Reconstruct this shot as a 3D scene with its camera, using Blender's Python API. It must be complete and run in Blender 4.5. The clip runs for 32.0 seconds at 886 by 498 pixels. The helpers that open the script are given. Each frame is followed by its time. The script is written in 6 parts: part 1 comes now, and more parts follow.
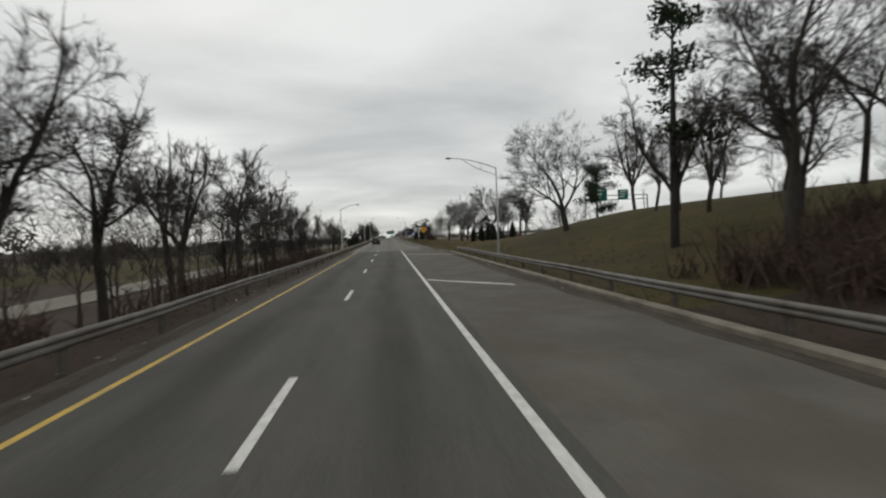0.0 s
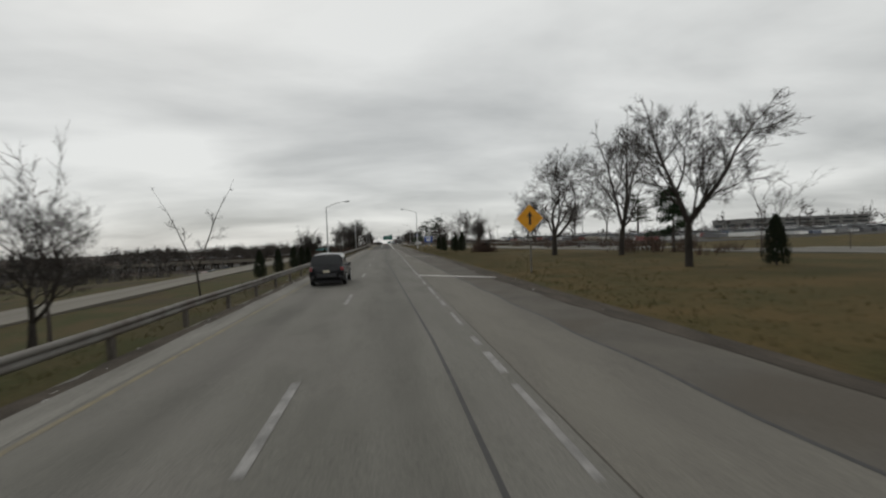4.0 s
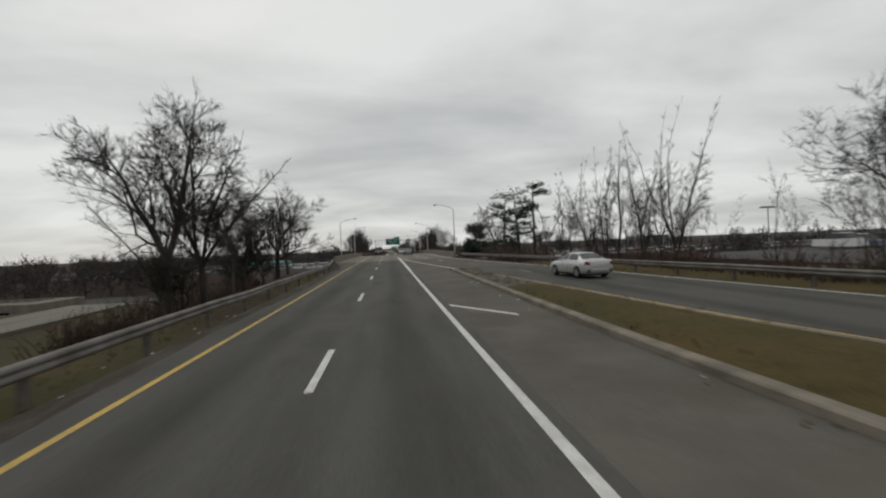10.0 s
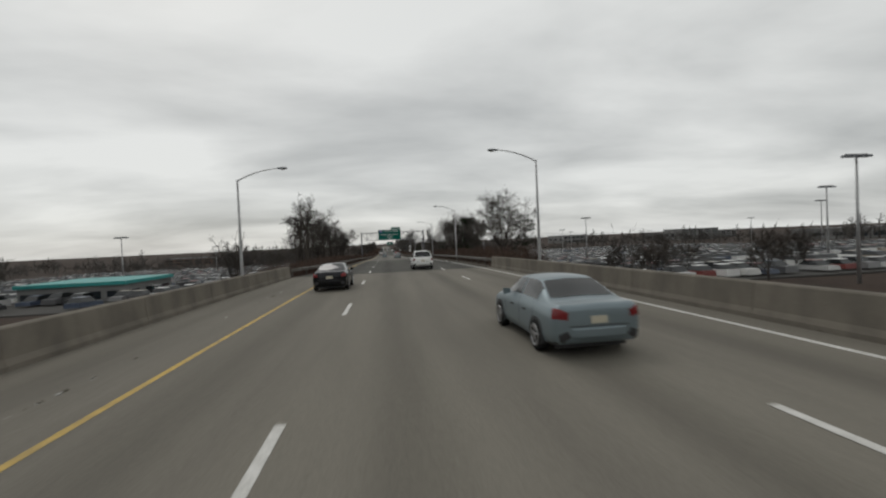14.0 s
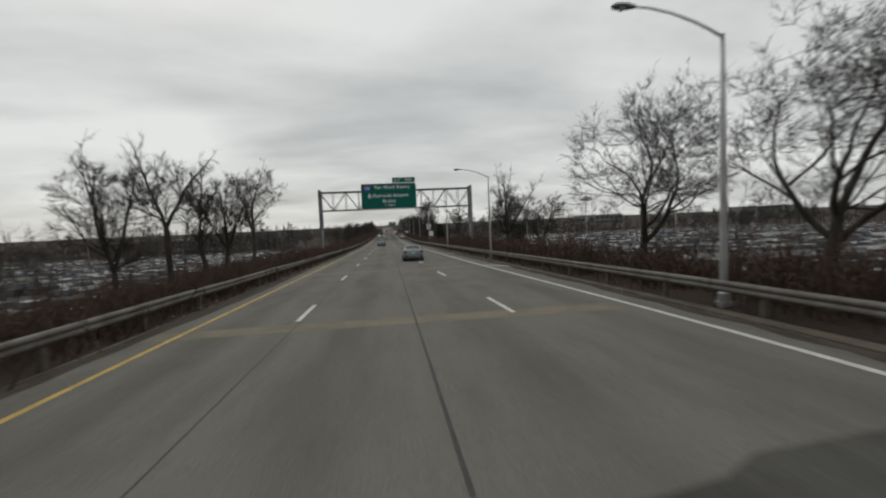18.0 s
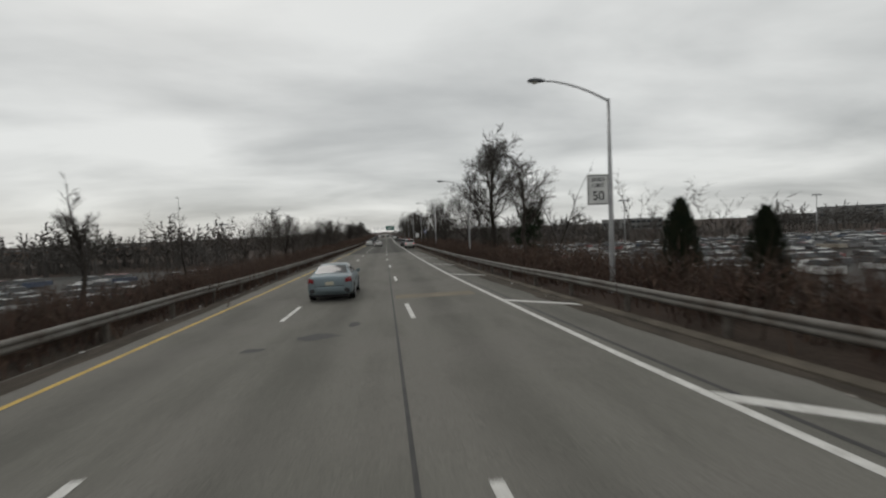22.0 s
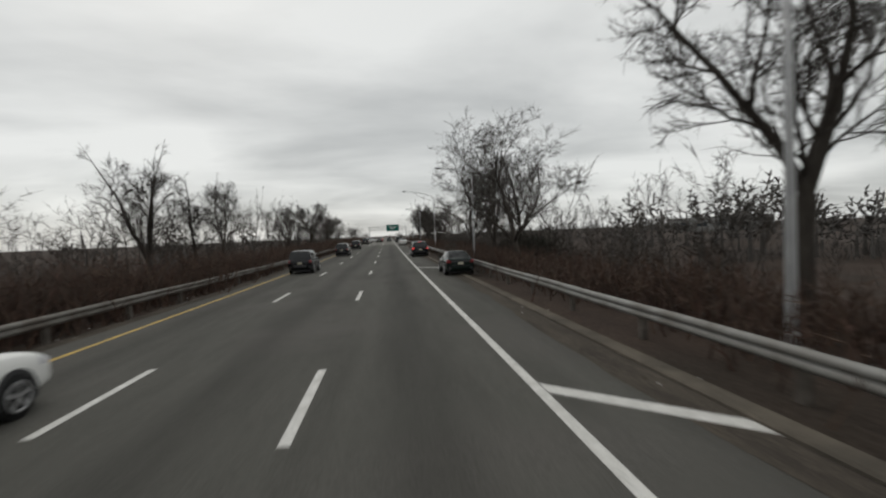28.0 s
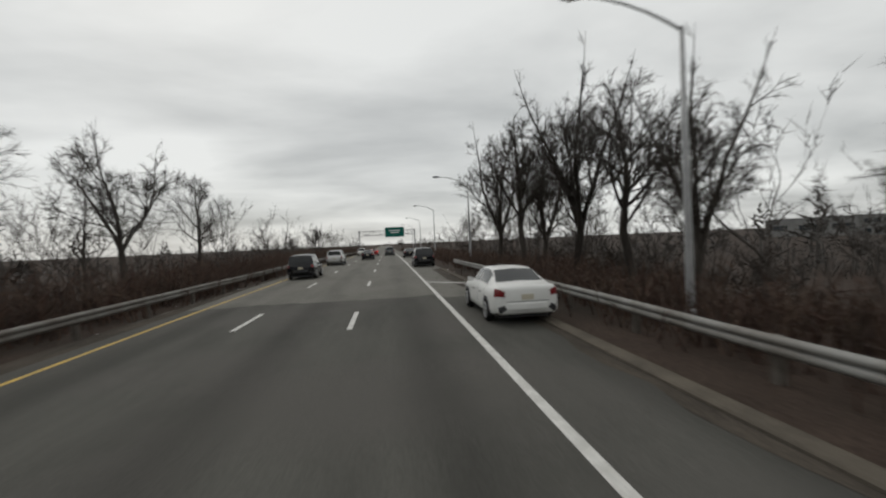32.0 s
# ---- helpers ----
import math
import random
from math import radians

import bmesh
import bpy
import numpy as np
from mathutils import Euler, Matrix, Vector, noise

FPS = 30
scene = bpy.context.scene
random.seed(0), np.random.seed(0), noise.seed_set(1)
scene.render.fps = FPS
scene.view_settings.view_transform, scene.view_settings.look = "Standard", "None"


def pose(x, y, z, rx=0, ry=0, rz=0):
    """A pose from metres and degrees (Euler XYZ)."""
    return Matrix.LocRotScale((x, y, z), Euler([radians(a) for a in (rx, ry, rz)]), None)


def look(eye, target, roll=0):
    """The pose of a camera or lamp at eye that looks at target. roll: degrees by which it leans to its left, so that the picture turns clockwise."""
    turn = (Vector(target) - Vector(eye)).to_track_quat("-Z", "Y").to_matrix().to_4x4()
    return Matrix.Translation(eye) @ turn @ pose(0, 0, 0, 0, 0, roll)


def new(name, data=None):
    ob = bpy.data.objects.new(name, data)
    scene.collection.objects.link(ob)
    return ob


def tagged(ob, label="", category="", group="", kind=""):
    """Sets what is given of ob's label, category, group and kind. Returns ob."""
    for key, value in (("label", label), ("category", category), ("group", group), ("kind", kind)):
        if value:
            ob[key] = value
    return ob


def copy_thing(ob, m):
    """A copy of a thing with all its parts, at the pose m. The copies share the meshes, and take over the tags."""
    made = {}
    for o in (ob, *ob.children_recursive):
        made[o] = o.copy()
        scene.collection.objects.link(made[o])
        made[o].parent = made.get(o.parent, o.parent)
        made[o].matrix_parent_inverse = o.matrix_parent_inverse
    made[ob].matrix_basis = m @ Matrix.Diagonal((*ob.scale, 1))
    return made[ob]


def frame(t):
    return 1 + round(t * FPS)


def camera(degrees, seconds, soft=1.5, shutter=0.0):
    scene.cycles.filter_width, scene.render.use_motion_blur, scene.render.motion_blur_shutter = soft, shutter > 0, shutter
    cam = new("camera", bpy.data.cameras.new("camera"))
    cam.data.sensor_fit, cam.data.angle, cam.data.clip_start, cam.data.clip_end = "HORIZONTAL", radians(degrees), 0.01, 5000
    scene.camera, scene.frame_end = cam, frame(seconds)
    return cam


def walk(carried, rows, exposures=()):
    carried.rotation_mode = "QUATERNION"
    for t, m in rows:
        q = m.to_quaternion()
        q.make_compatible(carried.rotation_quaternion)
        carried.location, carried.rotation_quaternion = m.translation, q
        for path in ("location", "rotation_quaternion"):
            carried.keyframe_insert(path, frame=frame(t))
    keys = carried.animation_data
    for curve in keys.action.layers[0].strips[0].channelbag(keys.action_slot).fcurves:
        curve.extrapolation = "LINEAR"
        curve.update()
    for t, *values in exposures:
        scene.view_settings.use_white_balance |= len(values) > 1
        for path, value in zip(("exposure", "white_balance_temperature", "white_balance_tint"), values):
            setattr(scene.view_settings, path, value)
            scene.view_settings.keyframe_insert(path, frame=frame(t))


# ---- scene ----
# ---------------- camera ----------------
cam = camera(90.03, 32.0, soft=2.2, shutter=0.2)
EYE = 2.36
DOWN, ASIDE, LEAN = 1.55, 7.14, -2.34
# seconds, place across and along the road, degrees off the usual heading (right), pitch (up) and roll
DRIVE = [(0, 1.73, 0.3, -0.29, -0.39, -0.01), (1, 1.7, 21.4, -0.4, -0.19, -0.01), (2, 1.65, 42.8, -0.17, -0.37, -0.08), (3, 1.53, 64.2, -0.09, 0.02, -0.04), (4, 1.61, 85.7, 0.12, 0.05, -0.06), (5, 1.7, 107.4, 0.32, 0.08, -0.07),
         (6, 1.61, 129.1, 0.53, 0.11, -0.09), (7, 1.63, 151.2, 0.26, 0.1, 0.11), (8, 1.69, 172.8, 0.04, -0.49, -0.01), (9, 1.56, 195, 0.02, -0.43, -0.06), (10, 1.44, 217, -0.31, 0.85, -0.18), (11, 1.3, 240.1, 0, -0.34, -0.13),
         (12, 1.23, 263.6, -0.35, 0.15, 0.02), (13, 1.22, 285.1, 0.26, 0.5, -0.25), (14, 1.49, 306.8, 0.27, 0.37, -0.23), (15, 1.9, 328.5, 0.28, 0.24, -0.2), (16, 2.31, 350.5, 0.29, 0.11, -0.18), (17, 2.56, 372.5, 0.08, -0.27, -0.12),
         (18, 2.72, 394.3, -0.18, -0.57, -0.17), (19, 2.65, 415.4, -0.01, 0.23, 0.16), (20, 2.62, 437.9, 0.5, 0.37, 0.25), (21, 3.1, 456.9, 0.34, -0.2, -0.15), (22, 3.31, 478.6, 0.17, 0.22, -0.05), (23, 3.34, 500, -0.05, -0.01, -0.04),
         (24, 3.46, 521.6, 0.2, 0.05, -0.03), (25, 3.85, 543.4, 0.36, 0.19, -0.33), (26, 4.12, 565.3, 0.25, 0.11, -0.22), (27, 4.43, 586.7, 0.0, 0.02, -0.1), (28, 4.66, 608.5, -0.15, -0.06, 0.01), (29, 4.7, 630.8, 0.08, -0.44, -0.25),
         (30, 4.62, 653.3, 0.2, 0.72, -0.36), (31, 4.5, 676, 0.05, 0.09, -0.23), (32, 4.46, 699, 0.02, 0.23, -0.18)]
# extra pitch of the bouncing cab at the half seconds, degrees
BOUNCE = {0.5: 0.5, 1.5: 0.1, 2.5: -0.2, 6.5: -0.1, 7.5: -0.2, 8.5: 0.65, 9.5: -0.44, 10.5: -0.2, 11.5: 0.65, 12.5: -0.58, 16.5: 0.22, 17.5: 0.62, 18.5: 0.44, 19.5: -0.3, 20.5: 1, 21.5: 0.47, 22.5: -0.18, 28.5: 0.3, 29.5: 0.73, 30.5: -0.84, 31.5: 0.3}
# height of the road along its length: over the bridge and down beyond it
RISE = [(-40, 0.0), (0, 0.0), (40, 0.14), (80, 0.4), (120, 0.68), (160, 1.02), (200, 1.28), (240, 1.46), (280, 1.76), (320, 1.86), (360, 1.43), (400, 0.57), (440, -0.54), (480, -1.6), (520, -2.33), (560, -2.76), (600, -3.17), (640, -3.43), (680, -3.41), (720, -3.25), (760, -3.28), (800, -3.54), (840, -3.9), (880, -4.2), (900, -4.31)]


def rise(y):
    """Road height at y, rounded between the stations."""
    if y <= RISE[0][0]:
        return RISE[0][1]
    for i in range(len(RISE) - 1):
        (a, p), (b, q) = RISE[i], RISE[i + 1]
        if y <= b:
            o, n = RISE[max(i - 1, 0)], RISE[min(i + 2, len(RISE) - 1)]
            m0 = (q - o[1]) / (b - o[0]) if i else 0.0
            m1 = (n[1] - p) / (n[0] - a) if n[0] > b else 0.0
            t, w = (y - a) / (b - a), b - a
            return p * (2 * t ** 3 - 3 * t * t + 1) + q * (3 * t * t - 2 * t ** 3) + w * (m0 * (t ** 3 - 2 * t * t + t) + m1 * (t ** 3 - t * t))
    return RISE[-1][1]


def slope(y):
    return (rise(y + 2) - rise(y - 2)) / 4


def drive_pose(x, y, right, up, roll):
    yaw, pitch = radians(ASIDE + right), radians(up - DOWN) + math.atan(slope(y + 2))
    ahead = Vector((math.sin(yaw) * math.cos(pitch), math.cos(yaw) * math.cos(pitch), math.sin(pitch)))
    eye = Vector((x, y, EYE + rise(y)))
    return look(eye, eye + ahead * 10, LEAN + roll)


path = []
for (t, *row), (t1, *row1) in zip(DRIVE, DRIVE[1:]):
    path.append((t, drive_pose(*row)))
    if t + 0.5 in BOUNCE:
        mid = [(p + q) / 2 for p, q in zip(row, row1)]
        mid[3] += BOUNCE[t + 0.5]
        path.append((t + 0.5, drive_pose(*mid)))
path.append((DRIVE[-1][0], drive_pose(*DRIVE[-1][1:])))
walk(cam, path, exposures=[(0, 0.06), (2, 0.04), (5, -0.06), (25, -0.06), (28, 0.02), (32, 0.02)])

# ---------------- sky and light ----------------
world = bpy.data.worlds.new("overcast_sky")
scene.world = world
world.use_nodes = True
wn, wl = world.node_tree.nodes, world.node_tree.links
wn.clear()
w_out = wn.new("ShaderNodeOutputWorld")
w_bg = wn.new("ShaderNodeBackground")
w_sky = wn.new("ShaderNodeTexSky")
w_sky.sky_type, w_sky.sun_disc = "NISHITA", False
w_sky.sun_elevation, w_sky.sun_rotation = radians(38), radians(-25)
w_co = wn.new("ShaderNodeTexCoord")
w_sep = wn.new("ShaderNodeSeparateXYZ")
wl.new(w_co.outputs["Generated"], w_sep.inputs[0])
w_z = wn.new("ShaderNodeMath"); w_z.operation = "MAXIMUM"; w_z.inputs[1].default_value = 0.0
wl.new(w_sep.outputs["Z"], w_z.inputs[0])
w_z2 = wn.new("ShaderNodeMath"); w_z2.operation = "ADD"; w_z2.inputs[1].default_value = 0.16
wl.new(w_z.outputs[0], w_z2.inputs[0])
w_div = wn.new("ShaderNodeVectorMath"); w_div.operation = "DIVIDE"
w_cmb = wn.new("ShaderNodeCombineXYZ")
for k in range(3):
    wl.new(w_z2.outputs[0], w_cmb.inputs[k])
wl.new(w_co.outputs["Generated"], w_div.inputs[0]); wl.new(w_cmb.outputs[0], w_div.inputs[1])
w_n1 = wn.new("ShaderNodeTexNoise"); w_n1.inputs["Scale"].default_value = 0.85; w_n1.inputs["Detail"].default_value = 7
w_n1.inputs["Roughness"].default_value = 0.5; w_n1.inputs["Distortion"].default_value = 0.25
w_map = wn.new("ShaderNodeMapping"); w_map.inputs["Scale"].default_value = (0.8, 1.2, 1.0)
wl.new(w_div.outputs[0], w_map.inputs["Vector"]); wl.new(w_map.outputs["Vector"], w_n1.inputs["Vector"])
w_ramp = wn.new("ShaderNodeValToRGB")
w_ramp.color_ramp.elements[0].position, w_ramp.color_ramp.elements[0].color = 0.3, (0.45, 0.462, 0.456, 1)
w_ramp.color_ramp.elements[1].position, w_ramp.color_ramp.elements[1].color = 0.66, (0.81, 0.82, 0.80, 1)
wl.new(w_n1.outputs["Fac"], w_ramp.inputs[0])
w_sk = wn.new("ShaderNodeVectorMath"); w_sk.operation = "SCALE"; w_sk.inputs["Scale"].default_value = 0.07
wl.new(w_sky.outputs[0], w_sk.inputs[0])
w_mix = wn.new("ShaderNodeMix"); w_mix.data_type = "RGBA"; w_mix.inputs["Factor"].default_value = 0.92
wl.new(w_sk.outputs[0], w_mix.inputs["A"]); wl.new(w_ramp.outputs[0], w_mix.inputs["B"])
wl.new(w_mix.outputs["Result"], w_bg.inputs["Color"])
w_bg.inputs["Strength"].default_value = 1.0
wl.new(w_bg.outputs[0], w_out.inputs[0])

sun = new("sun", bpy.data.lights.new("sun", "SUN"))
sun.data.energy, sun.data.angle, sun.data.color = 0.5, radians(25), (1.0, 0.97, 0.93)
sun.matrix_world = look((-20, 40, 60), (0, 0, 0))

# ---------------- materials ----------------


def material(name, base, rough=0.8, metal=0.0, second=None, scale=1.0, fine=0.0, fine_scale=40.0, bump=0.0, bump_scale=30.0,
             stretch=None, per_object=0.0, per_island=None, spec=None, third=None, third_scale=0.1, lanes=0.0):
    """Base colour with a large blotchy second colour, fine speckle and bump, all in metres."""
    m = bpy.data.materials.new(name)
    m.use_nodes = True
    n, l = m.node_tree.nodes, m.node_tree.links
    b = n["Principled BSDF"]
    b.inputs["Roughness"].default_value, b.inputs["Metallic"].default_value = rough, metal
    if spec is None and rough >= 0.8:
        spec = 0.12
    if spec is not None:
        b.inputs["Specular IOR Level"].default_value = spec
    b.inputs["Base Color"].default_value = (*base, 1)
    geo = n.new("ShaderNodeNewGeometry")
    vec = geo.outputs["Position"]
    if stretch:
        mp = n.new("ShaderNodeMapping"); mp.inputs["Scale"].default_value = stretch
        l.new(vec, mp.inputs["Vector"]); vec = mp.outputs["Vector"]
    col = None
    if per_island:
        r = n.new("ShaderNodeValToRGB"); r.color_ramp.interpolation = "CONSTANT"
        while len(r.color_ramp.elements) < len(per_island):
            r.color_ramp.elements.new(0.5)
        for i, c in enumerate(per_island):
            r.color_ramp.elements[i].position, r.color_ramp.elements[i].color = i / len(per_island), (*c, 1)
        l.new(geo.outputs["Random Per Island"], r.inputs[0]); col = r.outputs[0]
    if second:
        t = n.new("ShaderNodeTexNoise"); t.inputs["Scale"].default_value = scale; t.inputs["Detail"].default_value = 5
        t.inputs["Roughness"].default_value = 0.6
        l.new(vec, t.inputs["Vector"])
        s = n.new("ShaderNodeMapRange"); s.inputs["From Min"].default_value, s.inputs["From Max"].default_value = 0.36, 0.64
        l.new(t.outputs["Fac"], s.inputs["Value"])
        mx = n.new("ShaderNodeMix"); mx.data_type = "RGBA"
        mx.inputs["A"].default_value, mx.inputs["B"].default_value = (*base, 1), (*second, 1)
        if col:
            l.new(col, mx.inputs["A"])
        l.new(s.outputs["Result"], mx.inputs["Factor"]); col = mx.outputs["Result"]
    if third:
        t = n.new("ShaderNodeTexNoise"); t.inputs["Scale"].default_value = third_scale; t.inputs["Detail"].default_value = 4
        l.new(geo.outputs["Position"], t.inputs["Vector"])
        s = n.new("ShaderNodeMapRange"); s.inputs["From Min"].default_value, s.inputs["From Max"].default_value = 0.48, 0.66
        l.new(t.outputs["Fac"], s.inputs["Value"])
        mx = n.new("ShaderNodeMix"); mx.data_type = "RGBA"; mx.inputs["B"].default_value = (*third, 1)
        mx.inputs["A"].default_value = (*base, 1)
        if col:
            l.new(col, mx.inputs["A"])
        l.new(s.outputs["Result"], mx.inputs["Factor"]); col = mx.outputs["Result"]
    if lanes:
        sx = n.new("ShaderNodeSeparateXYZ"); l.new(geo.outputs["Position"], sx.inputs[0])
        pp = n.new("ShaderNodeMath"); pp.operation = "PINGPONG"; pp.inputs[1].default_value = 1.7
        l.new(sx.outputs["X"], pp.inputs[0])
        wv = n.new("ShaderNodeTexNoise"); wv.inputs["Scale"].default_value = 0.6; l.new(vec, wv.inputs["Vector"])
        ad = n.new("ShaderNodeMath"); ad.operation = "MULTIPLY_ADD"; ad.inputs[1].default_value = 0.7
        l.new(wv.outputs["Fac"], ad.inputs[0]); l.new(pp.outputs[0], ad.inputs[2])
        s = n.new("ShaderNodeMapRange"); s.interpolation_type = "SMOOTHSTEP"
        s.inputs["From Min"].default_value, s.inputs["From Max"].default_value = 1.15, 2.05
        s.inputs["To Min"].default_value, s.inputs["To Max"].default_value = 1.0, lanes
        l.new(ad.outputs[0], s.inputs["Value"])
        mx = n.new("ShaderNodeVectorMath"); mx.operation = "SCALE"
        l.new(col, mx.inputs[0]); l.new(s.outputs["Result"], mx.inputs["Scale"]); col = mx.outputs[0]
    if fine:
        t = n.new("ShaderNodeTexNoise"); t.inputs["Scale"].default_value = fine_scale; t.inputs["Detail"].default_value = 3
        l.new(geo.outputs["Position"], t.inputs["Vector"])
        s = n.new("ShaderNodeMapRange")
        s.inputs["To Min"].default_value, s.inputs["To Max"].default_value = 1 - fine, 1 + fine
        s.inputs["From Min"].default_value, s.inputs["From Max"].default_value = 0.3, 0.7
        l.new(t.outputs["Fac"], s.inputs["Value"])
        mx = n.new("ShaderNodeVectorMath"); mx.operation = "SCALE"
        if col:
            l.new(col, mx.inputs[0])
        else:
            mx.inputs[0].default_value = base
        l.new(s.outputs["Result"], mx.inputs["Scale"]); col = mx.outputs[0]
    if per_object:
        o = n.new("ShaderNodeObjectInfo")
        s = n.new("ShaderNodeMapRange")
        s.inputs["To Min"].default_value, s.inputs["To Max"].default_value = 1 - per_object, 1 + per_object
        l.new(o.outputs["Random"], s.inputs["Value"])
        mx = n.new("ShaderNodeVectorMath"); mx.operation = "SCALE"
        if col:
            l.new(col, mx.inputs[0])
        else:
            mx.inputs[0].default_value = base
        l.new(s.outputs["Result"], mx.inputs["Scale"]); col = mx.outputs[0]
    if col:
        l.new(col, b.inputs["Base Color"])
    if bump:
        t = n.new("ShaderNodeTexNoise"); t.inputs["Scale"].default_value = bump_scale; t.inputs["Detail"].default_value = 4
        l.new(geo.outputs["Position"], t.inputs["Vector"])
        u = n.new("ShaderNodeBump"); u.inputs["Strength"].default_value = 0.6; u.inputs["Distance"].default_value = bump
        l.new(t.outputs["Fac"], u.inputs["Height"]); l.new(u.outputs["Normal"], b.inputs["Normal"])
    return m


def lamp_material(name, colour, strength):
    m = material(name, colour, 0.3)
    b = m.node_tree.nodes["Principled BSDF"]
    b.inputs["Emission Color"].default_value, b.inputs["Emission Strength"].default_value = (*colour, 1), strength
    return m


M_ASPHALT = material("dark_asphalt", (0.093, 0.0905, 0.0805), 0.85, second=(0.07, 0.068, 0.0605), scale=1.3, stretch=(0.9, 0.12, 1), fine=0.35, fine_scale=60,
                     bump=0.004, bump_scale=90, third=(0.092, 0.087, 0.079), third_scale=0.25, lanes=0.72)
M_OLD = material("worn_grey_asphalt", (0.166, 0.16, 0.142), 0.85, second=(0.132, 0.127, 0.112), scale=1.3, stretch=(0.9, 0.14, 1), fine=0.32, fine_scale=50,
                 bump=0.004, bump_scale=80, third=(0.165, 0.157, 0.141), third_scale=0.3, lanes=0.84)
M_DECK = material("bridge_concrete", (0.19, 0.176, 0.148), 0.85, second=(0.158, 0.146, 0.124), scale=0.9, stretch=(0.9, 0.08, 1), fine=0.18, fine_scale=45,
                  bump=0.004, bump_scale=70, lanes=0.8)
M_SHOULDER = material("shoulder_asphalt", (0.124, 0.114, 0.098), 0.88, second=(0.094, 0.086, 0.075), scale=0.5, fine=0.25, fine_scale=55,
                      bump=0.005, bump_scale=60, third=(0.095, 0.084, 0.07), third_scale=0.35)
M_TAN = material("tan_concrete_patch", (0.22, 0.19, 0.14), 0.85, second=(0.17, 0.15, 0.12), scale=1.2, fine=0.15, bump=0.003)
M_GRIT = material("gritty_verge", (0.08, 0.068, 0.055), 0.95, second=(0.048, 0.041, 0.034), scale=2.2, stretch=(1, 0.25, 1), fine=0.4, fine_scale=25, bump=0.012, bump_scale=22)
M_INNER = material("old_concrete", (0.17, 0.16, 0.138), 0.88, second=(0.138, 0.129, 0.113), scale=0.8, stretch=(1, 0.2, 1), fine=0.25, fine_scale=40)
M_PALE = material("pale_concrete", (0.22, 0.212, 0.19), 0.9, second=(0.15, 0.143, 0.127), scale=1.2, stretch=(1, 0.15, 1), fine=0.3, fine_scale=35)
M_TAR = material("tar_patch", (0.03, 0.029, 0.028), 0.75, second=(0.05, 0.048, 0.045), scale=3, fine=0.2)
M_WHITE = material("worn_white_paint", (0.62, 0.61, 0.58), 0.7, second=(0.48, 0.47, 0.44), scale=4, fine=0.2, fine_scale=25)
M_FADED = material("faded_white_paint", (0.27, 0.262, 0.25), 0.75, second=(0.14, 0.135, 0.127), scale=3, fine=0.2, fine_scale=25)
M_YELLOW = material("worn_yellow_paint", (0.55, 0.36, 0.06), 0.7, second=(0.36, 0.25, 0.07), scale=1.5, fine=0.2, fine_scale=20)
M_FADEY = material("faded_yellow_paint", (0.24, 0.205, 0.13), 0.8, second=(0.165, 0.15, 0.12), scale=2.5, fine=0.2, fine_scale=20)
M_CONC = material("parapet_concrete", (0.2, 0.18, 0.15), 0.9, second=(0.13, 0.118, 0.1), scale=0.8, stretch=(1, 1, 0.5), fine=0.12, bump=0.006, bump_scale=18)
M_KERB = material("kerb_concrete", (0.24, 0.21, 0.17), 0.9, second=(0.14, 0.125, 0.1), scale=1.3, fine=0.15, bump=0.005)
M_KERB_DARK = material("stained_kerb", (0.125, 0.108, 0.086), 0.92, second=(0.075, 0.066, 0.054), scale=1.1, fine=0.25, bump=0.006)
M_STEEL = material("galvanised_steel", (0.165, 0.158, 0.143), 0.65, 0.2, second=(0.095, 0.08, 0.066), scale=1.3, fine=0.1)
M_STEEL_NEW = material("pale_galvanised_steel", (0.25, 0.247, 0.232), 0.6, 0.25, second=(0.16, 0.147, 0.13), scale=1.3, fine=0.1)
M_POST = material("weathered_post", (0.13, 0.115, 0.1), 0.8, second=(0.08, 0.07, 0.06), scale=4)
M_POLE = material("aluminium_pole", (0.42, 0.42, 0.42), 0.45, 0.5, second=(0.33, 0.33, 0.33), scale=2)
M_LAMP = material("lamp_housing", (0.16, 0.17, 0.18), 0.5, 0.3)
M_LENS = material("lamp_lens", (0.55, 0.55, 0.5), 0.25)
M_GANTRY = material("grey_painted_steel", (0.17, 0.17, 0.19), 0.55, 0.3, second=(0.12, 0.118, 0.12), scale=1.5, fine=0.1)
M_MESH = material("grey_sheet", (0.33, 0.34, 0.34), 0.7)
M_GREEN = material("sign_green", (0.0, 0.115, 0.088), 0.55, second=(0.001, 0.1, 0.077), scale=0.8, spec=0.2)
M_SIGNW = material("sign_white", (0.8, 0.8, 0.78), 0.45, second=(0.7, 0.7, 0.68), scale=2)
M_BLUE = material("sign_blue", (0.01, 0.07, 0.34), 0.45, second=(0.012, 0.06, 0.26), scale=1.5)
M_RED = material("sign_red", (0.45, 0.03, 0.03), 0.45)
M_AMBER = material("sign_yellow", (0.8, 0.36, 0.01), 0.5, second=(0.7, 0.3, 0.01), scale=2)
M_BLACK = material("black_paint", (0.015, 0.015, 0.015), 0.5)
M_BARK = material("grey_brown_bark", (0.036, 0.031, 0.027), 0.95, second=(0.066, 0.058, 0.05), scale=3, stretch=(1, 1, 0.3), bump=0.02, bump_scale=12, per_object=0.25)
M_TWIG = material("bare_twigs", (0.052, 0.047, 0.043), 0.95, per_object=0.3, second=(0.074, 0.067, 0.061), scale=0.7)
M_NEEDLE = material("pine_needles", (0.018, 0.034, 0.018), 0.9, second=(0.03, 0.045, 0.022), scale=1.5, per_object=0.2)
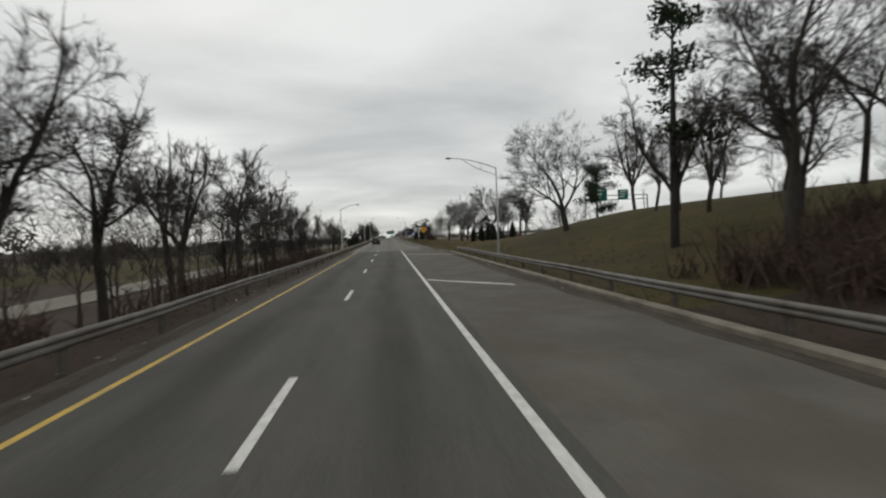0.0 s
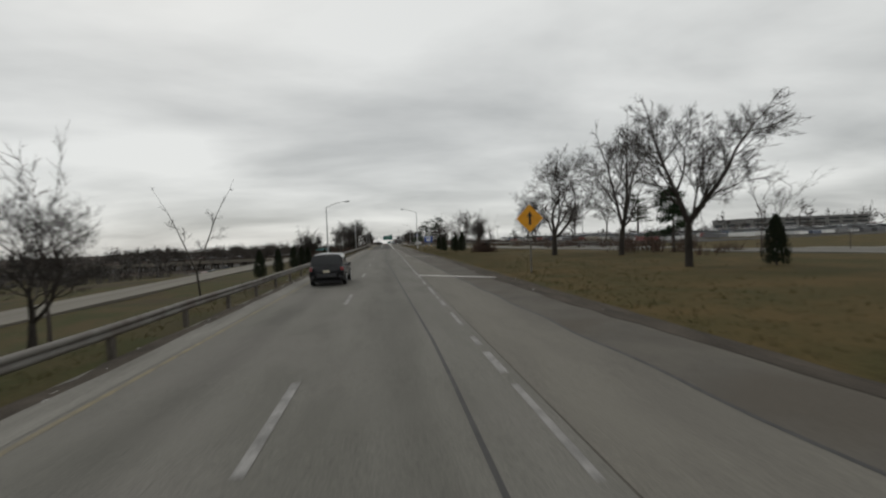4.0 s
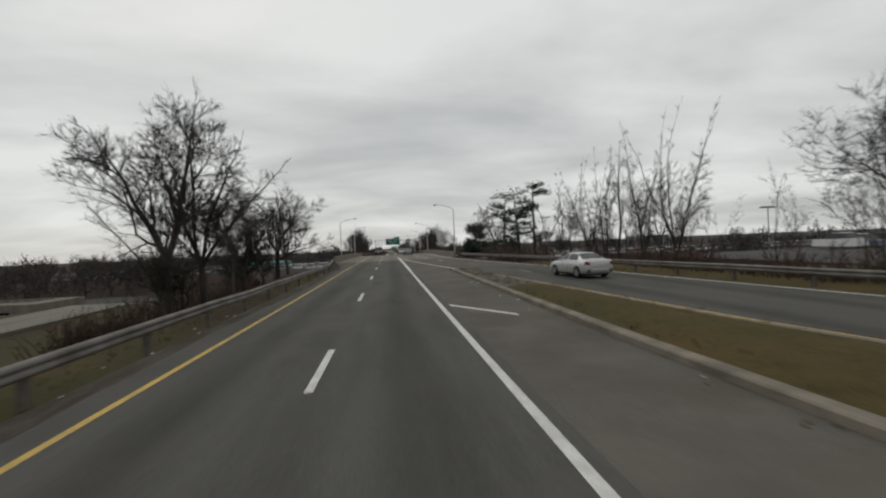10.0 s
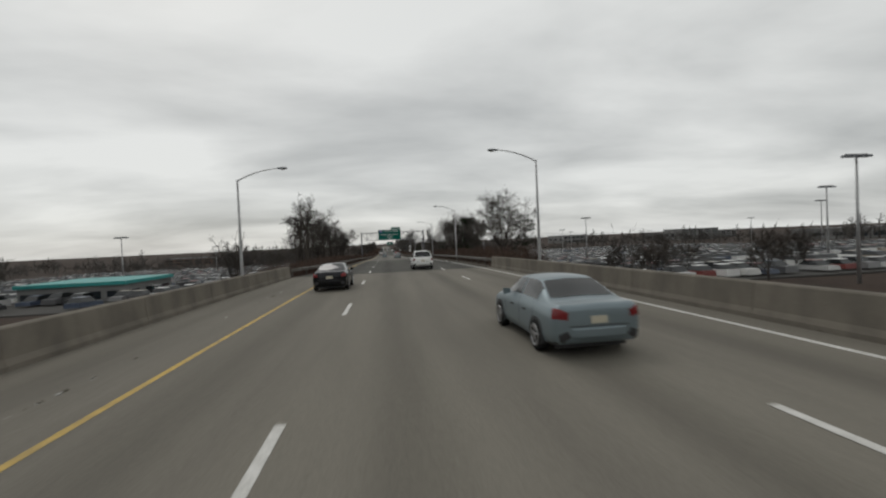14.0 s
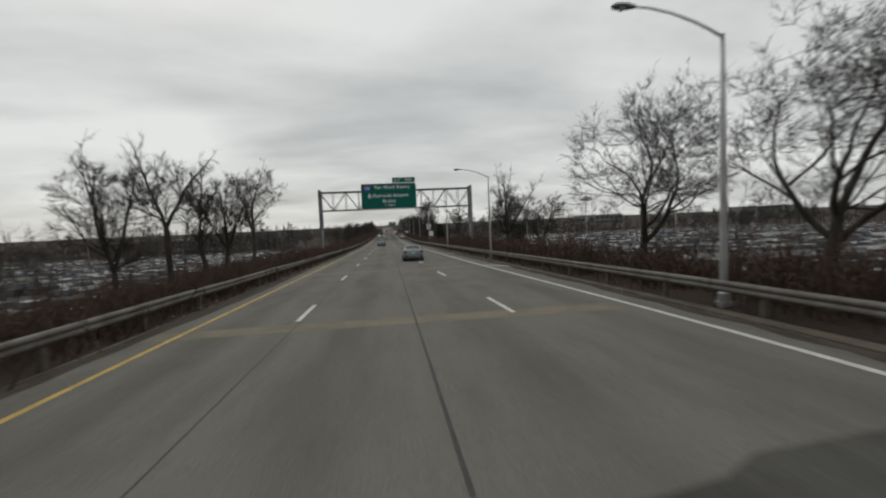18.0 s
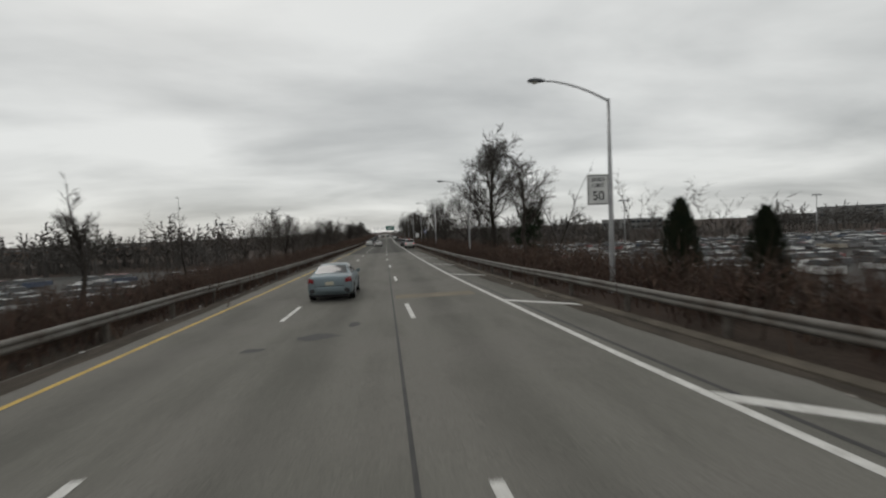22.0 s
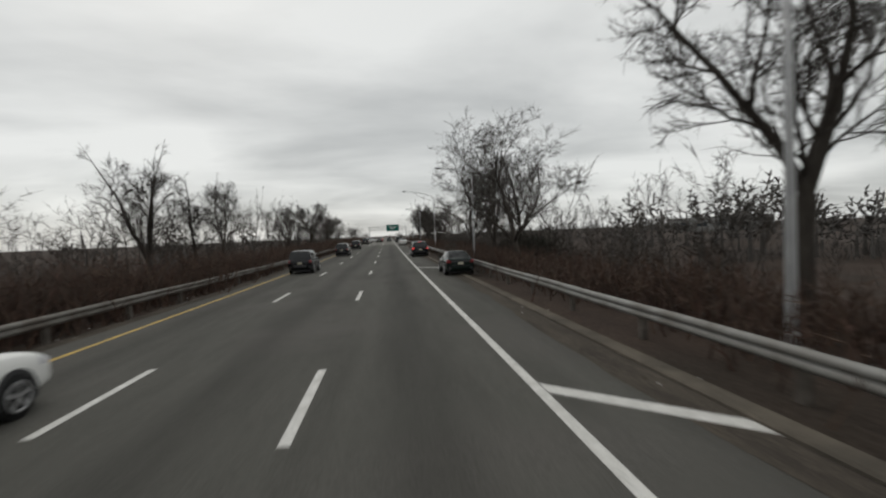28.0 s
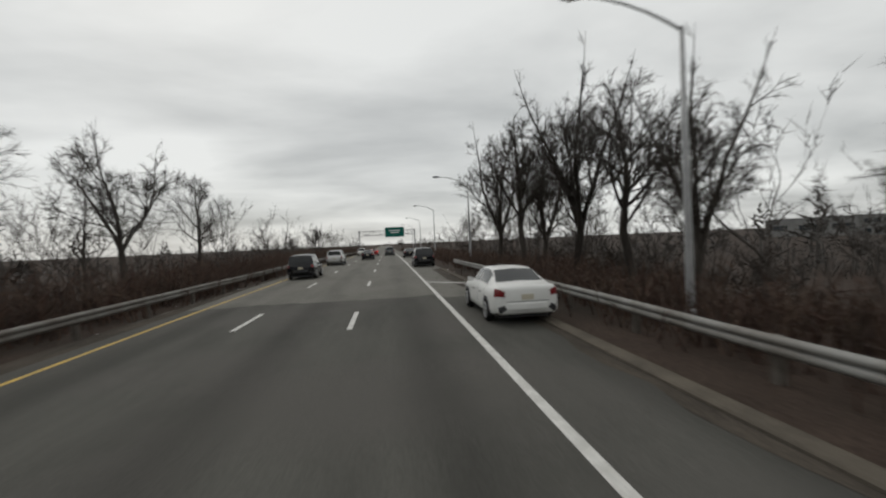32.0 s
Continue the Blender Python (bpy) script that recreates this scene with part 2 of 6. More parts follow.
M_CEDAR = material("evergreen_scales", (0.018, 0.026, 0.016), 0.9, second=(0.03, 0.034, 0.02), scale=3, per_object=0.25)
M_BRUSH = material("dry_brush", (0.06, 0.038, 0.029), 0.95, per_island=[(0.094, 0.058, 0.046), (0.076, 0.052, 0.042), (0.112, 0.077, 0.058), (0.084, 0.065, 0.053), (0.062, 0.044, 0.037)])
M_WOODS = material("far_twigs", (0.06, 0.05, 0.045), 0.95, per_island=[(0.07, 0.06, 0.053), (0.09, 0.077, 0.068), (0.055, 0.049, 0.044)])
# M_WOODS lightened and greyed: the haze of distance is put into the colour
M_FARWOODS = material("hazed_far_twigs", (0.09, 0.083, 0.077), 0.95, per_island=[(0.095, 0.087, 0.08), (0.12, 0.112, 0.104), (0.075, 0.069, 0.064)])
M_IVY = material("dark_bush", (0.04, 0.038, 0.03), 0.95, per_island=[(0.035, 0.036, 0.027), (0.05, 0.043, 0.036), (0.03, 0.032, 0.024)])
M_GRASSB = material("grass_blades", (0.12, 0.1, 0.045), 0.95, per_island=[(0.08, 0.062, 0.028), (0.055, 0.053, 0.02), (0.095, 0.074, 0.036), (0.045, 0.05, 0.018)])
M_GROUND = material("winter_grass", (0.042, 0.044, 0.014), 0.95, second=(0.068, 0.051, 0.022), scale=0.35, fine=0.3, fine_scale=18, bump=0.03, bump_scale=9,
                    third=(0.05, 0.038, 0.022), third_scale=0.12)
M_DORMANT = material("dormant_grass", (0.088, 0.062, 0.024), 0.95, second=(0.055, 0.048, 0.017), scale=0.3, fine=0.3, fine_scale=16, bump=0.03, bump_scale=9)
M_LITTER = material("leaf_litter", (0.042, 0.03, 0.024), 0.95, second=(0.058, 0.042, 0.033), scale=0.5, fine=0.35, fine_scale=14, bump=0.04, bump_scale=7,
                    third=(0.035, 0.028, 0.022), third_scale=0.15)
M_LOT = material("parking_asphalt", (0.08, 0.077, 0.072), 0.9, second=(0.062, 0.06, 0.057), scale=0.12, fine=0.15)
M_RUBBLE = material("verge_debris", (0.2, 0.18, 0.15), 0.9, per_island=[(0.3, 0.28, 0.25), (0.1, 0.085, 0.065), (0.5, 0.5, 0.48), (0.07, 0.06, 0.045)])
M_GLASS = material("car_glass", (0.01, 0.012, 0.013), 0.06, spec=0.5)
M_TYRE = material("tyre_rubber", (0.018, 0.018, 0.018), 0.85)
M_RIM = material("alloy_rim", (0.45, 0.45, 0.46), 0.35, 0.8)
M_TRIM = material("dark_trim", (0.03, 0.03, 0.032), 0.6)
M_TAIL = material("tail_lens", (0.17, 0.01, 0.012), 0.2)
M_BRAKE = lamp_material("lit_brake_lens", (0.85, 0.015, 0.01), 0.5)
M_HEAD = material("headlight_lens", (0.6, 0.6, 0.62), 0.15)
M_PLATE = material("plate", (0.5, 0.46, 0.36), 0.5)
M_WALL = material("building_wall", (0.22, 0.22, 0.215), 0.85, second=(0.17, 0.17, 0.165), scale=0.15)
M_BRICKW = material("brown_wall", (0.2, 0.14, 0.11), 0.9, second=(0.15, 0.11, 0.09), scale=0.2)
M_TEAL = material("teal_roof", (0.03, 0.3, 0.28), 0.55, second=(0.03, 0.24, 0.23), scale=0.5)
M_WINDOW = material("dark_window", (0.02, 0.025, 0.03), 0.15)
M_ROOF = material("roof_grey", (0.2, 0.2, 0.2), 0.9)
PAINTS = {k: material("paint_" + k, c, r, m, spec=0.35) for k, c, r, m in (
    ("white", (0.72, 0.72, 0.7), 0.3, 0.0), ("silver", (0.5, 0.5, 0.49), 0.32, 0.5), ("blue", (0.2, 0.245, 0.265), 0.32, 0.45),
    ("black", (0.008, 0.008, 0.01), 0.16, 0.0), ("grey", (0.1, 0.105, 0.11), 0.3, 0.4),
    ("green", (0.008, 0.014, 0.012), 0.18, 0.1), ("red", (0.3, 0.02, 0.02), 0.3, 0.0))}
CAR_MIX = [(0.55, 0.55, 0.54), (0.2, 0.2, 0.2), (0.03, 0.03, 0.032), (0.1, 0.1, 0.102), (0.72, 0.72, 0.7), (0.2, 0.05, 0.045), (0.65, 0.65, 0.63), (0.06, 0.08, 0.12), (0.42, 0.42, 0.41), (0.3, 0.27, 0.22)]
M_LOTCAR = material("parked_car_paint", (0.5, 0.5, 0.5), 0.3, per_island=CAR_MIX)

# ---------------- mesh building ----------------


class Geo:
    """Collects vertices and faces of one mesh."""

    def __init__(self):
        self.v, self.f = [], []

    def face(self, pts):
        k = len(self.v)
        self.v.extend(tuple(p) for p in pts)
        self.f.append(tuple(range(k, k + len(pts))))

    def box(self, x0, x1, y0, y1, z0, z1):
        k = len(self.v)
        self.v += [(x0, y0, z0), (x1, y0, z0), (x1, y1, z0), (x0, y1, z0), (x0, y0, z1), (x1, y0, z1), (x1, y1, z1), (x0, y1, z1)]
        self.f += [tuple(k + i for i in q) for q in ((3, 2, 1, 0), (4, 5, 6, 7), (0, 1, 5, 4), (1, 2, 6, 5), (2, 3, 7, 6), (3, 0, 4, 7))]
        return self

    def loft(self, rings, closed=True, caps=True):
        k, n = len(self.v), len(rings[0])
        for r in rings:
            self.v.extend(tuple(p) for p in r)
        m = n if closed else n - 1
        for i in range(len(rings) - 1):
            for j in range(m):
                a, b = k + i * n + j, k + i * n + (j + 1) % n
                self.f.append((a, b, b + n, a + n))
        if caps and closed:
            self.f.append(tuple(k + j for j in reversed(range(n))))
            self.f.append(tuple(k + (len(rings) - 1) * n + j for j in range(n)))
        return self

    def tube(self, pts, rads, sides=6, caps=True):
        pts = [Vector(p) for p in pts]
        rings = []
        side = None
        for i, p in enumerate(pts):
            d = (pts[min(i + 1, len(pts) - 1)] - pts[max(i - 1, 0)]).normalized()
            if side is None:
                side = d.orthogonal().normalized()
            side = (side - d * side.dot(d))
            side = side.normalized() if side.length > 1e-6 else d.orthogonal().normalized()
            up = d.cross(side)
            rings.append([p + (side * math.cos(2 * math.pi * j / sides) + up * math.sin(2 * math.pi * j / sides)) * rads[i] for j in range(sides)])
        return self.loft(rings, True, caps)

    def spike(self, a, b, r):
        """A thin three-sided twig from a to b."""
        d = b - a
        s = d.orthogonal().normalized() * r
        u = d.normalized().cross(s)
        k = len(self.v)
        self.v += [tuple(a + s), tuple(a - s * 0.5 + u * 0.87), tuple(a - s * 0.5 - u * 0.87), tuple(b)]
        self.f += [(k, k + 1, k + 3), (k + 1, k + 2, k + 3), (k + 2, k, k + 3)]

    def mesh(self, name, mat, smooth=False):
        me = bpy.data.meshes.new(name)
        me.from_pydata(self.v, [], self.f)
        me.materials.append(mat)
        if smooth:
            me.polygons.foreach_set("use_smooth", [True] * len(me.polygons))
        me.update()
        return me


def part(name, geo, mat, parent, label="", smooth=False):
    me = geo.mesh(name, mat, smooth) if isinstance(geo, Geo) else geo
    ob = new(name, me)
    ob.parent = parent
    if label:
        tagged(ob, label)
    return ob


def thing(name, label, category, group="", at=None):
    ob = new(name)
    ob.empty_display_size = 0.3
    if at:
        ob.location = at
    return tagged(ob, label, category, group)


def structure(name, geo, mat, label, category="", smooth=False):
    ob = new(name, geo.mesh(name, mat, smooth))
    return tagged(ob, label, category or name.split("_")[0], kind="structure")


def stuff(name, geo, mat, label, category):
    ob = new(name, geo.mesh(name, mat))
    return tagged(ob, label, category, kind="stuff")


def lerp(table, y):
    if y <= table[0][0]:
        return table[0][1]
    for (a, p), (b, q) in zip(table, table[1:]):
        if y <= b:
            return p + (q - p) * (y - a) / (b - a)
    return table[-1][1]


def smooth_step(a, b, x):
    k = min(1.0, max(0.0, (x - a) / (b - a)))
    return k * k * (3 - 2 * k)


def steps(a, b, d):
    n = max(1, int(math.ceil((b - a) / d)))
    return [a + (b - a) * i / n for i in range(n + 1)]


# ---------------- plan: x across (0 = left lane line), y along the road ----------------
ROAD_LEFT = -4.35
BRIDGE = (283.0, 345.6)
LEFT_EDGE = [(-60, -4.35), (270, -4.35), (283, -6.6), (345, -6.6), (358, -4.1), (900, -4.1)]
RIGHT_LINE = [(-60, 3.42), (200, 3.42), (270, 3.08), (299, 2.85)]
OUTER_LINE = [(225, 18.0), (240, 16.4), (252, 15.2), (272, 11.4), (284, 10.4), (298, 9.9), (404, 9.8), (424, 9.2), (445, 8.8), (466, 8.5), (487, 7.6),
              (507, 7.15), (528, 7.0), (550, 6.85), (616, 6.8), (705, 6.5), (900, 6.5)]
MID_LINE = [(235, 11.3), (252, 11.5), (262, 9.8), (275, 7.7), (298, 6.4), (360, 6.65), (385, 6.5), (410, 6.1), (423, 5.6), (446, 5.1), (473, 4.5), (495, 3.95),
            (507, 3.75), (530, 3.35), (555, 3.32), (615, 3.35), (900, 3.3)]
YELLOW_LINE = [(-60, -3.05), (280, -3.05), (350, -2.8), (900, -2.75)]
LEFT_RAIL = [(-60, -4.62), (262, -4.62), (283, -6.8), (346, -6.8), (362, -4.35), (900, -4.3)]
RAMP_NEAR = [(60, 56), (120, 34), (150, 24.5), (170, 18.6), (186, 15.8), (208, 14.2), (227, 10.6), (240, 9.3), (250, 8.2), (267, 5.7), (283, 3.8), (292, 3.1)]
RAMP_FAR = [(60, 68), (120, 44), (150, 33), (170, 27), (190, 22.6), (210, 20.4), (230, 17.8), (240, 16.8), (252, 15.6), (272, 12.2), (284, 11.0)]
KERB_RIGHT = [(-60, 8.9), (30, 9.2), (52, 9.4), (62, 9.3), (80, 8.6), (138, 8.0), (160, 7.4), (185, 7.1), (203, 7.0), (226, 6.6), (256, 6.5)]
ROAD_RIGHT = [(284, 11.0), (298, 10.9), (345, 10.9), (360, 11.0), (404, 11.1), (447, 10.8), (470, 10.6), (490, 9.9), (507, 9.4), (530, 9.3), (616, 9.2), (705, 8.9), (900, 8.9)]


def right_edge(y):
    return lerp(KERB_RIGHT, y) if y < 256 else lerp(RAMP_FAR, y) if y < 284 else lerp(ROAD_RIGHT, y)


def ground_z(x, y):
    """Height of the ground beside the road."""
    re = right_edge(y) if y > 200 else max(right_edge(y), 0)
    if 60 < y <= 284:
        re = max(re, lerp(RAMP_FAR, y) if y > 150 else re)
    gap = smooth_step(266, 284, y) * (1 - smooth_step(334, 351, y))
    z = -0.1
    if x < ROAD_LEFT - 0.4:
        d = -(x - (ROAD_LEFT - 0.4))
        low = -2.2 if y < 266 else -3.6
        z = -0.1 + (low + 0.1) * (smooth_step(1.5, 12.0, d) if y < 266 else smooth_step(4.0, 14.0, d))
        z += 0.25 * noise.noise(Vector((x * 0.08, y * 0.08, 0))) * smooth_step(2, 10, d)
        z += (-5.6 - z) * gap * smooth_step(1.5, 6, d)
        dip = smooth_step(150, 185, y) * (1 - smooth_step(336, 356, y)) * smooth_step(30, 42, -x)
        z += (-7.2 - z) * dip
    elif x > re + 0.5:
        d = x - re - 0.5
        hill = 4.6 * (1 - smooth_step(40, 100, y))
        z = -0.05 + hill * smooth_step(1.0, 22, d)
        fall = smooth_step(235, 290, y)
        z += (-3.4) * fall * smooth_step(3.5, 15, d)
        z += 0.2 * noise.noise(Vector((x * 0.08, y * 0.08, 3))) * smooth_step(2, 10, d)
        z += (-5.6 - z) * gap * smooth_step(1.5, 6, d)
    if gap > 0 and ROAD_LEFT - 2.5 <= x <= re + 1.5:
        z += (-5.6 - z) * gap * (1 if BRIDGE[0] - 2 < y < BRIDGE[1] - 1 else 0)
    return z


def ground():
    xs = sorted(set([-2600, -1500, -900, -600, -400, -300, -220, -170, -130, -105] + steps(-90, -34, 5) + steps(-34, -8, 1.6) + steps(-8, 24, 0.9)
                    + steps(24, 64, 2.5) + steps(64, 120, 7) + [135, 160, 200, 260, 340, 450, 700, 1100, 1800, 2600]))
    ys = sorted(set([-400, -200, -120] + steps(-80, 760, 4.0) + steps(760, 1000, 24) + [1150, 1400, 1900, 2800, 4000]))
    g = Geo()
    for y in ys:
        for x in xs:
            g.v.append((x, y, ground_z(x, y)))
    n = len(xs)
    for j in range(len(ys) - 1):
        for i in range(n - 1):
            a = j * n + i
            g.f.append((a, a + 1, a + n + 1, a + n))
    me = g.mesh("ground", M_GROUND, True)
    me.materials.append(M_LITTER)
    me.materials.append(M_DORMANT)
    for p in me.polygons:
        c = p.center
        if c.y > 262 + 8 * noise.noise(c * 0.1) and not (c.x > 30 and c.y < 280):
            p.material_index = 1
        elif c.x < ROAD_LEFT and c.y < 62 + 6 * noise.noise(c * 0.2):
            p.material_index = 1
        elif 8 < c.x and c.y < 14:
            p.material_index = 1
        elif c.x > 6 and c.y > 62 + 10 * noise.noise(c * 0.15):
            p.material_index = 2
    tagged(new("ground", me), "winter grass and leaf litter beside the highway", "ground", kind="structure")


ground()


def strip(name, y0, y1, left, right, mat, label, z=0.0, thick=0.5, step=3.0, kind="road"):
    g = Geo()
    rings = []
    for y in steps(y0, y1, step):
        a, b = left(y), right(y)
        rings.append([(a, y, z - thick), (a, y, z), (b, y, z), (b, y, z - thick)])
    g.loft(rings)
    for q in range(len(g.f)):
        g.f[q] = tuple(reversed(g.f[q]))
    return structure(name, g, mat, label, kind)


# carriageway, by surface
lane_l = lambda y: lerp(LEFT_EDGE, y)
JOINTS = [(-60, 65.2, M_ASPHALT, "dark asphalt carriageway with wheel tracks"), (65.2, 194.4, M_OLD, "worn pale grey carriageway"),
          (194.4, 283, M_ASPHALT, "dark asphalt carriageway before the bridge"), (283, 345.6, M_DECK, "tan concrete bridge deck"),
          (345.6, 397.6, M_ASPHALT, "dark asphalt carriageway after the bridge"), (397.6, 549.8, M_OLD, "worn grey carriageway with joints"),
          (549.8, 716.8, M_ASPHALT, "dark asphalt carriageway of three lanes"), (716.8, 1400, M_OLD, "pale grey carriageway running on")]


for i, (a, b, mat, lab) in enumerate(JOINTS):
    if b <= 194.5:
        strip("road_%d" % (i + 1), a, b, lane_l, lambda y: lerp(RIGHT_LINE, y) + 0.3, mat, lab)
    elif b == 283:
        strip("road_%d" % (i + 1), a, b, lane_l, lambda y: lerp(RIGHT_LINE, y) + 0.3, mat, lab)
    else:
        strip("road_%d" % (i + 1), a, b, lane_l, right_edge, mat, lab, thick=0.5 if b != 345.6 else 0.9)
strip("pavement_1", -60, 256, lambda y: lerp(RIGHT_LINE, y) + 0.3, lambda y: lerp(KERB_RIGHT, y), M_SHOULDER, "brownish asphalt shoulder with hatching", z=-0.004, kind="pavement")
strip("pavement_2", 256, 283, lambda y: lerp(RIGHT_LINE, y) + 0.3, lambda y: lerp(RAMP_FAR, y), M_SHOULDER, "asphalt gore where the ramp joins", z=-0.004, kind="pavement")
strip("road_9", 60, 218, lambda y: lerp(RAMP_NEAR, y), lambda y: lerp(RAMP_FAR, y), M_OLD, "grey asphalt entry ramp beside the grass island", z=-0.008)
strip("road_12", 218, 256, lambda y: lerp(RAMP_NEAR, y), lambda y: lerp(RAMP_FAR, y), M_ASPHALT, "dark asphalt end of the entry ramp", z=-0.008)
strip("road_10", -60, 262, lambda y: -28.2, lambda y: -22.5, M_DECK, "pale concrete service road below the highway", z=-2.0, thick=0.6)
g = Geo()
g.loft([[(x, 297, z - 0.4), (x, 331, z - 0.4), (x, 331, z), (x, 297, z)] for x, z in ((-400, -7.1), (-44, -7.1), (-38, -6.7), (-32, -5.8), (-28, -5.5), (400, -5.5))])
structure("road_11", g, M_LOT, "lower road passing under the bridge", "road")
strip("road_13", 178, 297, lambda y: -66 - 0.05 * (y - 178), lambda y: -44.5, M_LOT, "dark lower roadway beyond the service road", z=-7.12, thick=0.3)


# painted lines
def line(g, table, y0, y1, w, z=0.004, step=3.0):
    xf = table if callable(table) else (lambda y: lerp(table, y))
    ys = steps(y0, y1, step)
    rings = [[(xf(y) - w / 2, y, z), (xf(y) + w / 2, y, z)] for y in ys]
    k = len(g.v)
    for r in rings:
        g.v.extend(r)
    for i in range(len(rings) - 1):
        a = k + 2 * i
        g.f.append((a, a + 1, a + 3, a + 2))


g = Geo(); line(g, YELLOW_LINE, -60, 65.2, 0.14); line(g, YELLOW_LINE, 194.4, 1400, 0.14)
structure("edge_line_left", g, M_YELLOW, "solid yellow edge line on the carriageway", "road marking")
g = Geo(); line(g, YELLOW_LINE, 65.2, 194.4, 0.12)
structure("edge_line_left_faded", g, M_FADEY, "faded yellow edge line on worn asphalt", "road marking")
g = Geo(); line(g, RIGHT_LINE, -60, 64.9, 0.17); line(g, RIGHT_LINE, 195, 255, 0.17)
for y in steps(255, 299, 2)[:-1]:
    line(g, RIGHT_LINE, y, y + 2.01, 0.17 + 0.13 * smooth_step(250, 262, y))
structure("edge_line_right", g, M_WHITE, "solid white edge line widening at the gore", "road marking")
g = Geo()
wear = random.Random(4)
y = 76.0
while y < 194:
    n = wear.uniform(0.6, 3.4)
    line(g, lambda v: lerp(RIGHT_LINE, v) + 0.1 * smooth_step(70, 78, v), y, min(y + n, 194.5), wear.uniform(0.1, 0.16), step=0.8)
    y += n + wear.choice((0.15, 0.3, 0.6, 1.4)) * (1.0 if y < 165 else 0.5)
structure("edge_line_faded", g, M_FADED, "faded white edge line on worn asphalt", "road marking")
g = Geo(); line(g, lambda y: max(lerp(RAMP_NEAR, y) - 0.2, lerp(RIGHT_LINE, y) + 0.05), 252, 299, 0.18, 0.0065)
structure("gore_line", g, M_WHITE, "white gore line where the ramp joins", "road marking")
g = Geo(); line(g, [(y, x + 0.3) for y, x in RAMP_NEAR], 150, 252, 0.14)
structure("ramp_line_left", g, M_YELLOW, "yellow edge line of the ramp", "road marking")
g = Geo(); line(g, [(y, x - 0.8) for y, x in RAMP_FAR], 100, 226, 0.3); line(g, OUTER_LINE, 226, 1400, 0.17)
structure("edge_line_outer", g, M_WHITE, "white outer edge line beside the shoulder", "road marking")
# lane dashes, each a piece of its own
lane_marks = thing("lane_marks", "dashed white lane lines painted on the carriageway", "road marking")
lane_marks["kind"] = "structure"
dash_g = Geo(); dash_g.face([(-0.075, 0, 0), (0.075, 0, 0), (0.075, 3.05, 0), (-0.075, 3.05, 0)])
dash_me, dash_fade = dash_g.mesh("dash", M_WHITE), dash_g.mesh("dash_faded", M_FADED)


def dash(x0, x1, y, worn):
    ob = new("dash", dash_fade if worn else dash_me)
    ob.parent = lane_marks
    ob.location = (x0, y, 0.007)
    ob.rotation_euler = (0, 0, -math.atan2(x1 - x0, 3.05))


for k in range(-3, 70):
    y = 8.08 + 12.192 * k - 3.05
    dash(0, 0, y, 66 < y < 192)
for k in range(20, 68):
    y = 8.08 + 12.192 * k - 3.05 - 0.9
    if y > 270:
        dash(lerp(MID_LINE, y), lerp(MID_LINE, y + 3.05), y, False)
    else:
        dash(lerp(MID_LINE, y), lerp(MID_LINE, y + 3.05), y, True)
# slanted hatch bars on the shoulder
hatching = thing("shoulder_hatching", "white slanted bars painted across the shoulder", "road marking")
hatching["kind"] = "structure"


def bar(x0, y0, x1, y1, w=0.3):
    g = Geo()
    g.face([(x0, y0 - w, 0.005), (x1, y1 - w, 0.005), (x1, y1 + w * 0.4, 0.005), (x0, y0 + w * 0.4, 0.005)])
    part("hatch_bar", g, M_WHITE, hatching)


for y, x1 in ((-6.8, 7.6), (23.2, 7.1), (53.2, 9.0), (82.8, 8.1), (114, 7.6), (145.2, 7.3), (172.9, 6.2), (205, 6.0), (233.8, 5.4)):
    bar(3.6, y, x1, y - 3.9 if y < 150 else y - 3.0)
for y in (425.0, 448.8, 472.1, 484.2, 494.3, 506.6, 517.6, 529.7, 541.2, 559.4, 587, 615.0, 642.5, 668.4, 697.8, 724.0, 752, 780):
    bar(lerp(OUTER_LINE, y) + 0.1, y, min(lerp(OUTER_LINE, y) + 2.4, lerp(ROAD_RIGHT, y) - 0.15), y - 2.0)


# paler strip of the shoulder beside the worn carriageway, ending in a dark seam
INNER = [(60, 6.7), (80, 6.3), (110, 5.6), (138, 5.05), (160, 4.6), (180, 4.35), (196, 4.45)]
g = Geo()
ys = steps(65.2, 194.4, 2.0)
for a, b in zip(ys, ys[1:]):
    g.face([(3.75, a, 0.0015), (lerp(INNER, a), a, 0.0015), (lerp(INNER, b), b, 0.0015), (3.75, b, 0.0015)])
structure("inner_shoulder", g, M_INNER, "pale tan-grey strip of old concrete beside the edge line", "road patch")
g = Geo(); line(g, lambda y: lerp(INNER, y) + 0.05 * math.sin(y * 1.3), 65.4, 194.4, 0.09, 0.0035, 0.7)
structure("shoulder_seam", g, M_TAR, "dark uneven seam along the shoulder", "road seam")


# joints, seams and patches
def slab(name, x0, x1, y0, y1, mat, label, z=0.003):
    g = Geo()
    g.face([(x0, y0, z), (x1, y0, z), (x1, y1, z), (x0, y1, z)])
    return structure(name, g, mat, label, "road patch")


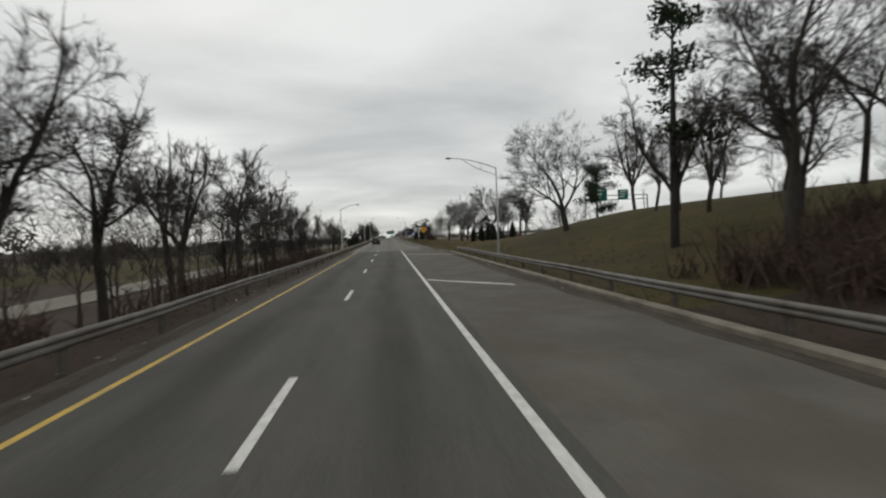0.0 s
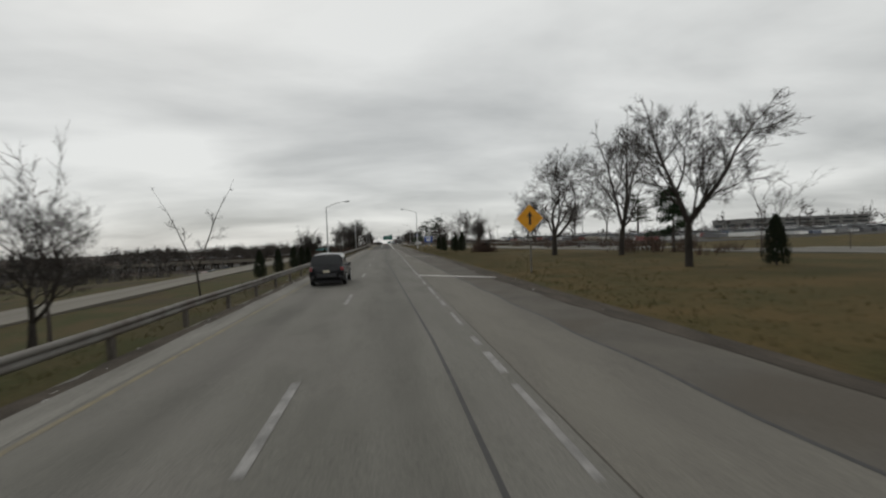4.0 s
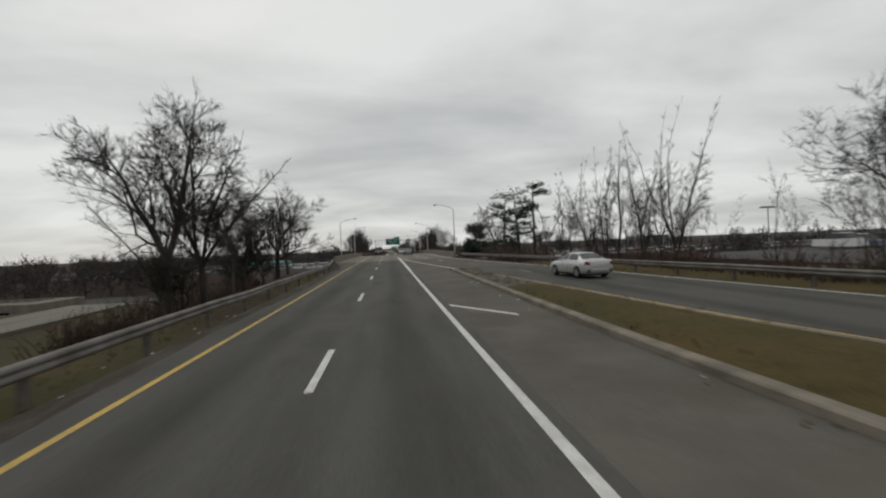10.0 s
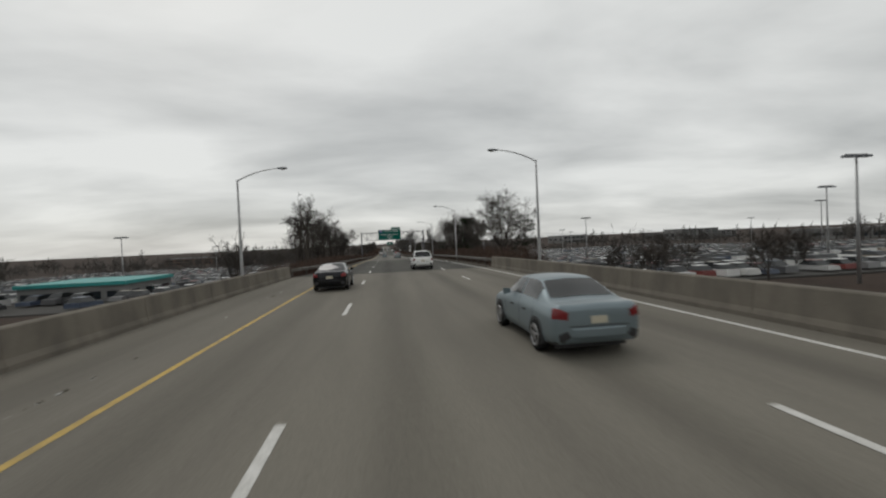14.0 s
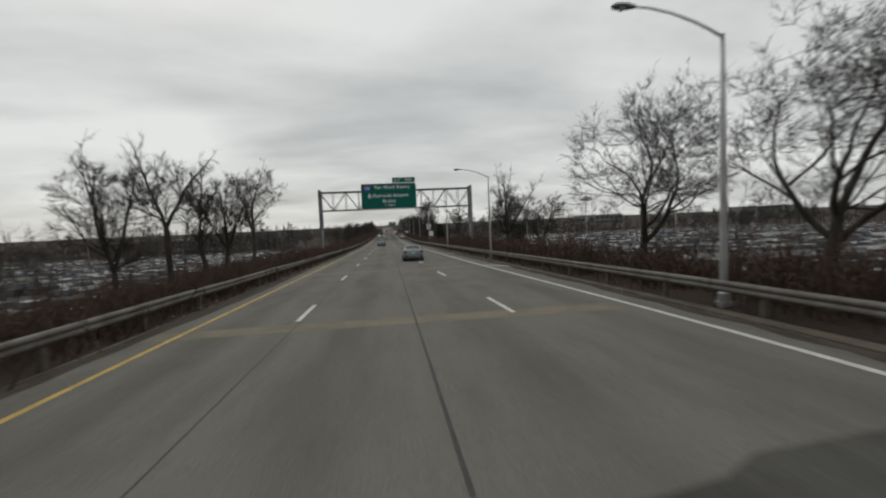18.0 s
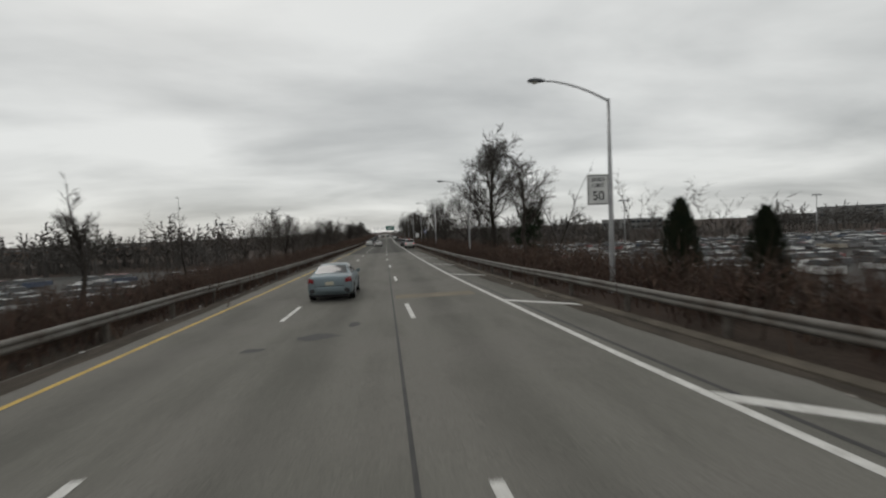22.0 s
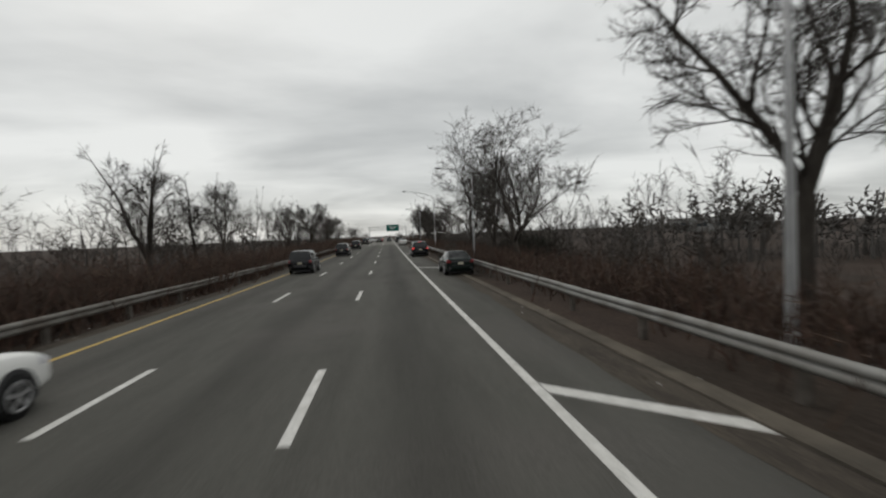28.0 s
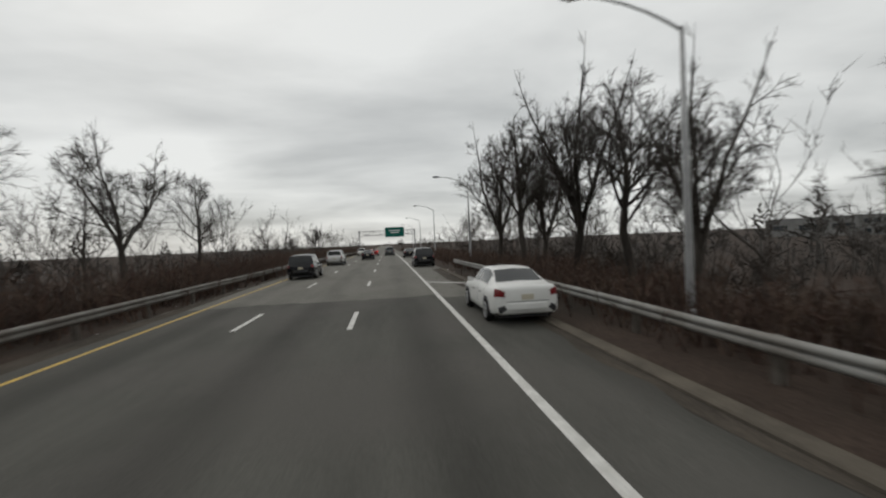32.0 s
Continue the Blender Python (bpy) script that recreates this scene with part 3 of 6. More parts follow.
for y in (191.0, 406.4, 424.7, 444.3, 460.6, 477.0):
    slab("patch_strip", ROAD_LEFT + 0.4, lerp(OUTER_LINE, y) - 0.5 if y > 300 else 3.3, y - 0.5, y + 0.5, M_TAN, "tan concrete repair strip across the lanes")
slab("patch_strip", 3.6, lerp(OUTER_LINE, 497) - 0.5, 496.4, 497.6, M_TAN, "tan concrete repair strip in one lane")
g = Geo(); line(g, lambda y: lerp([(398, 3.35), (430, 3.35), (470, 3.52), (530, 3.4), (550, 3.38)], y), 398, 549.5, 0.06, 0.0035)
line(g, lambda y: lerp([(66, 2.5), (95, 2.6), (134, 1.56), (156, 1.25), (166, 1.2), (178, 0.8), (191, 0.62)], y), 66, 192, 0.07, 0.0035)
line(g, lambda y: 0.1, 398, 480, 0.03, 0.0035)
line(g, lambda y: lerp(OUTER_LINE, y) + 0.35, 440, 520, 0.1, 0.0035)
structure("seam", g, M_TAR, "dark tar seam along the lanes", "road seam")
rnd = random.Random(5)
g = Geo()
for cx, cy, sx, sy in ((0.4, 135.6, 0.5, 0.3), (2.1, 133.6, 0.45, 0.2), (1.3, 156, 0.22, 0.35), (0.9, 192.6, 0.5, 0.5), (3.0, 191.2, 0.3, 0.8), (0.6, 188.6, 0.55, 0.9),
                       (2.9, 67.5, 0.3, 0.4), (2.85, 73.0, 0.22, 0.5), (2.75, 78.5, 0.2, 0.3), (1.1, 418, 0.3, 0.35), (3.7, 545, 1.0, 0.8), (0.6, 519, 0.7, 0.3), (1.5, 490, 0.8, 0.6),
                       (0.2, 489, 0.5, 0.3), (3.2, 424, 0.6, 0.3), (-1, 190, 0.7, 0.25), (2.3, 491.5, 0.3, 0.6)):
    n = 14
    sx, sy = sx * 0.7, sy * 0.7
    g.face([(cx + sx * math.cos(2 * math.pi * i / n) * rnd.uniform(0.6, 1.15), cy + sy * math.sin(2 * math.pi * i / n) * rnd.uniform(0.6, 1.15), 0.0055) for i in range(n)])
structure("tar_patches", g, M_TAR, "dark tar patches on the worn lanes", "road patch")

# ragged ends of the dark overlay at the surface joints
for k, (y, sign) in enumerate(((549.8, -1), (65.2, 1), (397.6, 1), (716.8, 1))):
    rj = random.Random(40 + k)
    g, x, last = Geo(), -4.0, 0.3
    end = lerp(OUTER_LINE, y) - 0.1 if y > 300 else 3.3
    while x < end:
        w = rj.uniform(0.25, 0.9)
        d = max(0.05, min(1.1, last + rj.uniform(-0.35, 0.35)))
        g.face([(x, y, 0.0025), (min(x + w, end), y, 0.0025), (min(x + w, end), y + sign * d, 0.0025), (x, y + sign * last, 0.0025)])
        x, last = x + w, d
    structure("overlay_edge", g, M_ASPHALT, "ragged edge of the dark asphalt overlay", "road patch")

# kerbs
g = Geo()
rings = []
for y in steps(-60, 56, 3):
    x = lerp(KERB_RIGHT, y) - 0.3
    rings.append([(x, y, -0.2), (x, y, 0.12), (x + 0.04, y, 0.15), (x + 0.34, y, 0.15), (x + 0.36, y, -0.2)])
g.loft(rings)
structure("kerb_1", g, M_KERB, "weathered concrete kerb under the guard rail", "kerb")
g = Geo()
rings = []
for y in steps(172, 254, 2.5):
    x, h = lerp(KERB_RIGHT, y), 0.19 * smooth_step(168, 198, y) - 0.04
    rings.append([(x, y, -0.2), (x, y, h - 0.03), (x + 0.04, y, h), (x + 0.3, y, h), (x + 0.32, y, -0.2)])
g.loft(rings)
structure("kerb_2", g, M_KERB, "pale concrete kerb round the grass island", "kerb")
g = Geo()
rings = []
for y in steps(198, 254, 2.5):
    x = min(lerp(RAMP_NEAR, y) - 0.25, lerp(RAMP_NEAR, y))
    x = max(x, lerp(KERB_RIGHT, y) + 0.5)
    rings.append([(x - 0.25, y, -0.2), (x - 0.25, y, 0.12), (x, y, 0.12), (x + 0.03, y, -0.2)])
g.loft(rings)
structure("kerb_3", g, M_KERB, "low concrete kerb between island and ramp", "kerb")
g = Geo()
ys = steps(150, 238, 3)
for a, b in zip(ys, ys[1:]):
    xa0, xb0 = lerp(KERB_RIGHT, a) + 0.25, lerp(KERB_RIGHT, b) + 0.25
    xa1, xb1 = max(lerp(RAMP_NEAR, a) - 0.3, xa0 + 0.05), max(lerp(RAMP_NEAR, b) - 0.3, xb0 + 0.05)
    for i in range(6):
        u0, u1 = i / 6, (i + 1) / 6
        crown = lambda u, y: -0.06 + (0.16 + 0.12 * math.sin(math.pi * u)) * smooth_step(168, 198, y)
        g.face([(xa0 + (xa1 - xa0) * u0, a, crown(u0, a)), (xa0 + (xa1 - xa0) * u1, a, crown(u1, a)), (xb0 + (xb1 - xb0) * u1, b, crown(u1, b)), (xb0 + (xb1 - xb0) * u0, b, crown(u0, b))])
structure("island", g, M_DORMANT, "brown winter grass on the traffic island", "grass")


g = Geo()
rings = []
for y in steps(347, 735, 3):
    x = lerp(ROAD_RIGHT, y) - 0.12
    rings.append([(x - 0.2, y, -0.2), (x - 0.19, y, 0.04), (x - 0.15, y, 0.065), (x + 0.12, y, 0.07), (x + 0.14, y, -0.2)])
g.loft(rings)
structure("kerb_4", g, M_KERB_DARK, "low stained concrete kerb before the guard rail", "kerb")


def edge_strip(name, y0, y1, xa, xb, label, seed, z=0.004):
    """Grit and leaf dirt swept against the road edge, with an uneven inner border."""
    r = random.Random(seed)
    g = Geo()
    rows = [(y, xa(y) + r.uniform(-0.12, 0.12), xb(y) + r.uniform(-0.04, 0.04)) for y in steps(y0, y1, 1.1)]
    for (ya, a0, a1), (yb, b0, b1) in zip(rows, rows[1:]):
        g.face([(a0, ya, z), (a1, ya, z), (b1, yb, z), (b0, yb, z)])
    structure(name, g, M_GRIT, label, "road edge")


edge_strip("gutter_1", -50, 268, lambda y: lerp(LEFT_EDGE, y) + 0.02, lambda y: lerp(LEFT_EDGE, y) + 0.62 + 0.15 * math.sin(y * 0.21), "gritty dirt along the road edge below the rail", 1)
edge_strip("gutter_2", 360, 880, lambda y: lerp(LEFT_EDGE, y) + 0.02, lambda y: lerp(LEFT_EDGE, y) + 0.6 + 0.15 * math.sin(y * 0.17), "gritty dirt along the road edge before the brush", 2)
g = Geo()
ys = steps(65.2, 194.4, 2.0)
for a, b in zip(ys, ys[1:]):
    g.face([(-3.92 + 0.05 * math.sin(a), a, 0.0045), (-3.2, a, 0.0045), (-3.2, b, 0.0045), (-3.92 + 0.05 * math.sin(b), b, 0.0045)])
structure("left_gutter", g, M_PALE, "pale worn concrete strip beside the yellow line", "road edge")
edge_strip("gutter_3", 62, 196, lambda y: lerp(KERB_RIGHT, y) - 0.75 - 0.3 * math.sin(y * 0.13), lambda y: lerp(KERB_RIGHT, y) + 0.12, "brown dirt where the grass meets the shoulder", 3)
edge_strip("gutter_4", 347, 735, lambda y: lerp(ROAD_RIGHT, y) - 0.75 + 0.2 * math.sin(y * 0.11), lambda y: lerp(ROAD_RIGHT, y) - 0.32, "brown dirt along the shoulder kerb", 4)
edge_strip("gutter_5", -50, 56, lambda y: lerp(KERB_RIGHT, y) - 1.0 + 0.25 * math.sin(y * 0.19), lambda y: lerp(KERB_RIGHT, y) - 0.31, "brown dirt along the kerb below the hill", 5)


g = Geo()
ys = steps(237.5, 254, 2.75)
for a, b in zip(ys, ys[1:]):
    xa0, xb0 = lerp(KERB_RIGHT, a) + 0.28, lerp(KERB_RIGHT, b) + 0.28
    xa1, xb1 = max(lerp(RAMP_NEAR, a) - 0.2, xa0 + 0.05), max(lerp(RAMP_NEAR, b) - 0.2, xb0 + 0.05)
    g.face([(xa0, a, 0.125), (xa1, a, 0.115), (xb1, b, 0.115), (xb0, b, 0.125)])
structure("island_apron", g, M_SHOULDER, "brown paved nose of the traffic island", "pavement")


# ---------------- guard rails ----------------
def guard_rail(xf, y0, y1, side, label, gap=3.81, steel=None):
    """A W-beam rail on posts; side +1 where the traffic is on its -x side."""
    root = thing("guard_rail", label, "guard rail", "guard rails along the highway", (xf(y0), y0, 0))
    prof = [(0.0, 0.42), (-0.05, 0.45), (-0.08, 0.5), (-0.05, 0.55), (0.0, 0.575), (-0.05, 0.6), (-0.08, 0.65), (-0.05, 0.7), (0.0, 0.73), (0.012, 0.73),
            (-0.036, 0.695), (-0.066, 0.65), (-0.036, 0.61), (0.012, 0.58), (0.012, 0.57), (-0.036, 0.54), (-0.066, 0.5), (-0.036, 0.46), (0.012, 0.42)]
    g = Geo()
    wob = random.Random(int(y0) + 7)
    rings = []
    for y in steps(y0, y1, 3.81):
        dz, dx = wob.uniform(-0.02, 0.02), wob.uniform(-0.025, 0.025)
        rings.append([(xf(y) - xf(y0) + side * px + dx, y - y0, pz + dz) for px, pz in prof])
    g.loft(rings)
    part("beam", g, steel or M_STEEL, root, "dull galvanised W-shaped beam", True)
    pg = Geo().box(-0.06, 0.06, -0.08, 0.08, -0.6, 0.7)
    pg.box(-0.05 - 0.0, 0.05, -0.085, 0.085, 0.45, 0.69)
    me = pg.mesh("post", M_POST)
    for y in steps(y0 + 0.6, y1 - 0.6, gap):
        p = part("post", me, None, root)
        p.location = (xf(y) - xf(y0) + side * 0.085, y - y0, 0)
    return root


guard_rail(lambda y: lerp(LEFT_RAIL, y), -40, 282.4, -1, "weathered steel guard rail on dark posts above the service road")
guard_rail(lambda y: lerp(LEFT_RAIL, y), 346.4, 900, -1, "weathered steel guard rail before brown brush")
guard_rail(lambda y: lerp(KERB_RIGHT, y) + 0.5, -40, 53.0, 1, "dented steel guard rail below the grassy hill")
guard_rail(lambda y: lerp(RAMP_FAR, y) + 0.9, 150, 282.4, 1, "steel guard rail along the outer side of the ramp")
guard_rail(lambda y: lerp(ROAD_RIGHT, y) + 0.45, 346.4, 559.8, 1, "weathered guard rail beside the shoulder")
NEW_RAIL = [(559.8, 9.72), (590, 9.78), (615, 9.95), (650, 10.35), (690, 10.2), (736, 10.0)]
guard_rail(lambda y: lerp(NEW_RAIL, y), 559.8, 736, 1, "pale galvanised guard rail beside the shoulder", steel=M_STEEL_NEW)


# ---------------- bridge parapets ----------------
def parapet(xf, side, label):
    root = thing("bridge_parapet", label, "parapet", "", (xf(BRIDGE[0]), BRIDGE[0], 0))
    ys = steps(BRIDGE[0], BRIDGE[1], 6.26)
    for a, b in zip(ys, ys[1:]):
        g = Geo()
        rings = []
        for y in (a + 0.012, b - 0.012):
            x = xf(y) - xf(BRIDGE[0])
            rings.append([(x + side * px, y - BRIDGE[0], pz) for px, pz in ((-0.05, -0.3), (-0.05, 0.12), (0.02, 0.26), (0.06, 0.9), (0.1, 0.94), (0.3, 0.94), (0.34, 0.9), (0.34, -0.3))])
        g.loft(rings)
        part("panel", g, M_CONC, root)


parapet(lambda y: -6.55, -1, "stained tan concrete bridge parapet")
parapet(lambda y: lerp(ROAD_RIGHT, y) - 0.05, 1, "stained tan concrete bridge parapet with joints")
g = Geo()
for y in (BRIDGE[0], BRIDGE[1]):
    g.box(-6.9, 11.4, y - 1.2, y + 1.2, -6.2, -0.95)
for y in (299, 314.5, 330):
    for x in (-5, -1, 3, 7, 10.5):
        g.box(x - 0.45, x + 0.45, y - 0.45, y + 0.45, -6, -1.6)
    g.box(-6.4, 11.2, y - 0.6, y + 0.6, -1.6, -0.92)
structure("bridge_piers", g, M_CONC, "concrete abutments and piers under the bridge", "bridge")


# ---------------- lamps ----------------
def lamp_post(height=7.4, reach=2.5, rise=0.75, truss=False):
    root = thing("street_lamp", "grey aluminium street lamp with a curved arm", "street lamp", "street lamps along the highway")
    g = Geo().tube([(0, 0, -0.6), (0, 0, 0.5), (0, 0, height * 0.6), (0, 0, height)], [0.11, 0.105, 0.08, 0.055], 10)
    part("pole", g, M_POLE, root, "", True)
    g = Geo().box(-0.17, 0.17, -0.17, 0.17, -0.6, 0.06).tube([(0, 0, 0.06), (0, 0, 0.3), (0, 0, 0.34)], [0.15, 0.15, 0.115], 10)
    part("base", g, M_POLE, root)
    pts = [(-reach * u, 0, height - 0.08 + rise * (1 - (1 - u) ** 1.8)) for u in (0, 0.15, 0.35, 0.6, 0.85, 1.0)]
    g = Geo().tube(pts, [0.045, 0.042, 0.038, 0.034, 0.03, 0.03], 7)
    if truss:
        g.tube([(0, 0, height - 0.75), (-reach * 0.45, 0, height - 0.05), (-reach * 0.8, 0, height + rise * 0.85)], [0.03, 0.028, 0.026], 6)
        g.tube([(-reach * 0.35, 0, height - 0.2), (-reach * 0.35, 0, height + rise * 0.5)], [0.02, 0.02], 5)
    part("arm", g, M_POLE, root, "", True)
    x, z = pts[-1][0], pts[-1][2]
    rings = []
    for u, w, h in ((0, 0.05, 0.05), (0.12, 0.09, 0.08), (0.3, 0.15, 0.1), (0.5, 0.15, 0.1), (0.62, 0.11, 0.07), (0.68, 0.04, 0.03)):
        rings.append([(x - u, math.cos(a) * w, z + max(math.sin(a), -0.45) * h) for a in [2 * math.pi * i / 10 for i in range(10)]])
    part("lamp_head", Geo().loft(rings), M_LAMP, root, "dark cobra-head lamp", True)
    part("lens", Geo().tube([(x - 0.4, 0, z - 0.03), (x - 0.4, 0, z - 0.1)], [0.12, 0.07], 10), M_LENS, root)
    return root


lamp_r, lamp_t = lamp_post(), lamp_post(8.3, 4.2, 1.0, True)
first = True
for y in (334.5, 372.2, 405.6, 434.1, 463.8, 494.8, 524.2, 555.3, 586, 615.8, 646.2, 678.0, 709.3, 739, 769, 799, 829):
    x = 12.0 if y > 350 else 11.4
    m = pose(x, y, 0.0)
    if first:
        lamp_r.matrix_basis = m; first = False
    elif y == 678.0:
        copy_thing(lamp_t, m)
    else:
        copy_thing(lamp_r, m)
lamp_t.matrix_basis = pose(12.2, 42.2, 0.2)
tall_lamp = copy_thing(lamp_r, pose(8.5, 184.2, 0.1))
tall_lamp.scale = (1.08, 1.08, 1.08)
copy_thing(lamp_r, pose(33.3, 186.4, ground_z(33.3, 186.4), 0, 0, 180))
copy_thing(lamp_r, pose(13.7, 210.6, -0.6, 0, 0, 180))
tall_lamp = copy_thing(lamp_r, pose(12.9, 294.9, 0.0))
tall_lamp.scale = (1.12, 1.12, 1.12)
for x, y in ((-6.2, 76.5), (-6.2, 146.8), (-7.4, 220.5), (-7.8, 303.5), (-7.8, 337), (-6.2, -5)):
    copy_thing(lamp_r, pose(x, y, -0.4, 0, 0, 180))


# ---------------- sign writing ----------------
def lettering(text, size, mat, parent, x, y, z, align="LEFT", name="lettering", squeeze=1.0):
    cu = bpy.data.curves.new("lettering", "FONT")
    cu.body, cu.size, cu.align_x, cu.extrude = text, size, align, 0.006
    cu.offset = 0.008 * size
    tmp = bpy.data.objects.new("tmp", cu)
    scene.collection.objects.link(tmp)
    dg = bpy.context.evaluated_depsgraph_get()
    me = bpy.data.meshes.new_from_object(tmp.evaluated_get(dg))
    bpy.data.objects.remove(tmp)
    me.materials.clear()
    me.materials.append(mat)
    ob = new(name, me)
    ob.parent = parent
    ob.matrix_basis = pose(x, y, z, 90, 0, 0) @ Matrix.Diagonal((squeeze, 1, 1, 1))
    return ob


def rounded(w, h, r, y0, y1, x, z, n=5):
    ring = []
    for cx, cz, a0 in ((w / 2 - r, h / 2 - r, 0), (-w / 2 + r, h / 2 - r, 90), (-w / 2 + r, -h / 2 + r, 180), (w / 2 - r, -h / 2 + r, 270)):
        for i in range(n):
            a = radians(a0 + 90 * i / (n - 1))
            ring.append((x + cx + r * math.cos(a), z + cz + r * math.sin(a)))
    return Geo().loft([[(px, y1, pz) for px, pz in ring], [(px, y0, pz) for px, pz in ring]])


# ---------------- overhead gantry ----------------
def gantry(y, x0, x1, z0, z1, label, bays=12):
    root = thing("sign_gantry", label, "gantry", "", (x0, y, 0))
    w, d = x1 - x0, 0.85
    for sx in (0, w):
        for sy in (-d, d):
            part("leg", Geo().box(sx - 0.13, sx + 0.13, sy - 0.13, sy + 0.13, -3.5, z1 + 0.35), M_GANTRY, root)
        zz = [0.0, 1.6, 3.2, 4.8, z0 - 0.2]
        for i in range(len(zz) - 1):
            a, b = (-d, d) if i % 2 == 0 else (d, -d)
            part("leg_brace", Geo().tube([(sx, a, zz[i]), (sx, b, zz[i + 1])], [0.05, 0.05], 5), M_GANTRY, root)
        for z in (z0, z1):
            part("leg_strut", Geo().box(sx - 0.11, sx + 0.11, -d + 0.13, d - 0.13, z - 0.12, z + 0.12), M_GANTRY, root)
        part("climb_guard", Geo().box(sx - 0.02, sx + 0.02, -d + 0.14, d - 0.14, 1.2, 3.6), M_MESH, root, "pale sheet on the tower")
    for sy in (-d, d):
        for z in (z0, z1):
            part("chord", Geo().tube([(0, sy, z), (w, sy, z)], [0.085, 0.085], 6), M_GANTRY, root)
    n = bays
    for i in range(n):
        xa, xb = w * i / n, w * (i + 1) / n
        for sy in (-d, d):
            part("diagonal", Geo().tube([(xa, sy, z0 if i % 2 else z1), (xb, sy, z1 if i % 2 else z0)], [0.045, 0.045], 5), M_GANTRY, root)
            part("upright", Geo().tube([(xa, sy, z0), (xa, sy, z1)], [0.035, 0.035], 5), M_GANTRY, root)
        for z in (z0, z1):
            part("cross_brace", Geo().tube([(xa, -d if i % 2 else d, z), (xb, d if i % 2 else -d, z)], [0.035, 0.035], 5), M_GANTRY, root)
            part("cross_bar", Geo().tube([(xa, -d, z), (xa, d, z)], [0.03, 0.03], 5), M_GANTRY, root)
    return root


gantry(456.3, -6.2, 14.4, 6.2, 8.65, "grey steel truss gantry spanning the highway")
SY = 454.6
big = thing("overhead_sign", "green overhead highway sign with white lettering", "road sign", "", (3.08, SY, 7.78))
part("border", rounded(7.4, 3.45, 0.3, -0.03, 0.03, 0, 0), M_SIGNW, big)
part("panel", rounded(7.28, 3.33, 0.26, -0.045, -0.025, 0, 0), M_GREEN, big)
part("exit_tab", rounded(3.0, 0.62, 0.1, -0.04, 0.03, 2.05, 2.1), M_GREEN, big)
part("tab_border", rounded(3.08, 0.7, 0.1, -0.028, 0.02, 2.05, 2.1), M_SIGNW, big)
lettering("EXIT", 0.4, M_SIGNW, big, 0.75, -0.05, 1.97)
lettering("1S-N", 0.46, M_SIGNW, big, 2.2, -0.05, 1.95)
lettering("Van Wyck Expwy", 0.62, M_SIGNW, big, -1.95, -0.05, 1.0, squeeze=1.09)
lettering("Kennedy Airport", 0.62, M_SIGNW, big, -2.1, -0.05, -0.12, squeeze=1.1)
lettering("Bronx", 0.62, M_SIGNW, big, -0.85, -0.05, -0.85, squeeze=1.12)
lettering("1", 0.5, M_SIGNW, big, -0.55, -0.05, -1.38)
lettering("MILE", 0.38, M_SIGNW, big, -0.1, -0.05, -1.36, squeeze=1.1)
sh = Geo()
shield = [(-0.52, 0.3), (-0.42, 0.42), (0, 0.36), (0.42, 0.42), (0.52, 0.3), (0.5, -0.05), (0.3, -0.36), (0, -0.5), (-0.3, -0.36), (-0.5, -0.05)]
sh.loft([[(-2.85 + x, -0.04, 1.15 + z) for x, z in shield], [(-2.85 + x, -0.06, 1.15 + z) for x, z in shield]])
part("route_shield", sh, M_BLUE, big, "blue and red route shield")
part("shield_band", Geo().box(-3.3, -2.4, -0.066, -0.055, 1.36, 1.5), M_RED, big)
lettering("678", 0.42, M_SIGNW, big, -2.85, -0.07, 0.95, "CENTER")
pl = Geo()
pl.loft([[(-2.55 + x, yy, 0.1 + z) for x, z in ((0, 0.32), (0.06, 0.24), (0.07, 0.1), (0.33, -0.06), (0.33, -0.13), (0.07, -0.05), (0.06, -0.22), (0.15, -0.29), (0.15, -0.34), (0, -0.3),
         (-0.15, -0.34), (-0.15, -0.29), (-0.06, -0.22), (-0.07, -0.05), (-0.33, -0.13), (-0.33, -0.06), (-0.07, 0.1), (-0.06, 0.24))] for yy in (-0.046, -0.056)])
part("aeroplane_symbol", pl, M_SIGNW, big)
for x in (-3, -1, 1, 3):
    part("bracket", Geo().box(x - 0.05, x + 0.05, 0.03, 0.45, -1.75, 1.5), M_GANTRY, big)

# far gantry ahead and its sign
gantry(876.5, -6.3, 15.6, 6.6, 8.3, "distant steel gantry over the highway", 8)
far_sign = thing("overhead_sign", "distant green overhead sign on a gantry", "road sign", "", (7.6, 875.0, 7.6))
part("panel", rounded(7.4, 3.8, 0.2, -0.04, 0.03, 0, 0), M_GREEN, far_sign)
part("lettering_bars", Geo().box(-2.2, 2.2, -0.05, -0.042, 0.4, 0.75).box(-1.6, 1.6, -0.05, -0.042, -0.4, -0.05), M_SIGNW, far_sign)


# side road gantry signs behind the hill
def side_sign(x, y, z, w, h, label):
    s = thing("overhead_sign", label, "road sign", "green signs over the side road", (x, y, z))
    part("panel", rounded(w, h, 0.15, -0.04, 0.03, 0, 0), M_GREEN, s)
    g = Geo()
    for k in range(3):
        g.box(-w * 0.36, w * (0.3 - 0.1 * k), -0.05, -0.042, h * (0.28 - 0.26 * k), h * (0.36 - 0.26 * k))
    part("lettering_bars", g, M_SIGNW, s)
    return s


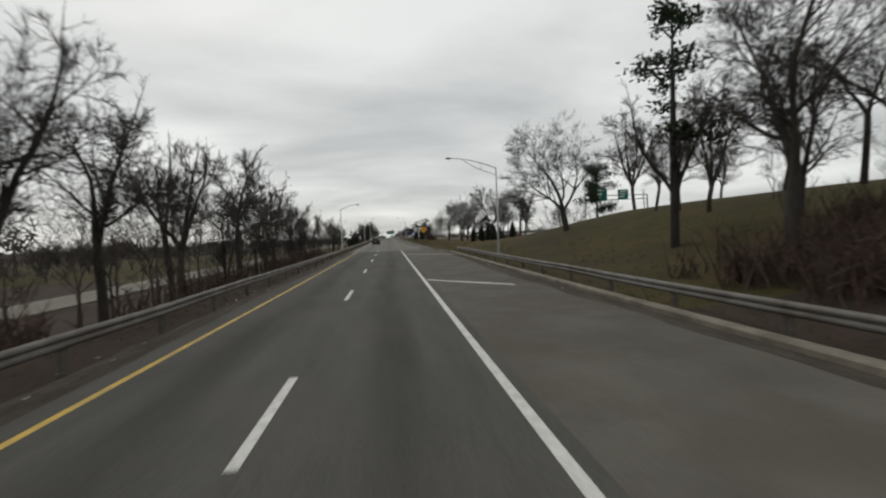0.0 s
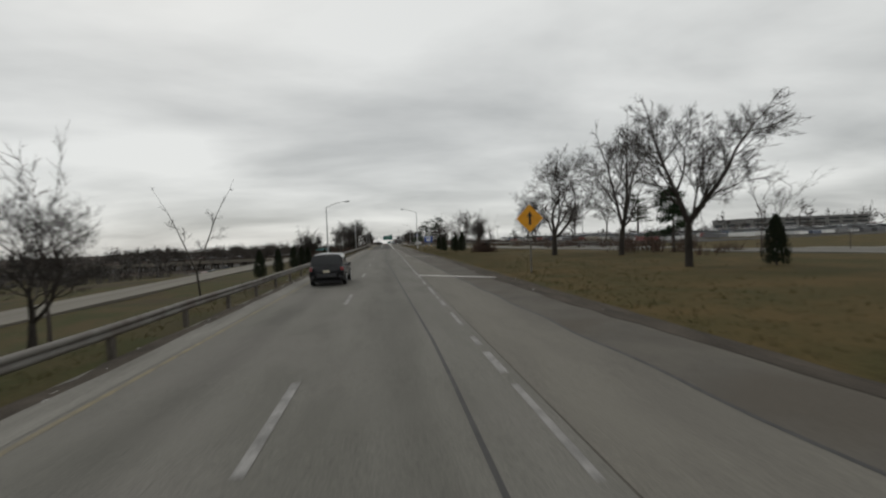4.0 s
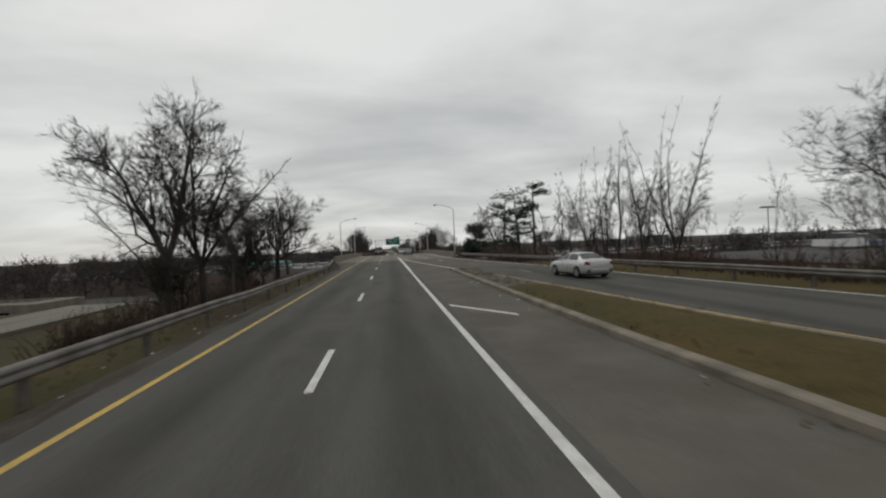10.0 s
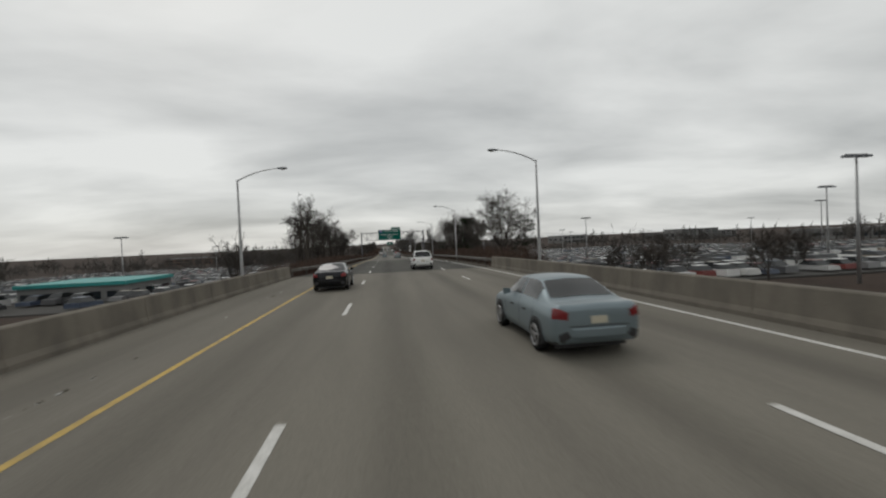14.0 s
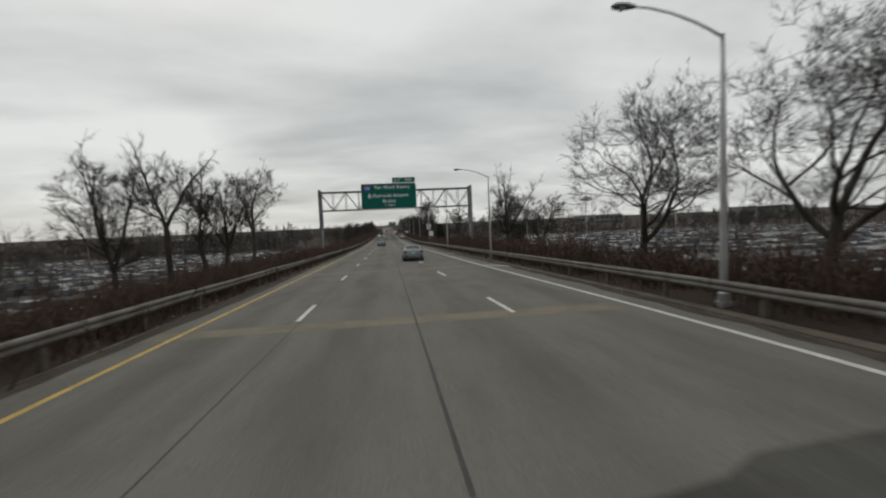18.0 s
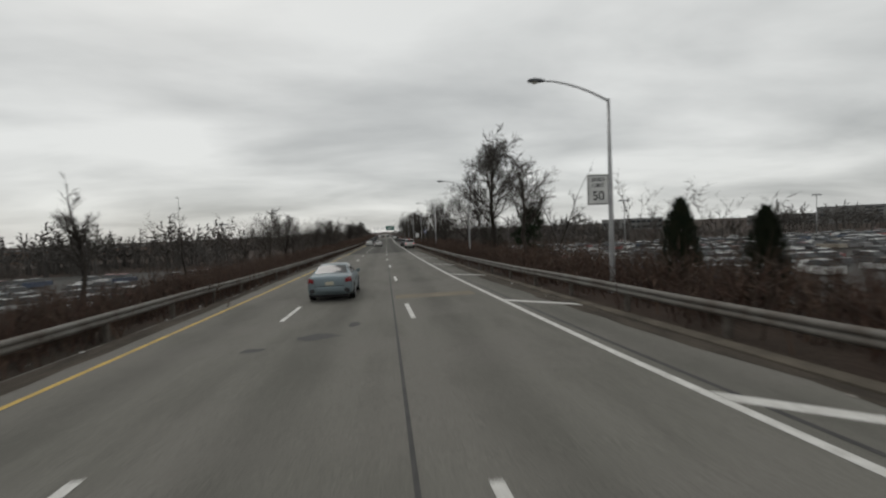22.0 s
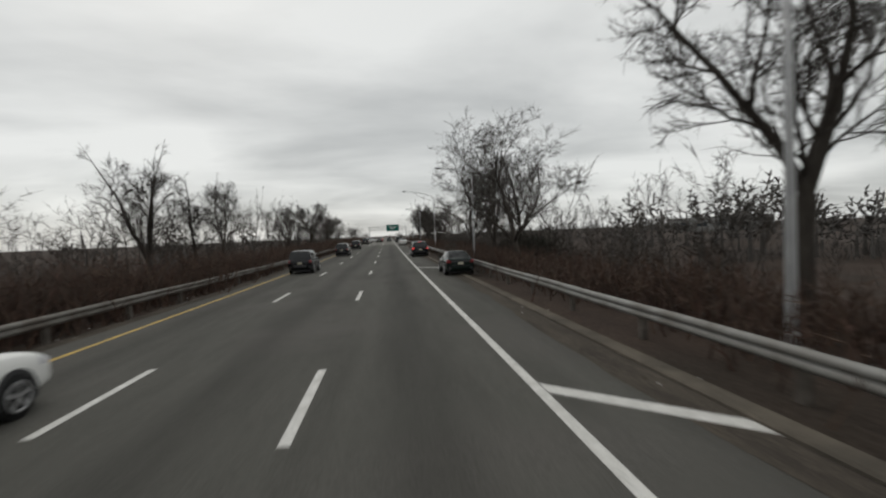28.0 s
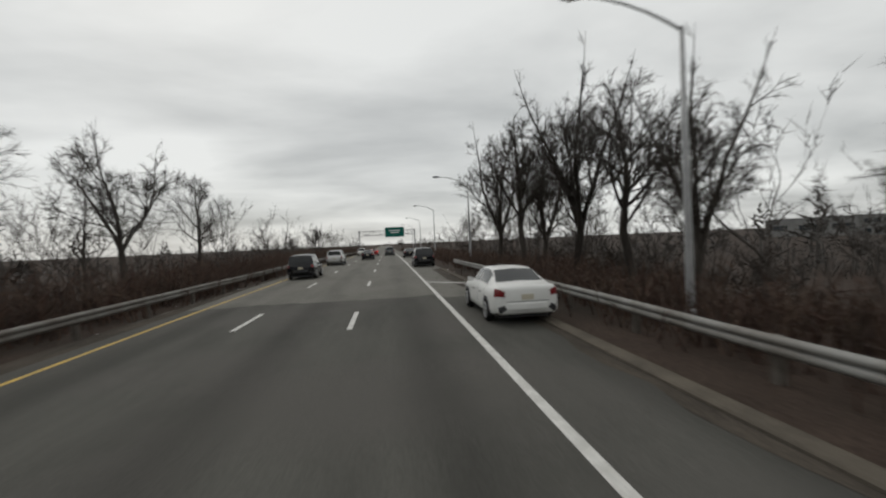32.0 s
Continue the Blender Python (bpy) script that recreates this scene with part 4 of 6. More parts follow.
side_sign(57.0, 111.6, 10.6, 4.6, 3.4, "green overhead sign above the side road")
side_sign(63.8, 111.6, 10.5, 2.9, 2.6, "smaller green overhead sign beside the larger one")
g = Geo().tube([(53.5, 112.2, 11.0), (71, 112.2, 11.0)], [0.12, 0.12], 6).tube([(53.5, 112.2, 9.9), (71, 112.2, 9.9)], [0.12, 0.12], 6)
sg = thing("side_gantry", "grey gantry carrying the green signs", "gantry", "", (0, 0, 0))
part("beam", g, M_GANTRY, sg)
for x in (53.5, 71):
    part("leg", Geo().tube([(x, 112.2, -0.5), (x, 112.2, 11.1)], [0.2, 0.16], 8), M_GANTRY, sg)

# speed limit sign on its lamp post
lim = thing("speed_limit_sign", "white speed limit sign on the lamp post", "road sign", "", (12.0, 495.8, 4.05))
part("plate", rounded(0.95, 1.25, 0.07, -0.015, 0.0, 0, 0), M_SIGNW, lim)
fr = Geo()
for x0, x1, z0, z1 in ((-0.44, 0.44, 0.56, 0.585), (-0.44, 0.44, -0.585, -0.56), (-0.44, -0.415, -0.56, 0.56), (0.415, 0.44, -0.56, 0.56)):
    fr.box(x0, x1, -0.02, -0.014, z0, z1)
part("frame_line", fr, M_BLACK, lim)
lettering("SPEED", 0.22, M_BLACK, lim, 0, -0.02, 0.33, "CENTER")
lettering("LIMIT", 0.22, M_BLACK, lim, 0, -0.02, 0.1, "CENTER")
lettering("50", 0.52, M_BLACK, lim, 0, -0.02, -0.42, "CENTER")
part("strap", Geo().box(-0.08, 0.08, 0.0, 0.09, -0.3, -0.24).box(-0.08, 0.08, 0.0, 0.09, 0.24, 0.3), M_STEEL, lim)


def small_sign(x, y, z, w, h, top, mat, name, label, posts=(0,), post_mat=None):
    s = thing(name, label, "road sign", "", (x, y, z))
    part("plate", rounded(w, h, 0.05, -0.015, 0.0, 0, top - h / 2), mat, s)
    for px in posts:
        part("post", Geo().box(px - 0.04, px + 0.04, 0.004, 0.07, -0.4, top - 0.1), post_mat or M_STEEL, s)
    return s


s = small_sign(12.5, 200.3, -0.1, 2.0, 1.5, 2.8, M_BLUE, "information_sign", "blue information sign with a white panel on two posts", (-0.65, 0.65), M_POST)
part("inset_panel", Geo().box(-0.55, 0.5, -0.022, -0.016, 1.65, 2.05), M_SIGNW, s)
part("lettering_bar", Geo().box(-0.8, 0.8, -0.022, -0.016, 2.5, 2.64), M_SIGNW, s)
part("lettering_bar", Geo().box(-0.6, 0.6, -0.022, -0.016, 2.24, 2.34), M_SIGNW, s)
for px in (-0.65, 0.65):
    part("post_sleeve", Geo().box(px - 0.09, px + 0.09, -0.05, 0.12, 0.0, 0.45), M_AMBER, s)
dia = thing("warning_sign", "yellow diamond warning sign on a post", "road sign", "", (10.4, 112.0, 0.0))
ring = [(0, 0.85), (0.85, 0), (0, -0.85), (-0.85, 0)]
part("plate", Geo().loft([[(x, 0.0, 3.3 + z) for x, z in ring], [(x, -0.02, 3.3 + z) for x, z in ring]]), M_AMBER, dia)
part("symbol", Geo().loft([[(x, -0.022, 3.3 + z) for x, z in ((-0.07, -0.4), (0.07, -0.4), (0.07, 0.15), (0.2, 0.1), (0, 0.45), (-0.2, 0.1), (-0.07, 0.15))],
                           [(x, -0.03, 3.3 + z) for x, z in ((-0.07, -0.4), (0.07, -0.4), (0.07, 0.15), (0.2, 0.1), (0, 0.45), (-0.2, 0.1), (-0.07, 0.15))]]), M_BLACK, dia)
part("post", Geo().box(-0.04, 0.04, 0.004, 0.07, -0.4, 4.0), M_STEEL, dia)
for x, y, lab in ((10.9, 478.6, "white regulatory sign on a post behind the rail"), (10.6, 581.3, "small white sign on a post by the shoulder")):
    small_sign(x, y, 0, 0.75, 0.95, 3.0, M_SIGNW, "regulatory_sign", lab)


def camera_pole(x, y, z, label):
    s = thing("monitor_pole", label, "pole", "", (x, y, z))
    part("pole", Geo().tube([(0, 0, -0.5), (0, 0, 7.6)], [0.08, 0.06], 8), M_POLE, s, "", True)
    part("sensor_box", Geo().box(-0.55, 0.5, -0.3, 0.25, 7.3, 7.75).box(-0.3, 0.2, -0.35, -0.3, 7.35, 7.7), M_LAMP, s, "dark tilted sensor panel")
    part("blue_plate", Geo().box(-0.55, 0.55, -0.12, -0.09, 5.2, 6.1), M_BLUE, s)
    part("plate_bars", Geo().box(-0.4, 0.4, -0.126, -0.12, 5.75, 5.95).box(-0.35, 0.35, -0.126, -0.12, 5.4, 5.55), M_SIGNW, s)
    part("cabinet", Geo().box(-0.25, 0.25, -0.38, -0.08, 1.9, 2.6).box(-0.28, 0.28, -0.4, -0.06, 2.6, 2.65), M_AMBER, s, "yellow equipment cabinet")
    return s


camera_pole(15.0, 609.5, -0.45, "pole with yellow cabinet and blue plate").scale = (0.68, 0.68, 0.68)
camera_pole(11.1, 220.8, -0.1, "pole with a small yellow box on the grass").scale = (0.6, 0.6, 0.6)

# ---------------- vehicles ----------------
CAR_KINDS = {
    # stations from the rear to the nose: y, sill, belt, top, half width, half width of the top; then the glazing by station
    "sedan": dict(L=4.75, W=1.82, low=[(-2.37, 0.44, 0.9, 0.93, 0.62, 0.55), (-2.33, 0.34, 0.97, 1.01, 0.77, 0.66), (-2.2, 0.28, 0.98, 1.05, 0.87, 0.74), (-1.75, 0.22, 0.98, 1.07, 0.9, 0.72),
                                          (-1.0, 0.2, 0.96, 1.4, 0.91, 0.59), (-0.6, 0.2, 0.95, 1.45, 0.91, 0.58), (0.2, 0.2, 0.94, 1.44, 0.91, 0.58), (0.5, 0.2, 0.93, 1.38, 0.91, 0.58),
                                          (1.25, 0.2, 0.92, 0.97, 0.9, 0.68), (1.75, 0.22, 0.86, 0.91, 0.89, 0.72), (2.2, 0.28, 0.74, 0.78, 0.83, 0.66), (2.37, 0.38, 0.62, 0.64, 0.66, 0.52)],
                  rear=(3.12, 4.02), front=(7.1, 7.95), side=((3.62, 5.4), (5.5, 7.6)), light=(3.1, 4.7), r=0.33),
    "suv": dict(L=4.6, W=1.86, low=[(-2.3, 0.52, 0.96, 0.99, 0.68, 0.6), (-2.25, 0.4, 1.0, 1.05, 0.81, 0.7), (-2.12, 0.34, 1.02, 1.12, 0.905, 0.78), (-1.98, 0.3, 1.02, 1.6, 0.925, 0.74),
                                        (-1.82, 0.28, 1.02, 1.7, 0.93, 0.71), (-1.0, 0.27, 1.01, 1.74, 0.93, 0.7), (0.0, 0.27, 1.0, 1.73, 0.93, 0.69), (0.45, 0.27, 0.99, 1.64, 0.93, 0.68),
                                        (1.2, 0.27, 1.03, 1.08, 0.92, 0.72), (1.75, 0.3, 0.97, 1.01, 0.91, 0.74), (2.15, 0.36, 0.85, 0.89, 0.85, 0.68), (2.3, 0.45, 0.7, 0.72, 0.7, 0.55)],
                rear=(2.12, 3.45), front=(7.1, 7.95), side=((3.35, 4.6), (4.7, 5.62), (5.7, 7.6)), light=(3.2, 5.3), r=0.37),
}


def wheel(root, x, y, r, side):
    w = part("wheel", Geo().tube([(x - side * 0.2, y, r), (x - side * 0.02, y, r), (x, y, r), (x, y, r), (x - side * 0.015, y, r)], [r, r, r * 0.93, r * 0.7, r * 0.69], 18), M_TYRE, root, "black tyre", True)
    g = Geo()
    circ = lambda rr, xx: [(xx, y + math.cos(a) * rr, r + math.sin(a) * rr) for a in [2 * math.pi * i / 16 for i in range(16)]]
    g.loft([circ(r * 0.56, x + side * 0.004), circ(r * 0.6, x + side * 0.014), circ(r * 0.68, x + side * 0.012), circ(r * 0.7, x - side * 0.01)], caps=False)
    g.loft([circ(r * 0.14, x - side * 0.02), circ(r * 0.14, x + side * 0.012), circ(r * 0.05, x + side * 0.016)])
    for i in range(5):
        a = 2 * math.pi * i / 5 + 0.3
        u, v = Vector((0, math.cos(a), math.sin(a))), Vector((0, -math.sin(a), math.cos(a)))
        c = Vector((x, y, r))
        ring = [(u * r * 0.12 - v * r * 0.07), (u * r * 0.6 - v * r * 0.1), (u * r * 0.6 + v * r * 0.1), (u * r * 0.12 + v * r * 0.07)]
        g.loft([[c + q + Vector((-side * 0.02, 0, 0)) for q in ring], [c + q + Vector((side * 0.008, 0, 0)) for q in ring]])
    part("rim", g, M_RIM, w)
    part("brake_disc", Geo().tube([(x - side * 0.06, y, r), (x - side * 0.003, y, r)], [r * 0.56, r * 0.56], 14), M_TRIM, w)
    return w


def resample(rows, n):
    """Rounds a short table of stations with a spline."""
    out = []
    for i in range(len(rows) - 1):
        p0, p1, p2, p3 = rows[max(i - 1, 0)], rows[i], rows[i + 1], rows[min(i + 2, len(rows) - 1)]
        for j in range(n):
            t = j / n
            out.append(tuple(0.5 * (2 * b + (c - a) * t + (2 * a - 5 * b + 4 * c - d) * t * t + (3 * b - a - 3 * c + d) * t ** 3) for a, b, c, d in zip(p0, p1, p2, p3)))
    return out + [rows[-1]]


def car_ring(y, sill, belt, top, hw, tw):
    """Half a cross section of a car, from the sill up to the middle of the roof."""
    h, d = top - belt, belt - sill
    up = lambda f, out=0.0: (0.93 * hw + (tw - 0.93 * hw) * f + out * h, belt + h * f)
    half = [(0.86 * hw, sill), (0.965 * hw, sill + 0.06), (hw, sill + 0.3 * d), (hw * 0.995, sill + 0.68 * d), (0.97 * hw, belt - 0.03), up(0.06), up(0.5, 0.05), up(0.84, 0.02),
            (tw * 0.93, belt + h * 0.955), (tw * 0.62, top - 0.004), (0.0, top + 0.012)]
    return [(x, y, z) for x, z in half] + [(-x, y, z) for x, z in reversed(half[:-1])]


def car(kind, paint, label, x, y, brakes=False, turn=0.0, z=0.0, rack=False, panel=False):
    k = CAR_KINDS[kind]
    root = thing("car", label, "car", "cars on the highway", None)
    rings = [[Vector(p) for p in car_ring(*row)] for row in resample(k["low"], 3)]
    part("body", Geo().loft(rings), PAINTS[paint], root, "", True)

    def skin(u, v):
        u = min(u * 3, len(rings) - 1.001)
        i, j = int(u), min(int(v), 19)
        f, g = u - i, v - j
        return rings[i][j].lerp(rings[i][j + 1], g).lerp(rings[i + 1][j].lerp(rings[i + 1][j + 1], g), f)

    def patch(name, u0, u1, v0, v1, mat, out, label="", parent=root, nu=5, nv=5):
        """A piece of glass, lens or trim that lies on the body."""
        rows = []
        for i in range(nu):
            row = []
            for j in range(nv):
                u, v = u0 + (u1 - u0) * i / (nu - 1), v0 + (v1 - v0) * j / (nv - 1)
                p = skin(u, v)
                nn = (skin(u + 0.05, v) - skin(u - 0.05, v)).cross(skin(u, min(v + 0.1, 20)) - skin(u, v - 0.1))
                nn = nn.normalized() if nn.length > 1e-9 else Vector((0, -1, 0))
                row.append(p + nn * (out if nn.dot(p - Vector((0, p.y * 0.7, 0.7))) > 0 else -out))
            rows.append(row)
        part(name, Geo().loft(rows, caps=False, closed=False), mat, parent, label, True)

    patch("rear_window", *k["rear"], 7.9, 12.1, M_GLASS, 0.006, "dark glass", nv=9)
    patch("windscreen", *k["front"], 7.9, 12.1, M_GLASS, 0.006, "dark glass", nv=9)
    (c0, c1), lit = k["light"], M_BRAKE if brakes else M_TAIL
    L, r, hw = k["L"], k["r"], k["W"] / 2
    rear = -L / 2
    cowl = k["low"][-4][0]
    for s in (-1, 1):
        q = (lambda v: v) if s > 0 else (lambda v: 20 - v)
        for u0, u1 in k["side"]:
            patch("side_window", u0, u1, q(5.3), q(7.5), M_GLASS, 0.006, "dark glass")
        patch("tail_light", 0.55 if kind == "suv" else 0.05, 2.0, q(c0), q(c1), lit, 0.012, "lit red brake light" if brakes else "red tail light")
        patch("headlight", len(k["low"]) - 2.6, len(k["low"]) - 1.4, q(3.2), q(4.6), M_HEAD, 0.008)
        patch("sill_trim", 1.2, len(k["low"]) - 2.2, q(0.2), q(1.7 if kind == "suv" else 1.1), M_TRIM, 0.006, nu=14)
        for u in [k["side"][0][0] + 0.12] + [(a[1] + b[0]) / 2 for a, b in zip(k["side"], k["side"][1:])][-1:] + [k["side"][-1][1]]:
            patch("door_seam", u - 0.012, u + 0.012, q(1.2), q(5.0), M_BLACK, 0.004, nu=2, nv=7)
        patch("rear_trim", 0.02, 1.2, q(0.2), q(1.8), M_TRIM, 0.006)
        part("mirror", Geo().loft([[(s * (hw - 0.05), cowl - 0.72 + e, 0.98 + f) for e, f in ((0, 0), (0.1, 0.01), (0.1, 0.1), (0, 0.11))], [(s * (hw + 0.13), cowl - 0.74 + e, 0.98 + f) for e, f in ((0, -0.02), (0.09, 0.0), (0.09, 0.12), (0, 0.14))]]), PAINTS[paint], root)
        for f in (-0.65, 0.3):
            part("door_handle", Geo().box(min(s * (hw - 0.03), s * (hw + 0.014)), max(s * (hw - 0.03), s * (hw + 0.014)), f - 0.08, f + 0.1, k["low"][5][2] - 0.2, k["low"][5][2] - 0.17), M_TRIM, root)
        for yy in (-L * 0.29, L * 0.305):
            turns = [radians(-18 + 216 * i / 16) for i in range(17)]
            part("wheel_arch", Geo().loft([[(s * e, yy + math.cos(a) * (r + 0.06), r + math.sin(a) * (r + 0.06)) for a in turns] for e in (hw - 0.12, hw + 0.005)]), M_TRIM, root)
            wheel(root, s * (hw + 0.022), yy, r, s)
    zb = k["low"][0][1]
    zt = k["low"][0][2]
    part("number_plate", Geo().box(-0.16, 0.16, rear - 0.014, rear + 0.05, zt - 0.22, zt - 0.08), M_PLATE, root, "plain plate")
    part("bumper", Geo().loft([[(px, rear - 0.05 + abs(px) ** 3 * 0.3, pz) for px in (0.84, 0.7, 0.4, 0, -0.4, -0.7, -0.84)] + [(-0.84, rear + 0.2, pz), (0.84, rear + 0.2, pz)] for pz in (zb - 0.03, zb + 0.02, zb + 0.13, zb + 0.16)]),
         M_TRIM if kind == "suv" and paint in ("black", "grey") else PAINTS[paint], root, "", True)
    part("boot_seam", Geo().box(-0.58, 0.58, rear - 0.006, rear + 0.03, zb + 0.19, zb + 0.205), M_TRIM, root)
    part("underbody", Geo().box(-0.7, 0.7, -L * 0.43, L * 0.43, 0.17, 0.4), M_TRIM, root)
    if brakes:
        p = skin(k["rear"][1] + 0.12, 10)
        part("high_brake_light", Geo().box(-0.16, 0.16, p.y - 0.04, p.y + 0.05, p.z - 0.01, p.z + 0.022), M_BRAKE, root)
    if panel:
        part("rear_panel", Geo().box(-0.56, 0.56, rear - 0.01, rear + 0.04, zt - 0.07, zt + 0.01), M_TRIM, root, "dark strip between the tail lights")
    if rack:
        for s in (-1, 1):
            part("roof_rail", Geo().tube([skin(u, 10 + s * 1.4) + Vector((0, 0, e)) for u, e in ((4.0, 0.0), (4.2, 0.05), (6.2, 0.05), (6.7, 0.0))], [0.02] * 4, 5), M_TRIM, root)
    root.matrix_basis = pose(x, y, z, 0, 0, turn)
    return root


# standing on the shoulder
car("suv", "silver", "silver sport utility car with lit brake lights on the shoulder", 8.0, 568.6, True, rack=True).scale = (0.97, 1.0, 1.05)
car("sedan", "white", "white older saloon standing on the shoulder", 8.95, 608.6, panel=True).scale = (0.94, 0.93, 0.95)
car("sedan", "green", "dark green older saloon standing on the shoulder beside the rail", 8.8, 636.2, panel=True).scale = (0.94, 0.92, 0.97)
car("suv", "black", "black sport utility car with lit brake lights on the shoulder", 8.2, 660.6, True)
car("sedan", "red", "bright red car on the lower roadway", -58.0, 240.5, z=-7.12)
car("sedan", "white", "white modern saloon stopped on the shoulder", 8.05, 712.6)
car("suv", "black", "black pickup-sized car stopped on the shoulder", 7.75, 741.0)
car("suv", "grey", "dark grey car on the shoulder ahead of a silver one", 7.8, 588.0)
# in the lanes
car("suv", "black", "black compact sport utility car in the outer lane", -1.55, 670.6).scale = (0.92, 0.88, 0.98)
car("sedan", "blue", "grey-blue saloon in the merging lane", 4.9, 436.5)
car("sedan", "blue", "grey-blue saloon ahead in the middle lane", 1.0, 499.0)
car("sedan", "white", "white saloon in the outer lane", -1.6, 614.0)
car("suv", "black", "black car ahead in the outer lane", -1.6, 112.0)
car("sedan", "black", "dark saloon far ahead in the outer lane", -1.5, 333.0)
car("sedan", "silver", "silver saloon in the middle lane", 1.35, 594.0)
car("sedan", "silver", "silver saloon on the entry ramp", 12.9, 243.0, turn=5)
car("suv", "white", "white sport utility car on the merging lane", 4.9, 350.0)
car("sedan", "blue", "pale blue saloon in the lane joining over the bridge", 5.4, 317.0)
car("suv", "black", "black compact sport utility car in the outer lane", -1.6, 697.0).scale = (0.92, 0.88, 0.98)
car("suv", "black", "black sport utility car beside the guard rail", -1.75, 643.4).scale = (0.92, 0.88, 0.98)
car("suv", "black", "black sport utility car further ahead in the outer lane", -1.6, 733.0)
car("sedan", "black", "black saloon in the middle lane ahead", 1.5, 768.0)
car("suv", "grey", "grey car ahead in the inner lane", 4.9, 790.0)
car("suv", "white", "white van-like car far ahead", -1.5, 805.0)
car("sedan", "red", "red car far ahead in the middle lane", 1.6, 797.0, True)
car("suv", "silver", "silver car far ahead in the outer lane", -1.6, 753.0)
car("sedan", "black", "black car far ahead on the shoulder", 7.9, 770.0)


# ---------------- trees ----------------
def grow(seed, height, spread, levels=5, lean=0.0, fork=0.3, up=0.35, twig=0.0115, density=1.0, stems=4, trunk=3.2, girth=0.2, reach=1.0):
    """Trunk and limbs in one mesh, fine twigs in another."""
    r = random.Random(seed)
    limbs, twigs = Geo(), Geo()

    def branch(p, d, length, rad, level):
        n = 5 if level < 3 else 3 if level < levels - 1 else 2
        pts, rads = [p], [rad]
        for i in range(n):
            d = (d + Vector((r.uniform(-1, 1), r.uniform(-1, 1), r.uniform(-0.7, 0.9))) * (0.08 if level == 0 else 0.26) + Vector((0, 0, up * 0.14))).normalized()
            p = p + d * length / n
            pts.append(p); rads.append(rad * (1 - 0.5 * (i + 1) / n))
        limbs.tube(pts, rads, (8, 6, 4, 3, 3, 3)[level], False)
        if level == levels - 1:
            for c in range(int(5 * density)):
                f = r.uniform(0.0, 1.0)
                i = min(int(f * n), n - 1)
                a = pts[i].lerp(pts[i + 1], f * n - i)
                nd = (d + Vector((r.uniform(-1, 1), r.uniform(-1, 1), r.uniform(-0.6, 0.8))) * 0.8).normalized()
                b = a + nd * r.uniform(0.5, 1.4) * reach
                twigs.spike(a, b, twig)
                for _ in range(2):
                    o = Vector((r.uniform(-1, 1), r.uniform(-1, 1), r.uniform(-0.5, 0.7))) * 0.6 * reach
                    q = a.lerp(b, r.uniform(0.15, 0.9))
                    twigs.spike(q, q + nd * 0.3 * reach + o, twig * 0.85)
            return
        kids = stems if level == 0 else r.randint(3, 4)
        for c in range(kids):
            f = 1.0 if c == 0 else r.uniform(max(fork, 0.5), 1.0) if level == 0 else r.uniform(fork, 0.95)
            i = min(int(f * n), n - 1)
            q = pts[i].lerp(pts[i + 1], f * n - i) if f < 1 else pts[-1]
            a0 = 2 * math.pi * (c + r.uniform(-0.3, 0.3)) / kids + level
            side = Vector((math.cos(a0), math.sin(a0), r.uniform(-0.2, 0.2)))
            side = (side - d * side.dot(d)).normalized()
            ang = r.uniform(0.45, 0.9) * spread if c else r.uniform(0.1, 0.4)
            nd = (d * math.cos(ang) + side * math.sin(ang)).normalized()
            k = (0.95, 0.72, 0.62, 0.6)[min(level, 3)]
            branch(q, nd, length * k * r.uniform(0.8, 1.15), rads[min(i + 1, n)] * (r.uniform(0.6, 0.8) if c else 0.9), level + 1)

    branch(Vector((0, 0, -0.5)), Vector((lean, 0, 1)).normalized(), trunk, girth, 0)
    k = height / max(v[2] for v in twigs.v)
    for g in (limbs, twigs):
        g.v = [(x * k, y * k, z * k) for x, y, z in g.v]
    return limbs, twigs


